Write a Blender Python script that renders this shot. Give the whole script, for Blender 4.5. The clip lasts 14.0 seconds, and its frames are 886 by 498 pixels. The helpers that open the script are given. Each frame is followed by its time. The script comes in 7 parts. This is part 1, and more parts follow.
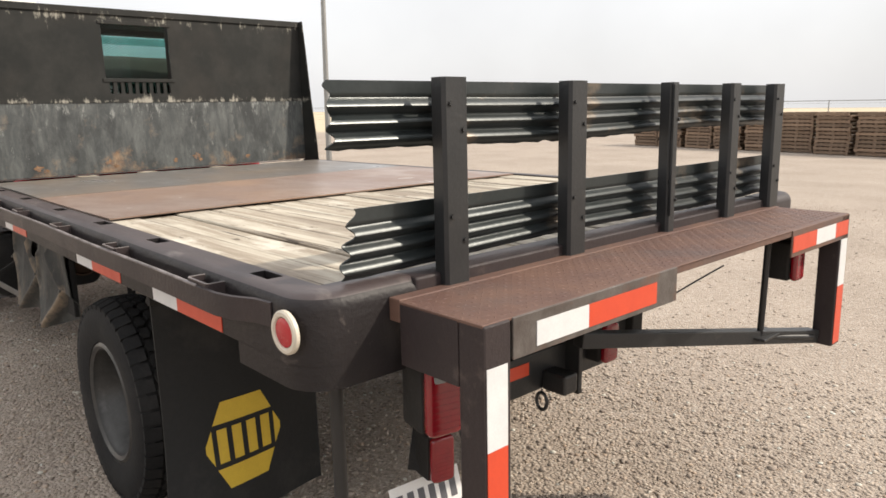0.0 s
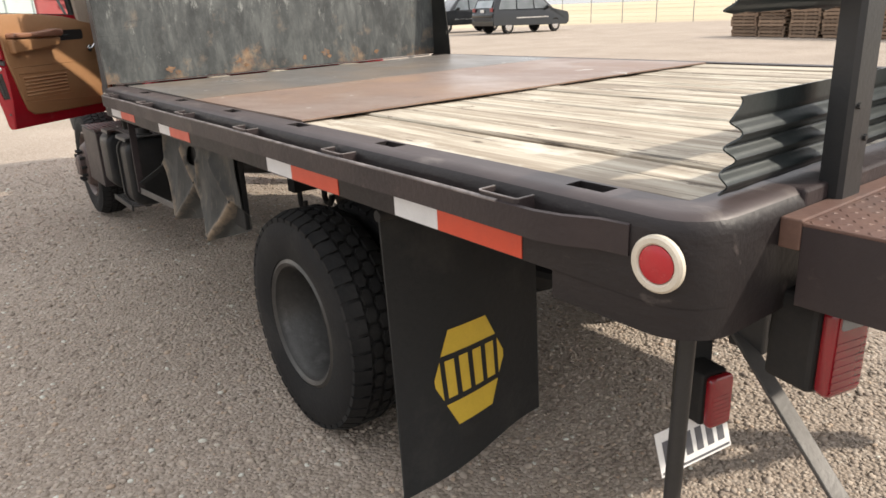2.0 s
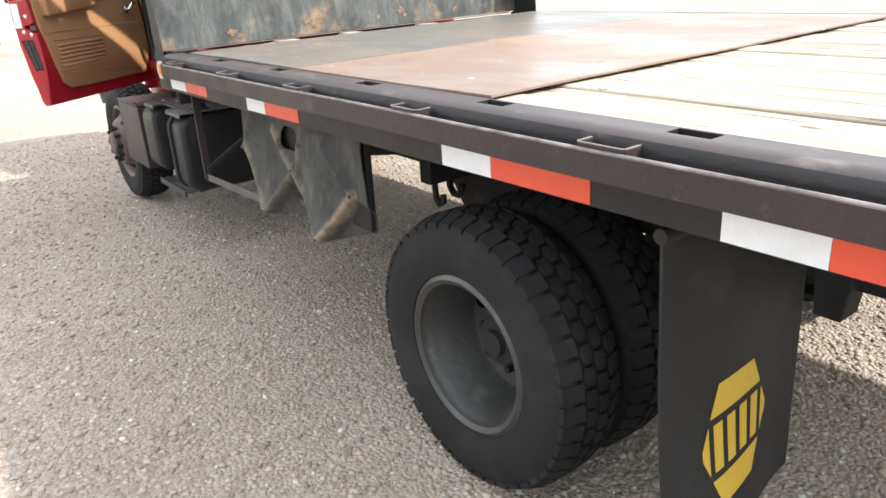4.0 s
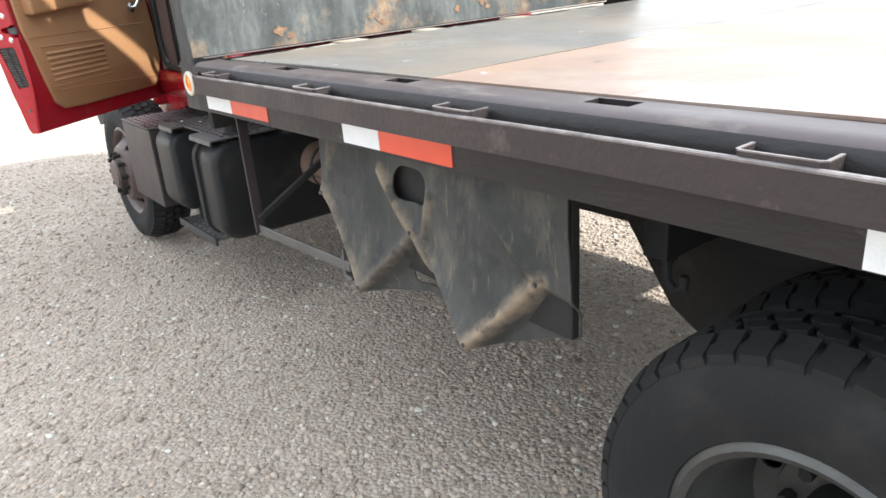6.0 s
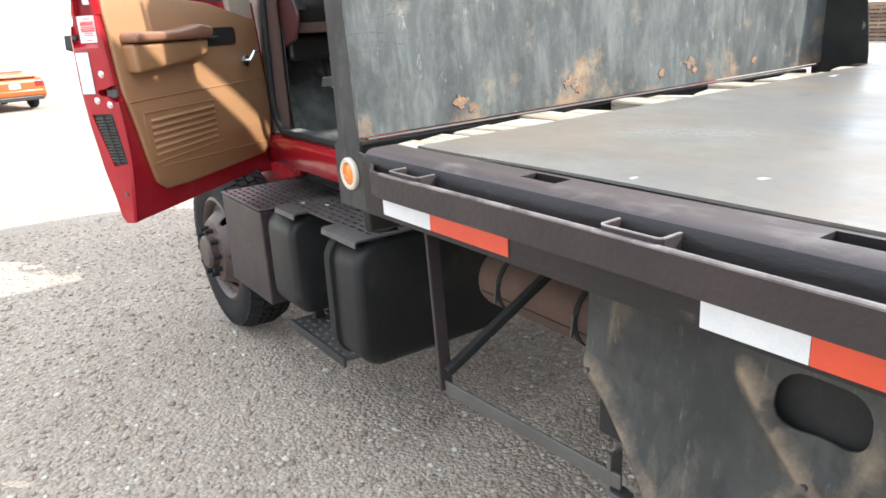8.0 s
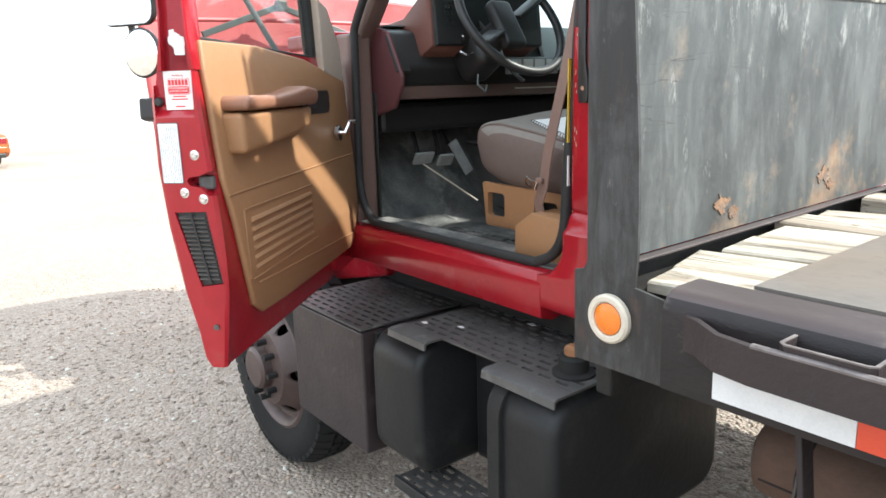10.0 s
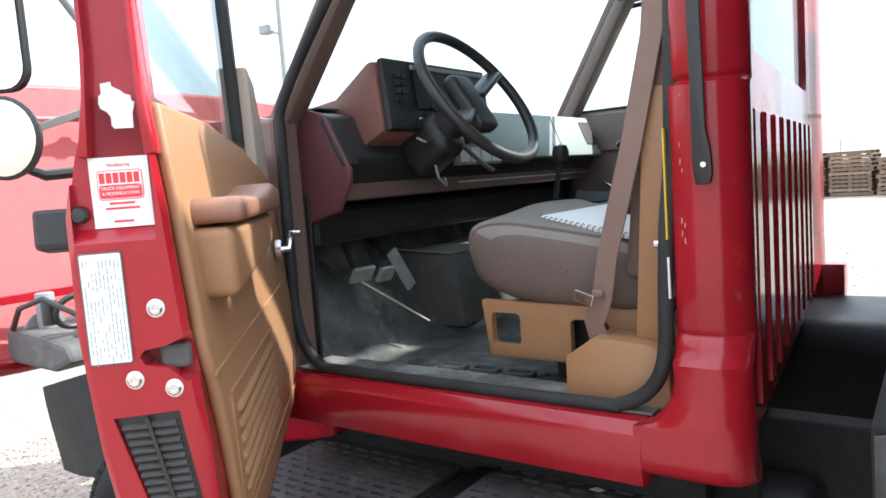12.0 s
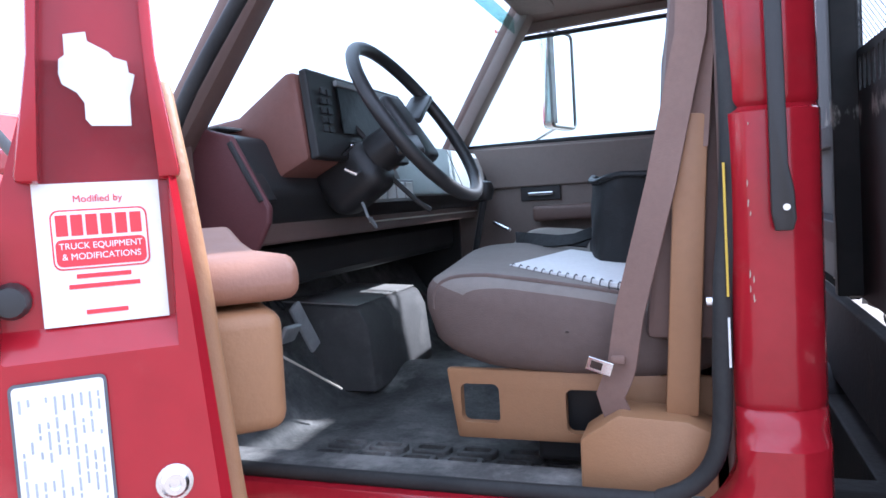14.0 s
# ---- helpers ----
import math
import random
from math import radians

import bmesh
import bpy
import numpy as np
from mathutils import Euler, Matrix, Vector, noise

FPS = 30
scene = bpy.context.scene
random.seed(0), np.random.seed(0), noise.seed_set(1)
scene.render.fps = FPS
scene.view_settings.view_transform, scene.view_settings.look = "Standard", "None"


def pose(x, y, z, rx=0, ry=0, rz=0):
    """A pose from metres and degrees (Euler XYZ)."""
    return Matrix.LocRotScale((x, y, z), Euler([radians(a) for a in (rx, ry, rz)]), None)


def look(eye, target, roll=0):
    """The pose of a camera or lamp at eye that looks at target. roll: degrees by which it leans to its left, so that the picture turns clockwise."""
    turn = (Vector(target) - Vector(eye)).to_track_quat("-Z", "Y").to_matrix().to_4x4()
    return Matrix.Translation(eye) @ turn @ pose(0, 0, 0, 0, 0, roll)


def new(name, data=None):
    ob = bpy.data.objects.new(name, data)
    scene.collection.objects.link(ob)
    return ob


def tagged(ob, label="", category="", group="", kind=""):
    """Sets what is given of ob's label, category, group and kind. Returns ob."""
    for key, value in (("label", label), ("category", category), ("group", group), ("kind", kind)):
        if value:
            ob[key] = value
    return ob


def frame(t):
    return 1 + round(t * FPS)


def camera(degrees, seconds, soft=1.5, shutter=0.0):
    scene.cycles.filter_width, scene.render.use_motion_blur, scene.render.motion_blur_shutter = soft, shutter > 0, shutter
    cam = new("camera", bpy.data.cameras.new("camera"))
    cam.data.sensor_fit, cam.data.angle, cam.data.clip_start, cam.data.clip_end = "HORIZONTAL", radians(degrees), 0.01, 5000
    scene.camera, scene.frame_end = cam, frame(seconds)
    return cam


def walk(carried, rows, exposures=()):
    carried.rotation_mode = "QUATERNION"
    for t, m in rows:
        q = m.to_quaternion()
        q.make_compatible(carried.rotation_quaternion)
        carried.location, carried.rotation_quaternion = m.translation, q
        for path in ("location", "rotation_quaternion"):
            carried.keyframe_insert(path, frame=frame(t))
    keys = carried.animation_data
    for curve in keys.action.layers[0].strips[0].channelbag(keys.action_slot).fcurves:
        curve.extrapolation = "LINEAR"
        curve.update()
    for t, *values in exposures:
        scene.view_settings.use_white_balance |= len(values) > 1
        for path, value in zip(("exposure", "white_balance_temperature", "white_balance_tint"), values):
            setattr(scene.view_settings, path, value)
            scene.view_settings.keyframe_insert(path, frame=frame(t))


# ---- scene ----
cam = camera(64.0, 14.0, soft=1.6)
PATH = [
    (0, (0.929, -0.729, 1.568), (-0.527, 0.587, 1.184), -0.5),
    (0.5, (0.819, -0.832, 1.555), (-0.523, 0.588, 1.128), -1.7),
    (0.8, (0.669, -0.937, 1.557), (-0.658, 0.482, 1.079), -4.0),
    (1, (0.602, -0.976, 1.537), (-0.777, 0.385, 1.041), -3.3),
    (1.5, (0.437, -0.949, 1.525), (-1.04, 0.27, 0.947), -1.7),
    (2, (0.279, -0.919, 1.508), (-1.245, 0.206, 0.865), -2.2),
    (2.5, (0.087, -0.998, 1.479), (-1.34, 0.227, 0.799), -6.1),
    (3, (-0.143, -1.075, 1.453), (-1.522, 0.164, 0.702), -5.4),
    (3.5, (-0.364, -1.039, 1.47), (-1.833, 0.111, 0.75), -4.1),
    (3.7, (-0.436, -1.04, 1.476), (-1.922, 0.08, 0.744), -3.4),
    (5.8, (-1.492, -0.869, 1.39), (-3.005, 0.209, 0.651), -2.4),
    (6, (-1.614, -0.877, 1.388), (-3.094, 0.255, 0.662), -4.1),
    (6.5, (-1.883, -0.88, 1.406), (-3.355, 0.257, 0.669), -3.8),
    (7, (-2.156, -0.791, 1.416), (-3.729, 0.229, 0.721), -2.1),
    (7.5, (-2.329, -0.766, 1.456), (-3.951, 0.208, 0.807), -0.8),
    (8, (-2.573, -0.818, 1.449), (-4.143, 0.257, 0.833), -3.0),
    (8.5, (-2.791, -0.908, 1.459), (-4.335, 0.209, 0.854), -2.2),
    (8.7, (-2.856, -0.907, 1.46), (-4.419, 0.192, 0.87), -1.9),
    (9, (-3.035, -0.911, 1.468), (-4.582, 0.244, 0.946), -1.5),
    (9.2, (-3.128, -0.935, 1.484), (-4.686, 0.204, 0.963), -0.8),
    (11.3, (-3.965, -0.809, 1.447), (-5.398, 0.554, 1.147), -2.6),
    (11.5, (-4.011, -0.806, 1.449), (-5.401, 0.601, 1.152), -1.5),
    (12, (-4.237, -0.839, 1.461), (-5.397, 0.779, 1.265), -4.2),
    (12.5, (-4.401, -0.83, 1.461), (-5.418, 0.879, 1.249), -3.1),
    (13, (-4.526, -0.747, 1.472), (-5.487, 1, 1.316), -3.1),
    (13.5, (-4.6, -0.712, 1.474), (-5.418, 1.106, 1.316), -2.8),
    (14, (-4.668, -0.707, 1.488), (-5.346, 1.169, 1.358), -3.6),
]
EXPOSURES = [
    (0, -0.10, 6800, 11), (1.0, -0.12, 6850, 11), (1.5, -0.06, 6800, 11), (2.5, 0.22, 6600, 10), (3.5, 0.66, 6350, 8), (6.0, 1.02, 6000, 5),
    (9.0, 0.96, 5950, 5), (11.5, 0.80, 5900, 4), (12.5, 1.06, 5450, 10), (14.0, 1.03, 5050, 16)]
walk(cam, [(t, look(eye, target, roll)) for t, eye, target, roll in PATH], EXPOSURES)

# ---- world, sun and exposure ----
SUN = Vector((0.85, 0.92, 1.04)).normalized()
world = bpy.data.worlds.new("sky")
scene.world = world
world.use_nodes = True
wn, wl = world.node_tree.nodes, world.node_tree.links
sky = wn.new("ShaderNodeTexSky")
sky.sky_type, sky.sun_disc = "NISHITA", False
sky.sun_elevation, sky.sun_rotation = math.asin(SUN.z), math.atan2(SUN.x, SUN.y)
sky.air_density, sky.dust_density, sky.ozone_density = 1.0, 3.5, 1.0
haze = wn.new("ShaderNodeMixRGB")
haze.inputs["Fac"].default_value = 0.7
haze.inputs["Color2"].default_value = (15, 15.4, 16.0, 1)
wl.new(sky.outputs["Color"], haze.inputs["Color1"])
# thin overcast: brighter overhead than at the horizon, with faint cloud
wtc, wsep, wgrad, wcloud, wmap, wmul, wtint = (wn.new("ShaderNode" + k) for k in ("TexCoord", "SeparateXYZ", "MapRange", "TexNoise", "MapRange", "Math", "MixRGB"))
wl.new(wtc.outputs["Generated"], wsep.inputs[0])
wl.new(wsep.outputs[2], wgrad.inputs["Value"])
wgrad.inputs["From Min"].default_value, wgrad.inputs["From Max"].default_value = 0.0, 0.8
wgrad.inputs["To Min"].default_value, wgrad.inputs["To Max"].default_value = 0.80, 1.32
wcloud.inputs["Scale"].default_value, wcloud.inputs["Detail"].default_value = 2.2, 5
wl.new(wtc.outputs["Generated"], wcloud.inputs["Vector"])
wl.new(wcloud.outputs["Fac"], wmap.inputs["Value"])
wmap.inputs["From Min"].default_value, wmap.inputs["From Max"].default_value = 0.35, 0.65
wmap.inputs["To Min"].default_value, wmap.inputs["To Max"].default_value = 0.90, 1.08
wmul.operation = "MULTIPLY"
wl.new(wgrad.outputs["Result"], wmul.inputs[0])
wl.new(wmap.outputs["Result"], wmul.inputs[1])
wtint.blend_type = "MULTIPLY"
wtint.inputs["Fac"].default_value = 1.0
wl.new(haze.outputs["Color"], wtint.inputs["Color1"])
wl.new(wmul.outputs[0], wtint.inputs["Color2"])
wl.new(wtint.outputs["Color"], wn["Background"].inputs["Color"])
wn["Background"].inputs["Strength"].default_value = 0.10
sun_data = bpy.data.lights.new("sun", "SUN")
sun_data.energy, sun_data.angle, sun_data.color = 4.8, radians(1.2), (1.0, 0.93, 0.82)
sun = new("sun", sun_data)
sun.matrix_world = look(SUN * 30, (0, 0, 0))


# ---- materials ----
def material(name, base, rough=0.6, metal=0.0, second=None, scale=6.0, amount=0.5, bump=0.0, bump_scale=60.0,
             third=None, third_scale=1.2, third_cut=(0.5, 0.65), third_amount=0.7, rand=0.0, stretch=(1, 1, 1), rough_var=0.12,
             coat=0.0, emission=None, spec=0.5):
    """Two scales of variation: a broad mottling of base and second, and patches of a third colour; fine relief."""
    m = bpy.data.materials.new(name)
    m.use_nodes = True
    n, l = m.node_tree.nodes, m.node_tree.links
    b = n["Principled BSDF"]
    b.inputs["Metallic"].default_value = metal
    b.inputs["Specular IOR Level"].default_value = spec
    if coat:
        b.inputs["Coat Weight"].default_value = coat
        b.inputs["Coat Roughness"].default_value = 0.08
    tc = n.new("ShaderNodeTexCoord")
    mp = n.new("ShaderNodeMapping")
    mp.inputs["Scale"].default_value = stretch
    l.new(tc.outputs["Object"], mp.inputs["Vector"])

    def noise_tex(s, detail=6.0, roughness=0.6):
        t = n.new("ShaderNodeTexNoise")
        t.inputs["Scale"].default_value, t.inputs["Detail"].default_value, t.inputs["Roughness"].default_value = s, detail, roughness
        l.new(mp.outputs["Vector"], t.inputs["Vector"])
        return t

    def ramp(src, a, b_):
        r = n.new("ShaderNodeMapRange")
        r.inputs["From Min"].default_value, r.inputs["From Max"].default_value = a, b_
        l.new(src, r.inputs["Value"])
        return r.outputs["Result"]

    def mix(c1, c2, f):
        x = n.new("ShaderNodeMixRGB")
        for sock, v in ((x.inputs["Fac"], f), (x.inputs["Color1"], c1), (x.inputs["Color2"], c2)):
            if hasattr(v, "is_output"):
                l.new(v, sock)
            else:
                sock.default_value = v if isinstance(v, float) else (*v, 1)
        return x.outputs["Color"]

    second = second or tuple(c * 0.72 for c in base)
    t1 = noise_tex(scale)
    f = n.new("ShaderNodeMath")
    f.operation = "MULTIPLY"
    f.inputs[1].default_value = amount
    l.new(ramp(t1.outputs["Fac"], 0.35, 0.65), f.inputs[0])
    col = mix(base, second, f.outputs[0])
    fine = noise_tex(scale * 14, 4.0)
    g = n.new("ShaderNodeMath")
    g.operation = "MULTIPLY"
    g.inputs[1].default_value = amount * 0.35
    l.new(ramp(fine.outputs["Fac"], 0.4, 0.7), g.inputs[0])
    col = mix(col, tuple(c * 0.55 for c in base), g.outputs[0])
    if third:
        t3 = noise_tex(third_scale, 8.0, 0.65)
        g3 = n.new("ShaderNodeMath")
        g3.operation = "MULTIPLY"
        g3.inputs[1].default_value = third_amount
        l.new(ramp(t3.outputs["Fac"], *third_cut), g3.inputs[0])
        col = mix(col, third, g3.outputs[0])
    if rand:
        oi = n.new("ShaderNodeObjectInfo")
        h = n.new("ShaderNodeHueSaturation")
        l.new(col, h.inputs["Color"])
        r = n.new("ShaderNodeMapRange")
        r.inputs["To Min"].default_value, r.inputs["To Max"].default_value = 1 - rand, 1 + rand
        l.new(oi.outputs["Random"], r.inputs["Value"])
        l.new(r.outputs["Result"], h.inputs["Value"])
        col = h.outputs["Color"]
    l.new(col, b.inputs["Base Color"])
    rr = n.new("ShaderNodeMapRange")
    rr.inputs["To Min"].default_value, rr.inputs["To Max"].default_value = max(0.02, rough - rough_var), min(1, rough + rough_var)
    l.new(t1.outputs["Fac"], rr.inputs["Value"])
    l.new(rr.outputs["Result"], b.inputs["Roughness"])
    if bump:
        tb = noise_tex(bump_scale, 5.0)
        bn = n.new("ShaderNodeBump")
        bn.inputs["Strength"].default_value, bn.inputs["Distance"].default_value = bump, 0.01
        l.new(tb.outputs["Fac"], bn.inputs["Height"])
        l.new(bn.outputs["Normal"], b.inputs["Normal"])
    if emission:
        b.inputs["Emission Color"].default_value, b.inputs["Emission Strength"].default_value = (*emission[0], 1), emission[1]
    return m


def glass(name, tint=(0.9, 0.95, 0.95), rough=0.02):
    """Thin clear glass: mostly see-through, with a gloss that grows at grazing angles."""
    m = bpy.data.materials.new(name)
    m.use_nodes = True
    n, l = m.node_tree.nodes, m.node_tree.links
    n.remove(n["Principled BSDF"])
    tr, gl, mx = n.new("ShaderNodeBsdfTransparent"), n.new("ShaderNodeBsdfGlossy"), n.new("ShaderNodeMixShader")
    lw, pw, ad = n.new("ShaderNodeLayerWeight"), n.new("ShaderNodeMath"), n.new("ShaderNodeMath")
    tr.inputs["Color"].default_value = (*tint, 1)
    gl.inputs["Roughness"].default_value = rough
    lw.inputs["Blend"].default_value = 0.5
    pw.operation, ad.operation, ad.use_clamp = "POWER", "MULTIPLY_ADD", True
    pw.inputs[1].default_value = 5.0
    ad.inputs[1].default_value, ad.inputs[2].default_value = 0.9, 0.035
    l.new(lw.outputs["Facing"], pw.inputs[0])
    l.new(pw.outputs[0], ad.inputs[0])
    l.new(ad.outputs[0], mx.inputs["Fac"])
    l.new(tr.outputs["BSDF"], mx.inputs[1])
    l.new(gl.outputs["BSDF"], mx.inputs[2])
    l.new(mx.outputs["Shader"], n["Material Output"].inputs["Surface"])
    return m


class Nodes:
    """Short ways to wire a surface."""
    def __init__(self, name, rough=0.6, metal=0.0):
        self.m = bpy.data.materials.new(name)
        self.m.use_nodes = True
        self.n, self.l = self.m.node_tree.nodes, self.m.node_tree.links
        self.b = self.n["Principled BSDF"]
        self.b.inputs["Roughness"].default_value, self.b.inputs["Metallic"].default_value = rough, metal
        self.tc = self.n.new("ShaderNodeTexCoord").outputs["Object"]

    def put(self, sock, v):
        if hasattr(v, "is_output"):
            self.l.new(v, sock)
        elif isinstance(v, (int, float)):
            sock.default_value = v
        else:
            sock.default_value = (*v, 1) if len(sock.default_value) == 4 else v

    def noise(self, scale, stretch=(1, 1, 1), detail=7.0, rough=0.6, distort=0.0, shift=None):
        mp = self.n.new("ShaderNodeMapping")
        mp.inputs["Scale"].default_value = stretch
        self.l.new(self.tc, mp.inputs["Vector"])
        if shift is not None:
            self.l.new(shift, mp.inputs["Location"])
        t = self.n.new("ShaderNodeTexNoise")
        for k, v in (("Scale", scale), ("Detail", detail), ("Roughness", rough), ("Distortion", distort)):
            t.inputs[k].default_value = v
        self.l.new(mp.outputs["Vector"], t.inputs["Vector"])
        return t.outputs["Fac"]

    def span(self, src, a, b, lo=0.0, hi=1.0):
        r = self.n.new("ShaderNodeMapRange")
        for k, v in (("Value", src), ("From Min", a), ("From Max", b), ("To Min", lo), ("To Max", hi)):
            self.put(r.inputs[k], v)
        return r.outputs["Result"]

    def math(self, op, a, b=0.0):
        r = self.n.new("ShaderNodeMath")
        r.operation = op
        self.put(r.inputs[0], a)
        self.put(r.inputs[1], b)
        return r.outputs[0]

    def mix(self, c1, c2, f):
        x = self.n.new("ShaderNodeMixRGB")
        for k, v in (("Fac", f), ("Color1", c1), ("Color2", c2)):
            self.put(x.inputs[k], v)
        return x.outputs["Color"]

    def axis(self, k):
        s = self.n.new("ShaderNodeSeparateXYZ")
        self.l.new(self.tc, s.inputs[0])
        return s.outputs[k]

    def done(self, col, rough=None, height=None, strength=0.3, dist=0.01):
        self.put(self.b.inputs["Base Color"], col)
        if rough is not None:
            self.put(self.b.inputs["Roughness"], rough)
        if height is not None:
            bn = self.n.new("ShaderNodeBump")
            bn.inputs["Strength"].default_value, bn.inputs["Distance"].default_value = strength, dist
            self.put(bn.inputs["Height"], height)
            self.l.new(bn.outputs["Normal"], self.b.inputs["Normal"])
        return self.m


def wood_material():
    """Weathered deck planks: pale worn faces, grey-brown grain, dark cracks along the grain, knots."""
    w = Nodes("deck_wood", 0.85)
    oi = w.n.new("ShaderNodeObjectInfo")
    sh = w.math("MULTIPLY", oi.outputs["Random"], 37.0)
    cv = w.n.new("ShaderNodeCombineXYZ")
    w.l.new(sh, cv.inputs[0])
    w.l.new(sh, cv.inputs[2])
    sh = cv.outputs[0]
    grain = w.noise(9, (0.12, 2.2, 2.2), 9, 0.7, 0.4, sh)
    broad = w.noise(2.6, (0.55, 2.0, 2.0), 6, 0.6, 0.3, sh)
    col = w.mix((0.47, 0.425, 0.345), (0.255, 0.208, 0.155), w.span(grain, 0.42, 0.60))
    col = w.mix(col, (0.22, 0.18, 0.14), w.span(broad, 0.48, 0.66, 0, 0.8))
    col = w.mix(col, (0.60, 0.56, 0.48), w.span(w.noise(3.2, (0.8, 1.6, 1.6), 6, 0.7, 0, sh), 0.56, 0.68, 0, 0.7))
    crack = w.noise(7, (0.07, 3.0, 3.0), 7, 0.62, 0.7, sh)
    cr = w.span(w.math("ABSOLUTE", w.math("SUBTRACT", crack, 0.40)), 0.006, 0.030, 1, 0)
    cr = w.math("MULTIPLY", cr, w.span(w.noise(2.2, (1, 1.5, 1), 3, 0.5, 0, sh), 0.40, 0.52))
    col = w.mix(col, (0.045, 0.034, 0.026), w.math("MULTIPLY", cr, 0.9))
    chips = w.span(w.noise(11, (0.5, 1.6, 1), 6, 0.7, 0, sh), 0.62, 0.66, 0, 0.85)
    col = w.mix(col, (0.10, 0.075, 0.055), chips)
    return w.done(col, None, w.math("SUBTRACT", grain, w.math("MULTIPLY", cr, 0.8)), 0.6, 0.006)


def headboard_material():
    """Scraped grey-green steel: dark paint left in vertical streaks, pale scuffs, rust creeping up from the bottom seam."""
    w = Nodes("headboard_steel", 0.48, 0.25)
    z = w.axis(2)
    streak = w.noise(7, (1, 2.2, 0.55), 9, 0.75, 0.5)
    blotch = w.noise(4.5, (1, 1.2, 0.7), 8, 0.7)
    col = w.mix((0.066, 0.072, 0.072), (0.135, 0.142, 0.138), w.span(streak, 0.44, 0.68))
    col = w.mix(col, (0.034, 0.037, 0.038), w.span(blotch, 0.46, 0.62, 0, 0.85))
    col = w.mix(col, (0.31, 0.32, 0.305), w.math("MULTIPLY", w.span(w.math("ADD", w.noise(12, (1, 1.6, 0.6), 8, 0.75), w.span(z, 1.46, 1.645, 0.0, 0.10)), 0.61, 0.72), 0.75))
    col = w.mix(col, (0.25, 0.19, 0.14), w.span(w.noise(5, (1, 1, 1), 7, 0.7), 0.58, 0.70, 0, 0.55))
    low = w.span(z, 1.17, 1.42, 0.22, 0.0)
    rust = w.span(w.math("ADD", w.noise(3.4, (1, 1.4, 1.2), 9, 0.72), low), 0.70, 0.87, 0, 0.85)
    col = w.mix(col, w.mix((0.24, 0.13, 0.07), (0.34, 0.235, 0.145), w.span(w.noise(16), 0.4, 0.6)), rust)
    cut_ = w.span(w.math("ABSOLUTE", w.math("SUBTRACT", w.noise(5, (1, 0.22, 5.0), 4, 0.5, 0.6), 0.5)), 0.0, 0.006, 1, 0)
    cut_ = w.math("MULTIPLY", cut_, w.span(w.noise(2.4), 0.54, 0.60))
    col = w.mix(col, (0.03, 0.03, 0.03), w.math("MULTIPLY", cut_, 0.8))
    return w.done(col, w.span(streak, 0.3, 0.7, 0.36, 0.62), streak, 0.12)


def headboard_dark_material():
    """Black paint on the upper headboard, with pale runs and scuffs along its two weld seams."""
    w = Nodes("headboard_black", 0.6, 0.0)
    w.b.inputs["Specular IOR Level"].default_value = 0.25
    z = w.axis(2)
    col = w.mix((0.013, 0.014, 0.013), (0.024, 0.024, 0.022), w.span(w.noise(5), 0.42, 0.64))
    col = w.mix(col, (0.032, 0.028, 0.024), w.span(w.noise(1.6), 0.50, 0.68, 0, 0.6))
    runs = w.noise(9, (1, 1.4, 0.35), 8, 0.75, 0.5)
    bits = w.noise(26, (1, 1, 0.6), 6, 0.7)
    seams = w.span(w.math("ABSOLUTE", w.math("SUBTRACT", z, 1.652)), 0.0, 0.055, 0.15, 0.0)
    seams = w.math("MAXIMUM", seams, w.span(w.math("ABSOLUTE", w.math("SUBTRACT", z, 2.200)), 0.0, 0.07, 0.11, 0.0))
    mark = w.span(w.math("ADD", w.math("ADD", w.math("MULTIPLY", runs, 0.7), w.math("MULTIPLY", bits, 0.3)), seams), 0.620, 0.70, 0, 0.8)
    col = w.mix(col, (0.36, 0.34, 0.29), mark)
    return w.done(col, None, bits, 0.12)


def side_plate_material():
    """Bare dark plate: scraped grey runs down it, rust-brown smears, black scuffs."""
    w = Nodes("side_plate_steel", 0.55, 0.1)
    runs = w.noise(16, (1.6, 1, 0.22), 8, 0.72, 0.3)
    col = w.mix((0.022, 0.022, 0.022), (0.070, 0.071, 0.070), w.span(runs, 0.44, 0.66))
    col = w.mix(col, (0.018, 0.017, 0.017), w.span(w.noise(9, (1, 1, 0.7), 8, 0.7), 0.50, 0.62, 0, 0.8))
    col = w.mix(col, (0.085, 0.045, 0.034), w.span(w.noise(7, (1.2, 1, 0.5), 8, 0.7), 0.55, 0.68, 0, 0.75))
    col = w.mix(col, (0.17, 0.16, 0.15), w.span(w.noise(30, (1.4, 1, 0.4), 7, 0.75), 0.63, 0.71, 0, 0.7))
    return w.done(col, w.span(runs, 0.3, 0.7, 0.4, 0.68), runs, 0.25)


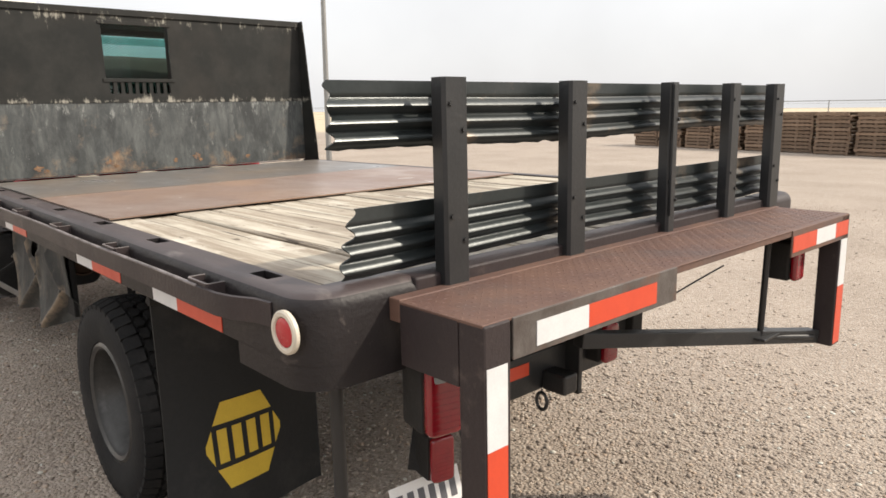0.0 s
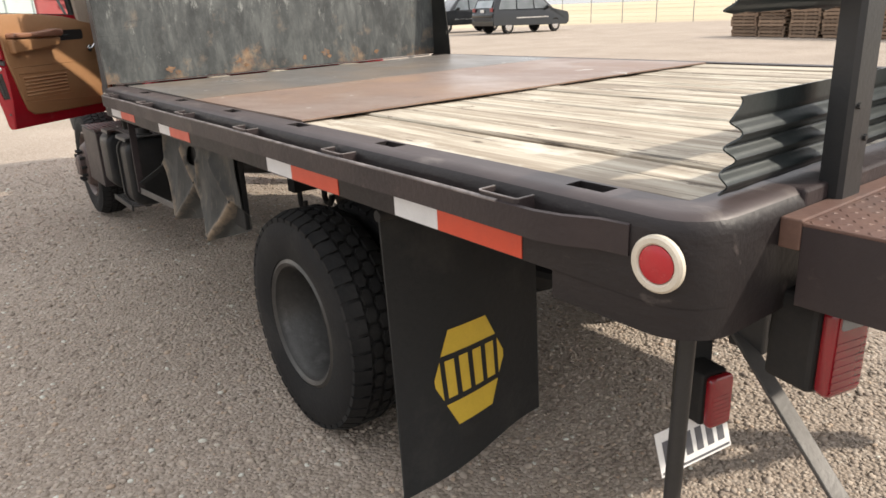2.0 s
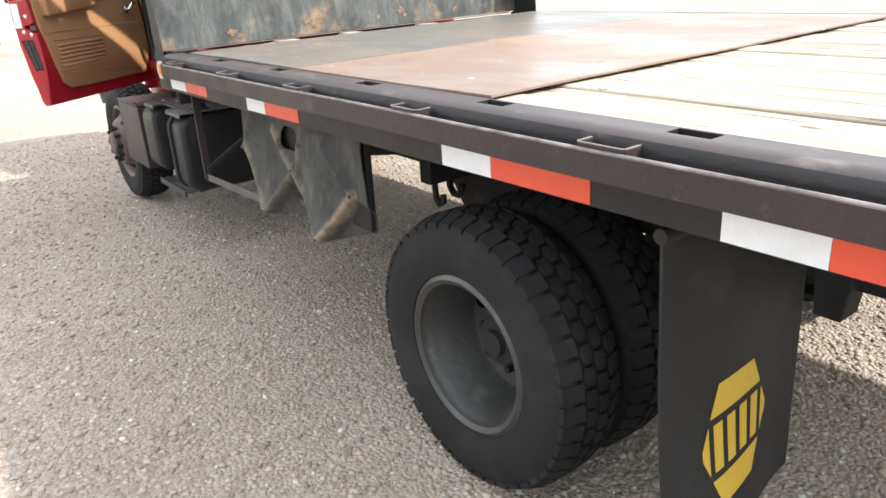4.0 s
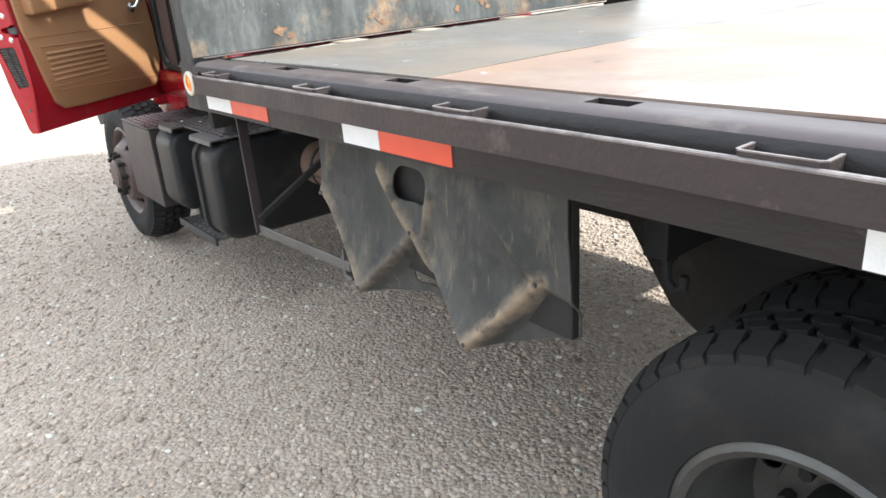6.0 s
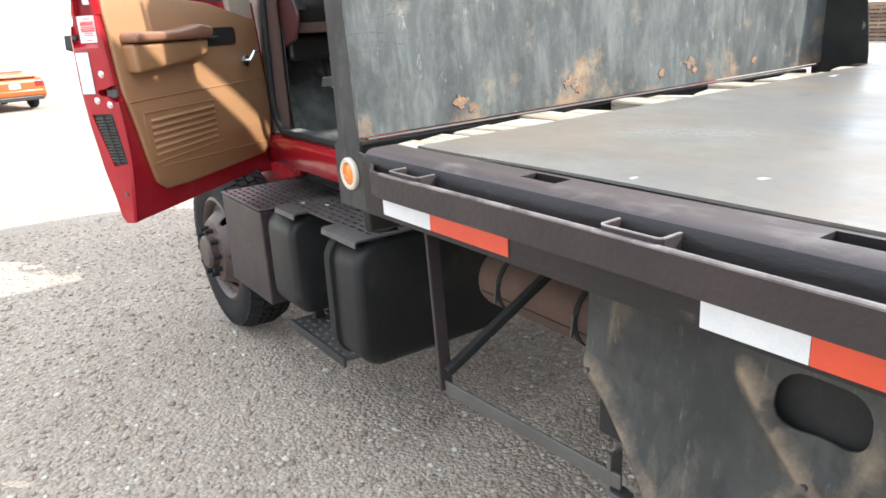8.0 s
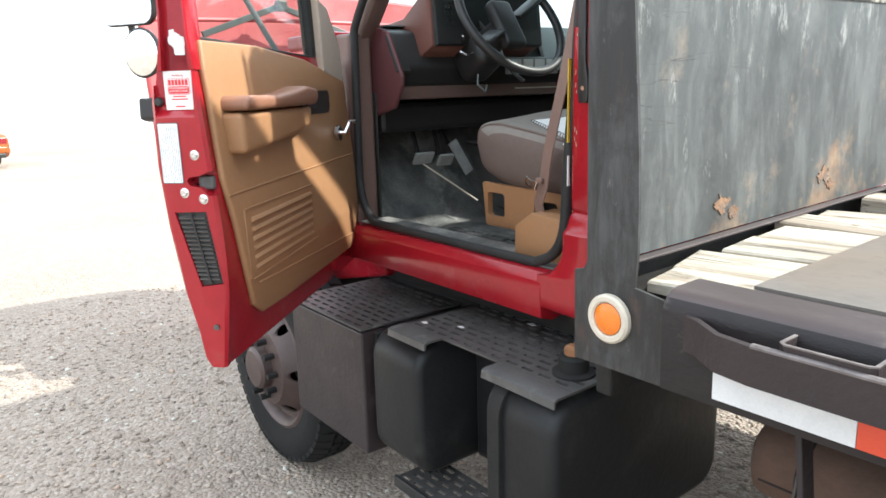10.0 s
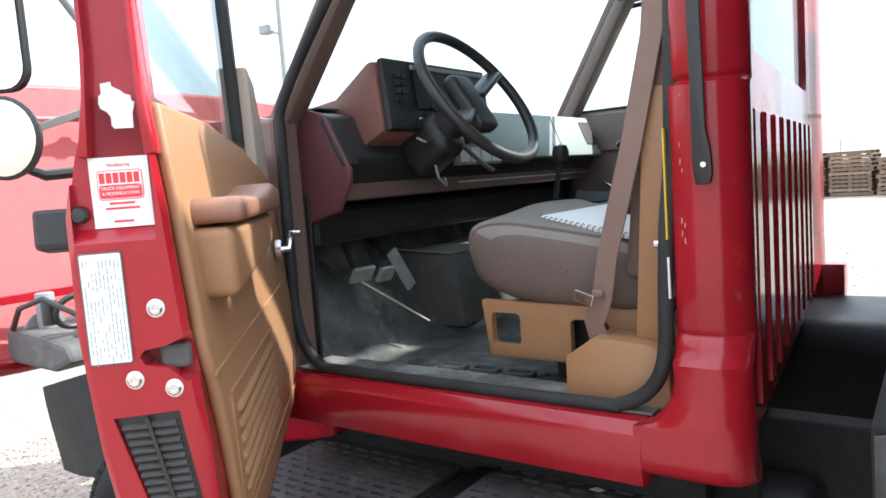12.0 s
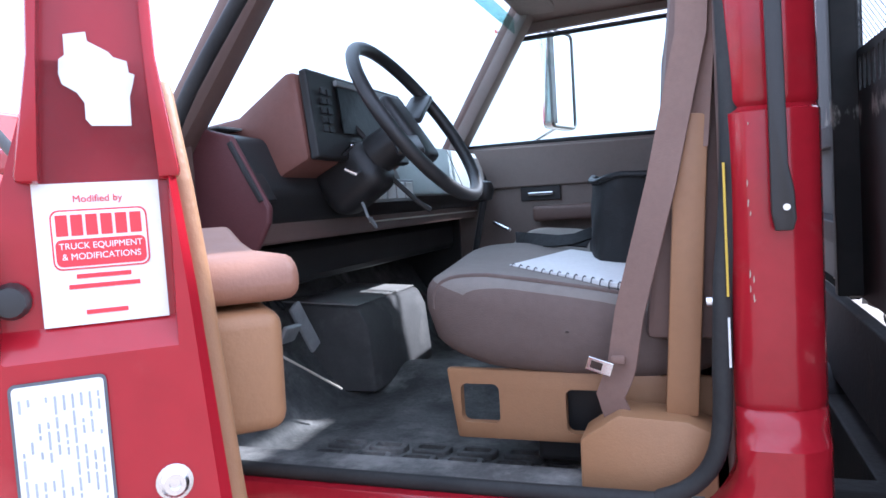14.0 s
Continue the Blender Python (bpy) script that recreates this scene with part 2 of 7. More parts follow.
def plate_material(name, base, rust, pale, rough, metal):
    """Worn rolled steel sheet: broad rust-brown stains, pale rubbed patches, fine scratches and small nicks."""
    w = Nodes(name, rough, metal)
    col = w.mix(base, rust, w.span(w.noise(0.9, (1, 1, 1), 8, 0.6, 0.4), 0.46, 0.66))
    rub = w.noise(2.4, (0.7, 1.2, 1), 8, 0.65)
    col = w.mix(col, pale, w.span(rub, 0.50, 0.70, 0, 0.7))
    col = w.mix(col, tuple(c * 0.6 for c in base), w.span(w.noise(40, (1, 1, 1), 4), 0.55, 0.75, 0, 0.45))
    col = w.mix(col, (0.62, 0.60, 0.57), w.span(w.noise(9, (1, 1, 1), 3, 0.4), 0.735, 0.75, 0, 0.9))
    col = w.mix(col, (0.035, 0.03, 0.028), w.span(w.noise(14, (1, 0.35, 1), 4, 0.5), 0.72, 0.75, 0, 0.7))
    return w.done(col, w.span(rub, 0.35, 0.7, rough + 0.12, rough - 0.10), w.noise(1.6), 0.25, 0.03)


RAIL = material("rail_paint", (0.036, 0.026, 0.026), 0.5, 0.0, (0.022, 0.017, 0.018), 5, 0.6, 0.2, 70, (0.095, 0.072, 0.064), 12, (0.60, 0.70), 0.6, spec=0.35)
RAILDARK = material("rail_dark_paint", (0.021, 0.0165, 0.0165), 0.5, 0.0, (0.012, 0.0105, 0.011), 5, 0.7, 0.25, 60, (0.11, 0.09, 0.082), 13, (0.61, 0.70), 0.6, 0, (0.5, 1, 1), spec=0.3)
PLATESIDE = side_plate_material()
TREADSTEEL = material("tread_steel", (0.095, 0.091, 0.088), 0.55, 0.2, (0.055, 0.052, 0.050), 9, 0.7, 0.15, 90, (0.20, 0.19, 0.18), 8, (0.58, 0.70), 0.7)
BLACK = material("black_steel", (0.022, 0.023, 0.024), 0.42, 0.2, (0.035, 0.034, 0.034), 7, 0.6, 0.1, 80, (0.09, 0.08, 0.07), 11, (0.62, 0.75), 0.4)
CORR = material("corrugated_paint", (0.026, 0.033, 0.034), 0.34, 0.35, (0.05, 0.055, 0.055), 5, 0.6, 0.06, 80, (0.30, 0.22, 0.15), 3.2, (0.57, 0.70), 0.6)
RUSTY = material("rusty_tread", (0.115, 0.062, 0.048), 0.62, 0.15, (0.17, 0.095, 0.065), 6, 0.7, 0.15, 70, (0.085, 0.06, 0.055), 4, (0.5, 0.7), 0.7)
PLATE = plate_material("deck_steel", (0.165, 0.152, 0.142), (0.215, 0.168, 0.128), (0.27, 0.26, 0.25), 0.34, 0.3)
PLATE2 = plate_material("deck_steel_rusty", (0.22, 0.15, 0.118), (0.28, 0.18, 0.12), (0.34, 0.275, 0.24), 0.40, 0.15)
WOOD = wood_material()
HEAD = headboard_material()
HEADDARK = headboard_dark_material()
RUST = material("rust", (0.28, 0.13, 0.055), 0.85, 0, (0.16, 0.075, 0.04), 12, 0.8, 0.4, 60)
WHITE_TAPE = material("white_tape", (0.66, 0.66, 0.66), 0.35, 0, (0.55, 0.55, 0.56), 20, 0.5, 0.03, 200, (0.4, 0.38, 0.35), 12, (0.6, 0.75), 0.4)
RED_TAPE = material("red_tape", (0.58, 0.062, 0.024), 0.35, 0, (0.48, 0.05, 0.024), 20, 0.4, 0.03, 200, (0.4, 0.10, 0.06), 12, (0.62, 0.78), 0.4)
RUBBER = material("tyre_rubber", (0.013, 0.013, 0.0135), 0.8, 0, (0.022, 0.021, 0.020), 5, 0.6, 0.25, 60, (0.050, 0.047, 0.043), 3, (0.5, 0.7), 0.45, spec=0.2)
FLAP = material("flap_rubber", (0.014, 0.015, 0.0155), 0.6, 0, (0.022, 0.022, 0.022), 4, 0.6, 0.2, 60, (0.05, 0.048, 0.045), 3, (0.56, 0.72), 0.5, spec=0.25)
YELLOW = material("yellow_print", (0.62, 0.42, 0.035), 0.5, 0, (0.5, 0.34, 0.03), 15, 0.5)
RIM = material("wheel_steel", (0.085, 0.083, 0.079), 0.42, 0.5, (0.040, 0.038, 0.036), 5, 0.8, 0.15, 60, (0.13, 0.125, 0.12), 9, (0.56, 0.70), 0.7)
RIMEDGE = material("worn_rim_edge", (0.34, 0.34, 0.34), 0.4, 0.6, (0.16, 0.155, 0.15), 14, 0.9, 0.2, 60, (0.06, 0.055, 0.05), 8, (0.52, 0.64), 0.8)
RIMBROWN = material("wheel_brown", (0.10, 0.068, 0.06), 0.5, 0.3, (0.06, 0.045, 0.042), 9, 0.7, 0.1, 60)


def dust_sheet_material():
    """Grey plastic, tan dry dirt caught along its folds."""
    w = Nodes("dusty_sheet", 0.8)
    col = w.mix((0.050, 0.049, 0.044), (0.023, 0.023, 0.021), w.span(w.noise(4, (1, 1, 0.6), 8, 0.7), 0.42, 0.62))
    col = w.mix(col, (0.120, 0.103, 0.080), w.span(w.noise(6, (1.4, 1, 0.5), 8, 0.7), 0.52, 0.68, 0, 0.8))
    at = w.n.new("ShaderNodeAttribute")
    at.attribute_name = "dust"
    f = w.math("ADD", w.math("MULTIPLY", at.outputs["Fac"], 0.58), w.math("MULTIPLY", w.noise(11, (1, 1, 1), 8, 0.75), 0.80))
    col = w.mix(col, w.mix((0.27, 0.20, 0.135), (0.19, 0.145, 0.10), w.span(w.noise(20), 0.4, 0.6)), w.span(f, 0.56, 0.90, 0, 0.85))
    col = w.mix(col, (0.020, 0.020, 0.019), w.span(w.noise(8, (1, 1, 0.8), 8, 0.7), 0.52, 0.66, 0, 0.65))
    col = w.mix(col, (0.20, 0.165, 0.125), w.span(w.noise(26, (2.2, 1, 0.25), 6, 0.7), 0.60, 0.72, 0, 0.55))
    col = w.mix(col, (0.02, 0.02, 0.02), w.span(w.noise(12, (1, 1, 1), 4, 0.5), 0.62, 0.68, 0, 0.75))
    return w.done(col, None, w.noise(30), 0.25)


DUSTSHEET = dust_sheet_material()
CHASSIS = material("chassis_black", (0.016, 0.016, 0.016), 0.75, 0.0, (0.032, 0.029, 0.026), 6, 0.7, 0.2, 60, (0.08, 0.058, 0.042), 6, (0.6, 0.75), 0.5, spec=0.25)
TANK = material("tank_black", (0.011, 0.0115, 0.012), 0.45, 0.0, (0.020, 0.020, 0.021), 4, 0.6, 0.12, 50, (0.055, 0.052, 0.048), 5, (0.54, 0.72), 0.5, spec=0.3)
MUFFLER = material("muffler_rust", (0.105, 0.060, 0.040), 0.8, 0.1, (0.058, 0.036, 0.027), 6, 0.8, 0.25, 50, (0.05, 0.035, 0.028), 4, (0.54, 0.68), 0.7)
RED = material("red_paint", (0.35, 0.011, 0.020), 0.24, 0.0, (0.27, 0.009, 0.017), 3, 0.6, 0.015, 120, (0.34, 0.05, 0.05), 9, (0.58, 0.74), 0.5, coat=0.35, spec=0.3)
TAN = material("tan_vinyl", (0.335, 0.175, 0.082), 0.5, 0, (0.285, 0.145, 0.068), 5, 0.4, 0.12, 260, (0.25, 0.14, 0.08), 4, (0.62, 0.78), 0.4)
BROWN = material("brown_vinyl", (0.155, 0.098, 0.080), 0.55, 0, (0.125, 0.078, 0.064), 6, 0.4, 0.12, 240)
GREYBROWN = material("grey_brown_vinyl", (0.20, 0.155, 0.13), 0.6, 0, (0.16, 0.125, 0.105), 6, 0.4, 0.12, 240)
DASHLIT = material("dash_plastic_lit", (0.36, 0.40, 0.385), 0.5, 0, (0.30, 0.335, 0.325), 6, 0.5, 0.06, 200, (0.30, 0.32, 0.31), 4, (0.58, 0.75), 0.5)
PODBROWN = material("pod_plastic", (0.20, 0.085, 0.065), 0.5, 0, (0.16, 0.07, 0.055), 6, 0.4, 0.1, 240)
RAILTOP = material("rail_top_worn_skylit", (0.070, 0.052, 0.050), 0.45, 0.1, (0.040, 0.030, 0.030), 5, 0.7, 0.07, 80, (0.17, 0.145, 0.13), 11, (0.58, 0.70), 0.6, 0, (0.4, 1, 1))
ARMREST = material("arm_rest_vinyl", (0.26, 0.125, 0.075), 0.45, 0, (0.22, 0.10, 0.065), 6, 0.4, 0.1, 240)
BEIGE = material("beige_plastic", (0.50, 0.41, 0.33), 0.6, 0, (0.44, 0.36, 0.29), 6, 0.4, 0.05, 200)
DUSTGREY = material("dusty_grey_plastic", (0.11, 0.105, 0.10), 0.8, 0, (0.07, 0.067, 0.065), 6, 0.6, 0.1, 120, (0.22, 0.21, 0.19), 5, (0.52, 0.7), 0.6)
PALETOP = material("pale_cover_top", (0.40, 0.385, 0.36), 0.85, 0, (0.22, 0.21, 0.19), 6, 0.6, 0.1, 120)
HOODRED = material("faded_red_paint", (0.52, 0.085, 0.085), 0.5, 0.0, (0.44, 0.06, 0.065), 1.5, 0.6, 0.03, 60, (0.56, 0.16, 0.15), 2.5, (0.5, 0.7), 0.6)
MAROON = material("maroon_plastic", (0.125, 0.042, 0.044), 0.5, 0, (0.10, 0.036, 0.038), 6, 0.4, 0.1, 240)
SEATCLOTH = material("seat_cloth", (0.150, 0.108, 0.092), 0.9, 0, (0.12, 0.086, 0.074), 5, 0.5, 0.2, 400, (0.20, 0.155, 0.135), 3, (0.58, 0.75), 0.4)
SEATTOP = material("seat_cloth_top_lit", (0.235, 0.205, 0.180), 0.9, 0, (0.19, 0.162, 0.140), 5, 0.5, 0.2, 400, (0.30, 0.27, 0.24), 3, (0.58, 0.75), 0.4)
DARKPLASTIC = material("dark_plastic", (0.020, 0.019, 0.019), 0.45, 0, (0.03, 0.028, 0.027), 8, 0.5, 0.06, 200)
GREYPLASTIC = material("grey_plastic", (0.24, 0.25, 0.25), 0.5, 0, (0.3, 0.31, 0.31), 5, 0.5, 0.05, 200)
MAT = material("floor_mat", (0.060, 0.060, 0.058), 0.8, 0, (0.17, 0.166, 0.155), 9, 0.95, 0.35, 60, (0.33, 0.315, 0.29), 5.5, (0.52, 0.66), 0.7)
BELT = material("belt_web", (0.22, 0.135, 0.105), 0.7, 0, (0.18, 0.11, 0.088), 8, 0.5, 0.1, 300)
PEDAL = material("worn_pedal", (0.46, 0.46, 0.45), 0.45, 0.3, (0.26, 0.26, 0.255), 14, 0.7, 0.1, 120)
SEAL = material("rubber_seal", (0.022, 0.022, 0.022), 0.65, 0, (0.045, 0.044, 0.042), 9, 0.7, spec=0.3)
CHROME = material("chrome", (0.75, 0.75, 0.76), 0.18, 1.0, (0.6, 0.6, 0.6), 20, 0.4)
MIRROR = material("mirror", (0.9, 0.9, 0.9), 0.02, 1.0, (0.88, 0.88, 0.88), 3, 0.1, rough_var=0.0)
PAPER = material("white_label", (0.78, 0.77, 0.75), 0.6, 0, (0.7, 0.69, 0.67), 9, 0.4)
LABELRED = material("label_red", (0.68, 0.04, 0.05), 0.55, 0, (0.6, 0.04, 0.05), 20, 0.4)
INK = material("ink", (0.10, 0.10, 0.11), 0.7, 0, (0.14, 0.14, 0.15), 20, 0.4)
LAMPRED = material("red_lens", (0.20, 0.005, 0.012), 0.2, 0, (0.28, 0.010, 0.016), 14, 0.5, coat=0.6)
REFLRED = material("red_reflector", (0.42, 0.012, 0.020), 0.25, 0, (0.36, 0.010, 0.018), 14, 0.4, coat=0.3)
LAMPAMBER = material("amber_lens", (0.78, 0.20, 0.010), 0.25, 0, (0.68, 0.16, 0.01), 14, 0.4, coat=0.4)
GALV = material("grey_flat_bar", (0.13, 0.125, 0.12), 0.5, 0.5, (0.09, 0.085, 0.08), 7, 0.7, 0.1, 80)
LIPSTEEL = material("worn_lip_steel", (0.14, 0.125, 0.115), 0.5, 0.3, (0.07, 0.055, 0.048), 13, 0.9, 0.2, 70, (0.15, 0.075, 0.05), 7, (0.52, 0.64), 0.8)
WORNEDGE = material("worn_edge", (0.24, 0.21, 0.20), 0.5, 0.2, (0.06, 0.047, 0.045), 16, 0.9, 0.2, 70)
CREAM = material("cream_rim", (0.62, 0.56, 0.46), 0.5, 0, (0.5, 0.44, 0.35), 20, 0.6)
GLASS = glass("clear_glass", (0.86, 0.93, 0.92))
GLASSGREEN = glass("tinted_glass", (0.60, 0.80, 0.78))
WALLWHITE = material("white_siding", (0.80, 0.80, 0.78), 0.6, 0, (0.74, 0.74, 0.73), 0.8, 0.4, 0.02, 10)


# ---- mesh helpers ----
def obj(name, bm, mat, parent=None, label="", smooth=False):
    me = bpy.data.meshes.new(name)
    bmesh.ops.recalc_face_normals(bm, faces=bm.faces)
    bm.to_mesh(me)
    bm.free()
    if smooth:
        me.polygons.foreach_set("use_smooth", [True] * len(me.polygons))
        me.set_sharp_from_angle(angle=radians(38))
    for m_ in (mat if isinstance(mat, (list, tuple)) else [mat]):
        me.materials.append(m_)
    ob = new(name, me)
    if parent:
        ob.parent = parent
    if label:
        tagged(ob, label)
    return ob


def part(name, bm, mat, parent, label="", smooth=False):
    return obj(name, bm, mat, parent, label, smooth)


def share(ob, name, parent, m):
    """Another object on the same mesh, placed by m within its parent."""
    o = new(name, ob.data)
    o.parent = parent
    o.matrix_basis = m
    return o


def empty(name, label, category, m=None, group="", kind=""):
    e = new(name)
    e.empty_display_size = 0.2
    if m is not None:
        e.matrix_world = m
    return tagged(e, label, category, group, kind)


def bevel(bm, r, seg=2, angle=30):
    es = [e for e in bm.edges if len(e.link_faces) == 2 and e.calc_face_angle(0) > radians(angle)]
    if r > 0 and es:
        bmesh.ops.bevel(bm, geom=es, offset=r, segments=seg, profile=0.5, affect="EDGES", clamp_overlap=True)
    return bm


def box(x0, x1, y0, y1, z0, z1, r=0.004, seg=2, bm=None):
    b = bmesh.new()
    bmesh.ops.create_cube(b, size=1, matrix=Matrix.Translation(((x0 + x1) / 2, (y0 + y1) / 2, (z0 + z1) / 2)) @ Matrix.Diagonal((abs(x1 - x0), abs(y1 - y0), abs(z1 - z0), 1)))
    bevel(b, min(r, 0.45 * min(abs(x1 - x0), abs(y1 - y0), abs(z1 - z0))), seg)
    return merge(bm, b)


def merge(bm, b):
    """Add b to bm (or return b where bm is None)."""
    if bm is None:
        return b
    me = bpy.data.meshes.new("tmp")
    b.to_mesh(me)
    b.free()
    bm.from_mesh(me)
    bpy.data.meshes.remove(me)
    return bm


def moved(bm, m):
    bmesh.ops.transform(bm, matrix=m, verts=bm.verts)
    return bm


def prism(pts, axis, a, b_, r=0.0, bm=None, seg=2):
    """A polygon pushed along an axis from a to b_. pts: pairs in the two other axes, in x, y, z order."""
    b = bmesh.new()

    def put(p, v):
        return {"x": (v, p[0], p[1]), "y": (p[0], v, p[1]), "z": (p[0], p[1], v)}[axis]
    lo, hi = [b.verts.new(put(p, a)) for p in pts], [b.verts.new(put(p, b_)) for p in pts]
    n_ = len(pts)
    b.faces.new(lo)
    b.faces.new(hi[::-1])
    for i in range(n_):
        b.faces.new((lo[i], lo[(i + 1) % n_], hi[(i + 1) % n_], hi[i]))
    bmesh.ops.recalc_face_normals(b, faces=b.faces)
    bevel(b, r, seg)
    return merge(bm, b)


def cyl(p, q, r, r2=None, seg=20, bm=None, bev=0.0):
    p, q = Vector(p), Vector(q)
    b = bmesh.new()
    d = q - p
    m = Matrix.Translation((p + q) / 2) @ d.to_track_quat("Z", "Y").to_matrix().to_4x4()
    bmesh.ops.create_cone(b, cap_ends=True, segments=seg, radius1=r, radius2=r if r2 is None else r2, depth=d.length, matrix=m)
    bevel(b, bev, 2, 50)
    return merge(bm, b)


def bar(p, q, w, h, r=0.003, bm=None, up=(0, 0, 1)):
    """A rectangular bar from p to q, w wide and h deep."""
    p, q = Vector(p), Vector(q)
    d = q - p
    zx = d.normalized()
    s = zx.cross(Vector(up) if abs(zx.z) < 0.98 else Vector((1, 0, 0))).normalized()
    u = s.cross(zx)
    m = Matrix((s, zx, u)).transposed().to_4x4()
    m.translation = (p + q) / 2
    b = box(-w / 2, w / 2, -d.length / 2, d.length / 2, -h / 2, h / 2, r)
    return merge(bm, moved(b, m))


def tube(points, r, seg=10, bm=None, closed=False):
    """A round tube through the points."""
    b = bmesh.new()
    pts = [Vector(p) for p in points]
    n_ = len(pts)
    rings = []
    side = None
    for i, p in enumerate(pts):
        a = pts[(i - 1) % n_] if closed or i else p
        c = pts[(i + 1) % n_] if closed or i < n_ - 1 else p
        d = (c - a).normalized()
        if side is None:
            side = d.orthogonal().normalized()
        side = (side - d * side.dot(d)).normalized()
        up = d.cross(side)
        rr = r[i] if isinstance(r, (list, tuple)) else r
        rings.append([b.verts.new(p + rr * (math.cos(2 * math.pi * k / seg) * side + math.sin(2 * math.pi * k / seg) * up)) for k in range(seg)])
    for i in range(n_ if closed else n_ - 1):
        a, c = rings[i], rings[(i + 1) % n_]
        off = min(range(seg), key=lambda o: (a[0].co - c[o].co).length) if closed and i == n_ - 1 else 0
        for k in range(seg):
            b.faces.new((a[k], a[(k + 1) % seg], c[(k + 1 + off) % seg], c[(k + off) % seg]))
    if not closed:
        b.faces.new(rings[0][::-1])
        b.faces.new(rings[-1])
    return merge(bm, b)


def lathe(profile, m, seg=40, bm=None):
    """Turn a profile of (radius, along) pairs about the z axis, then place it by m."""
    b = bmesh.new()
    rings = []
    for rr, h in profile:
        rings.append([b.verts.new((rr * math.cos(2 * math.pi * k / seg), rr * math.sin(2 * math.pi * k / seg), h)) for k in range(seg)] if rr > 1e-5 else [b.verts.new((0, 0, h))])
    for a, c in zip(rings, rings[1:]):
        for k in range(seg):
            q = [a[k % len(a)], a[(k + 1) % len(a)], c[(k + 1) % len(c)], c[k % len(c)]]
            q = [v for i, v in enumerate(q) if v not in q[:i]]
            if len(q) > 2:
                b.faces.new(q)
    moved(b, m)
    return merge(bm, b)


def grid(nu, nv, f, bm=None, thick=0.0):
    """A sheet of nu by nv cells, each corner at f(u, v)."""
    b = bmesh.new()
    vs = [[b.verts.new(f(i / nu, j / nv)) for j in range(nv + 1)] for i in range(nu + 1)]
    for i in range(nu):
        for j in range(nv):
            b.faces.new((vs[i][j], vs[i + 1][j], vs[i + 1][j + 1], vs[i][j + 1]))
    if thick:
        bmesh.ops.recalc_face_normals(b, faces=b.faces)
        bmesh.ops.solidify(b, geom=b.faces[:], thickness=thick)
    return merge(bm, b)


def smooth_loop(points, n_=5):
    """A closed path rounded through its points."""
    pts = [Vector(p) for p in points]
    out = []
    for i in range(len(pts)):
        a, b_, c, d = (pts[(i + k) % len(pts)] for k in (-1, 0, 1, 2))
        for k in range(n_):
            t = k / n_
            out.append(0.5 * ((2 * b_) + (c - a) * t + (2 * a - 5 * b_ + 4 * c - d) * t * t + (3 * b_ - a - 3 * c + d) * t ** 3))
    return out


def arc(cx, cy, r, a0, a1, n_=6):
    return [(cx + r * math.cos(radians(a0 + (a1 - a0) * i / n_)), cy + r * math.sin(radians(a0 + (a1 - a0) * i / n_))) for i in range(n_ + 1)]


def rounded(x0, x1, y0, y1, r, n_=5):
    return arc(x1 - r, y1 - r, r, 0, 90, n_) + arc(x0 + r, y1 - r, r, 90, 180, n_) + arc(x0 + r, y0 + r, r, 180, 270, n_) + arc(x1 - r, y0 + r, r, 270, 360, n_)


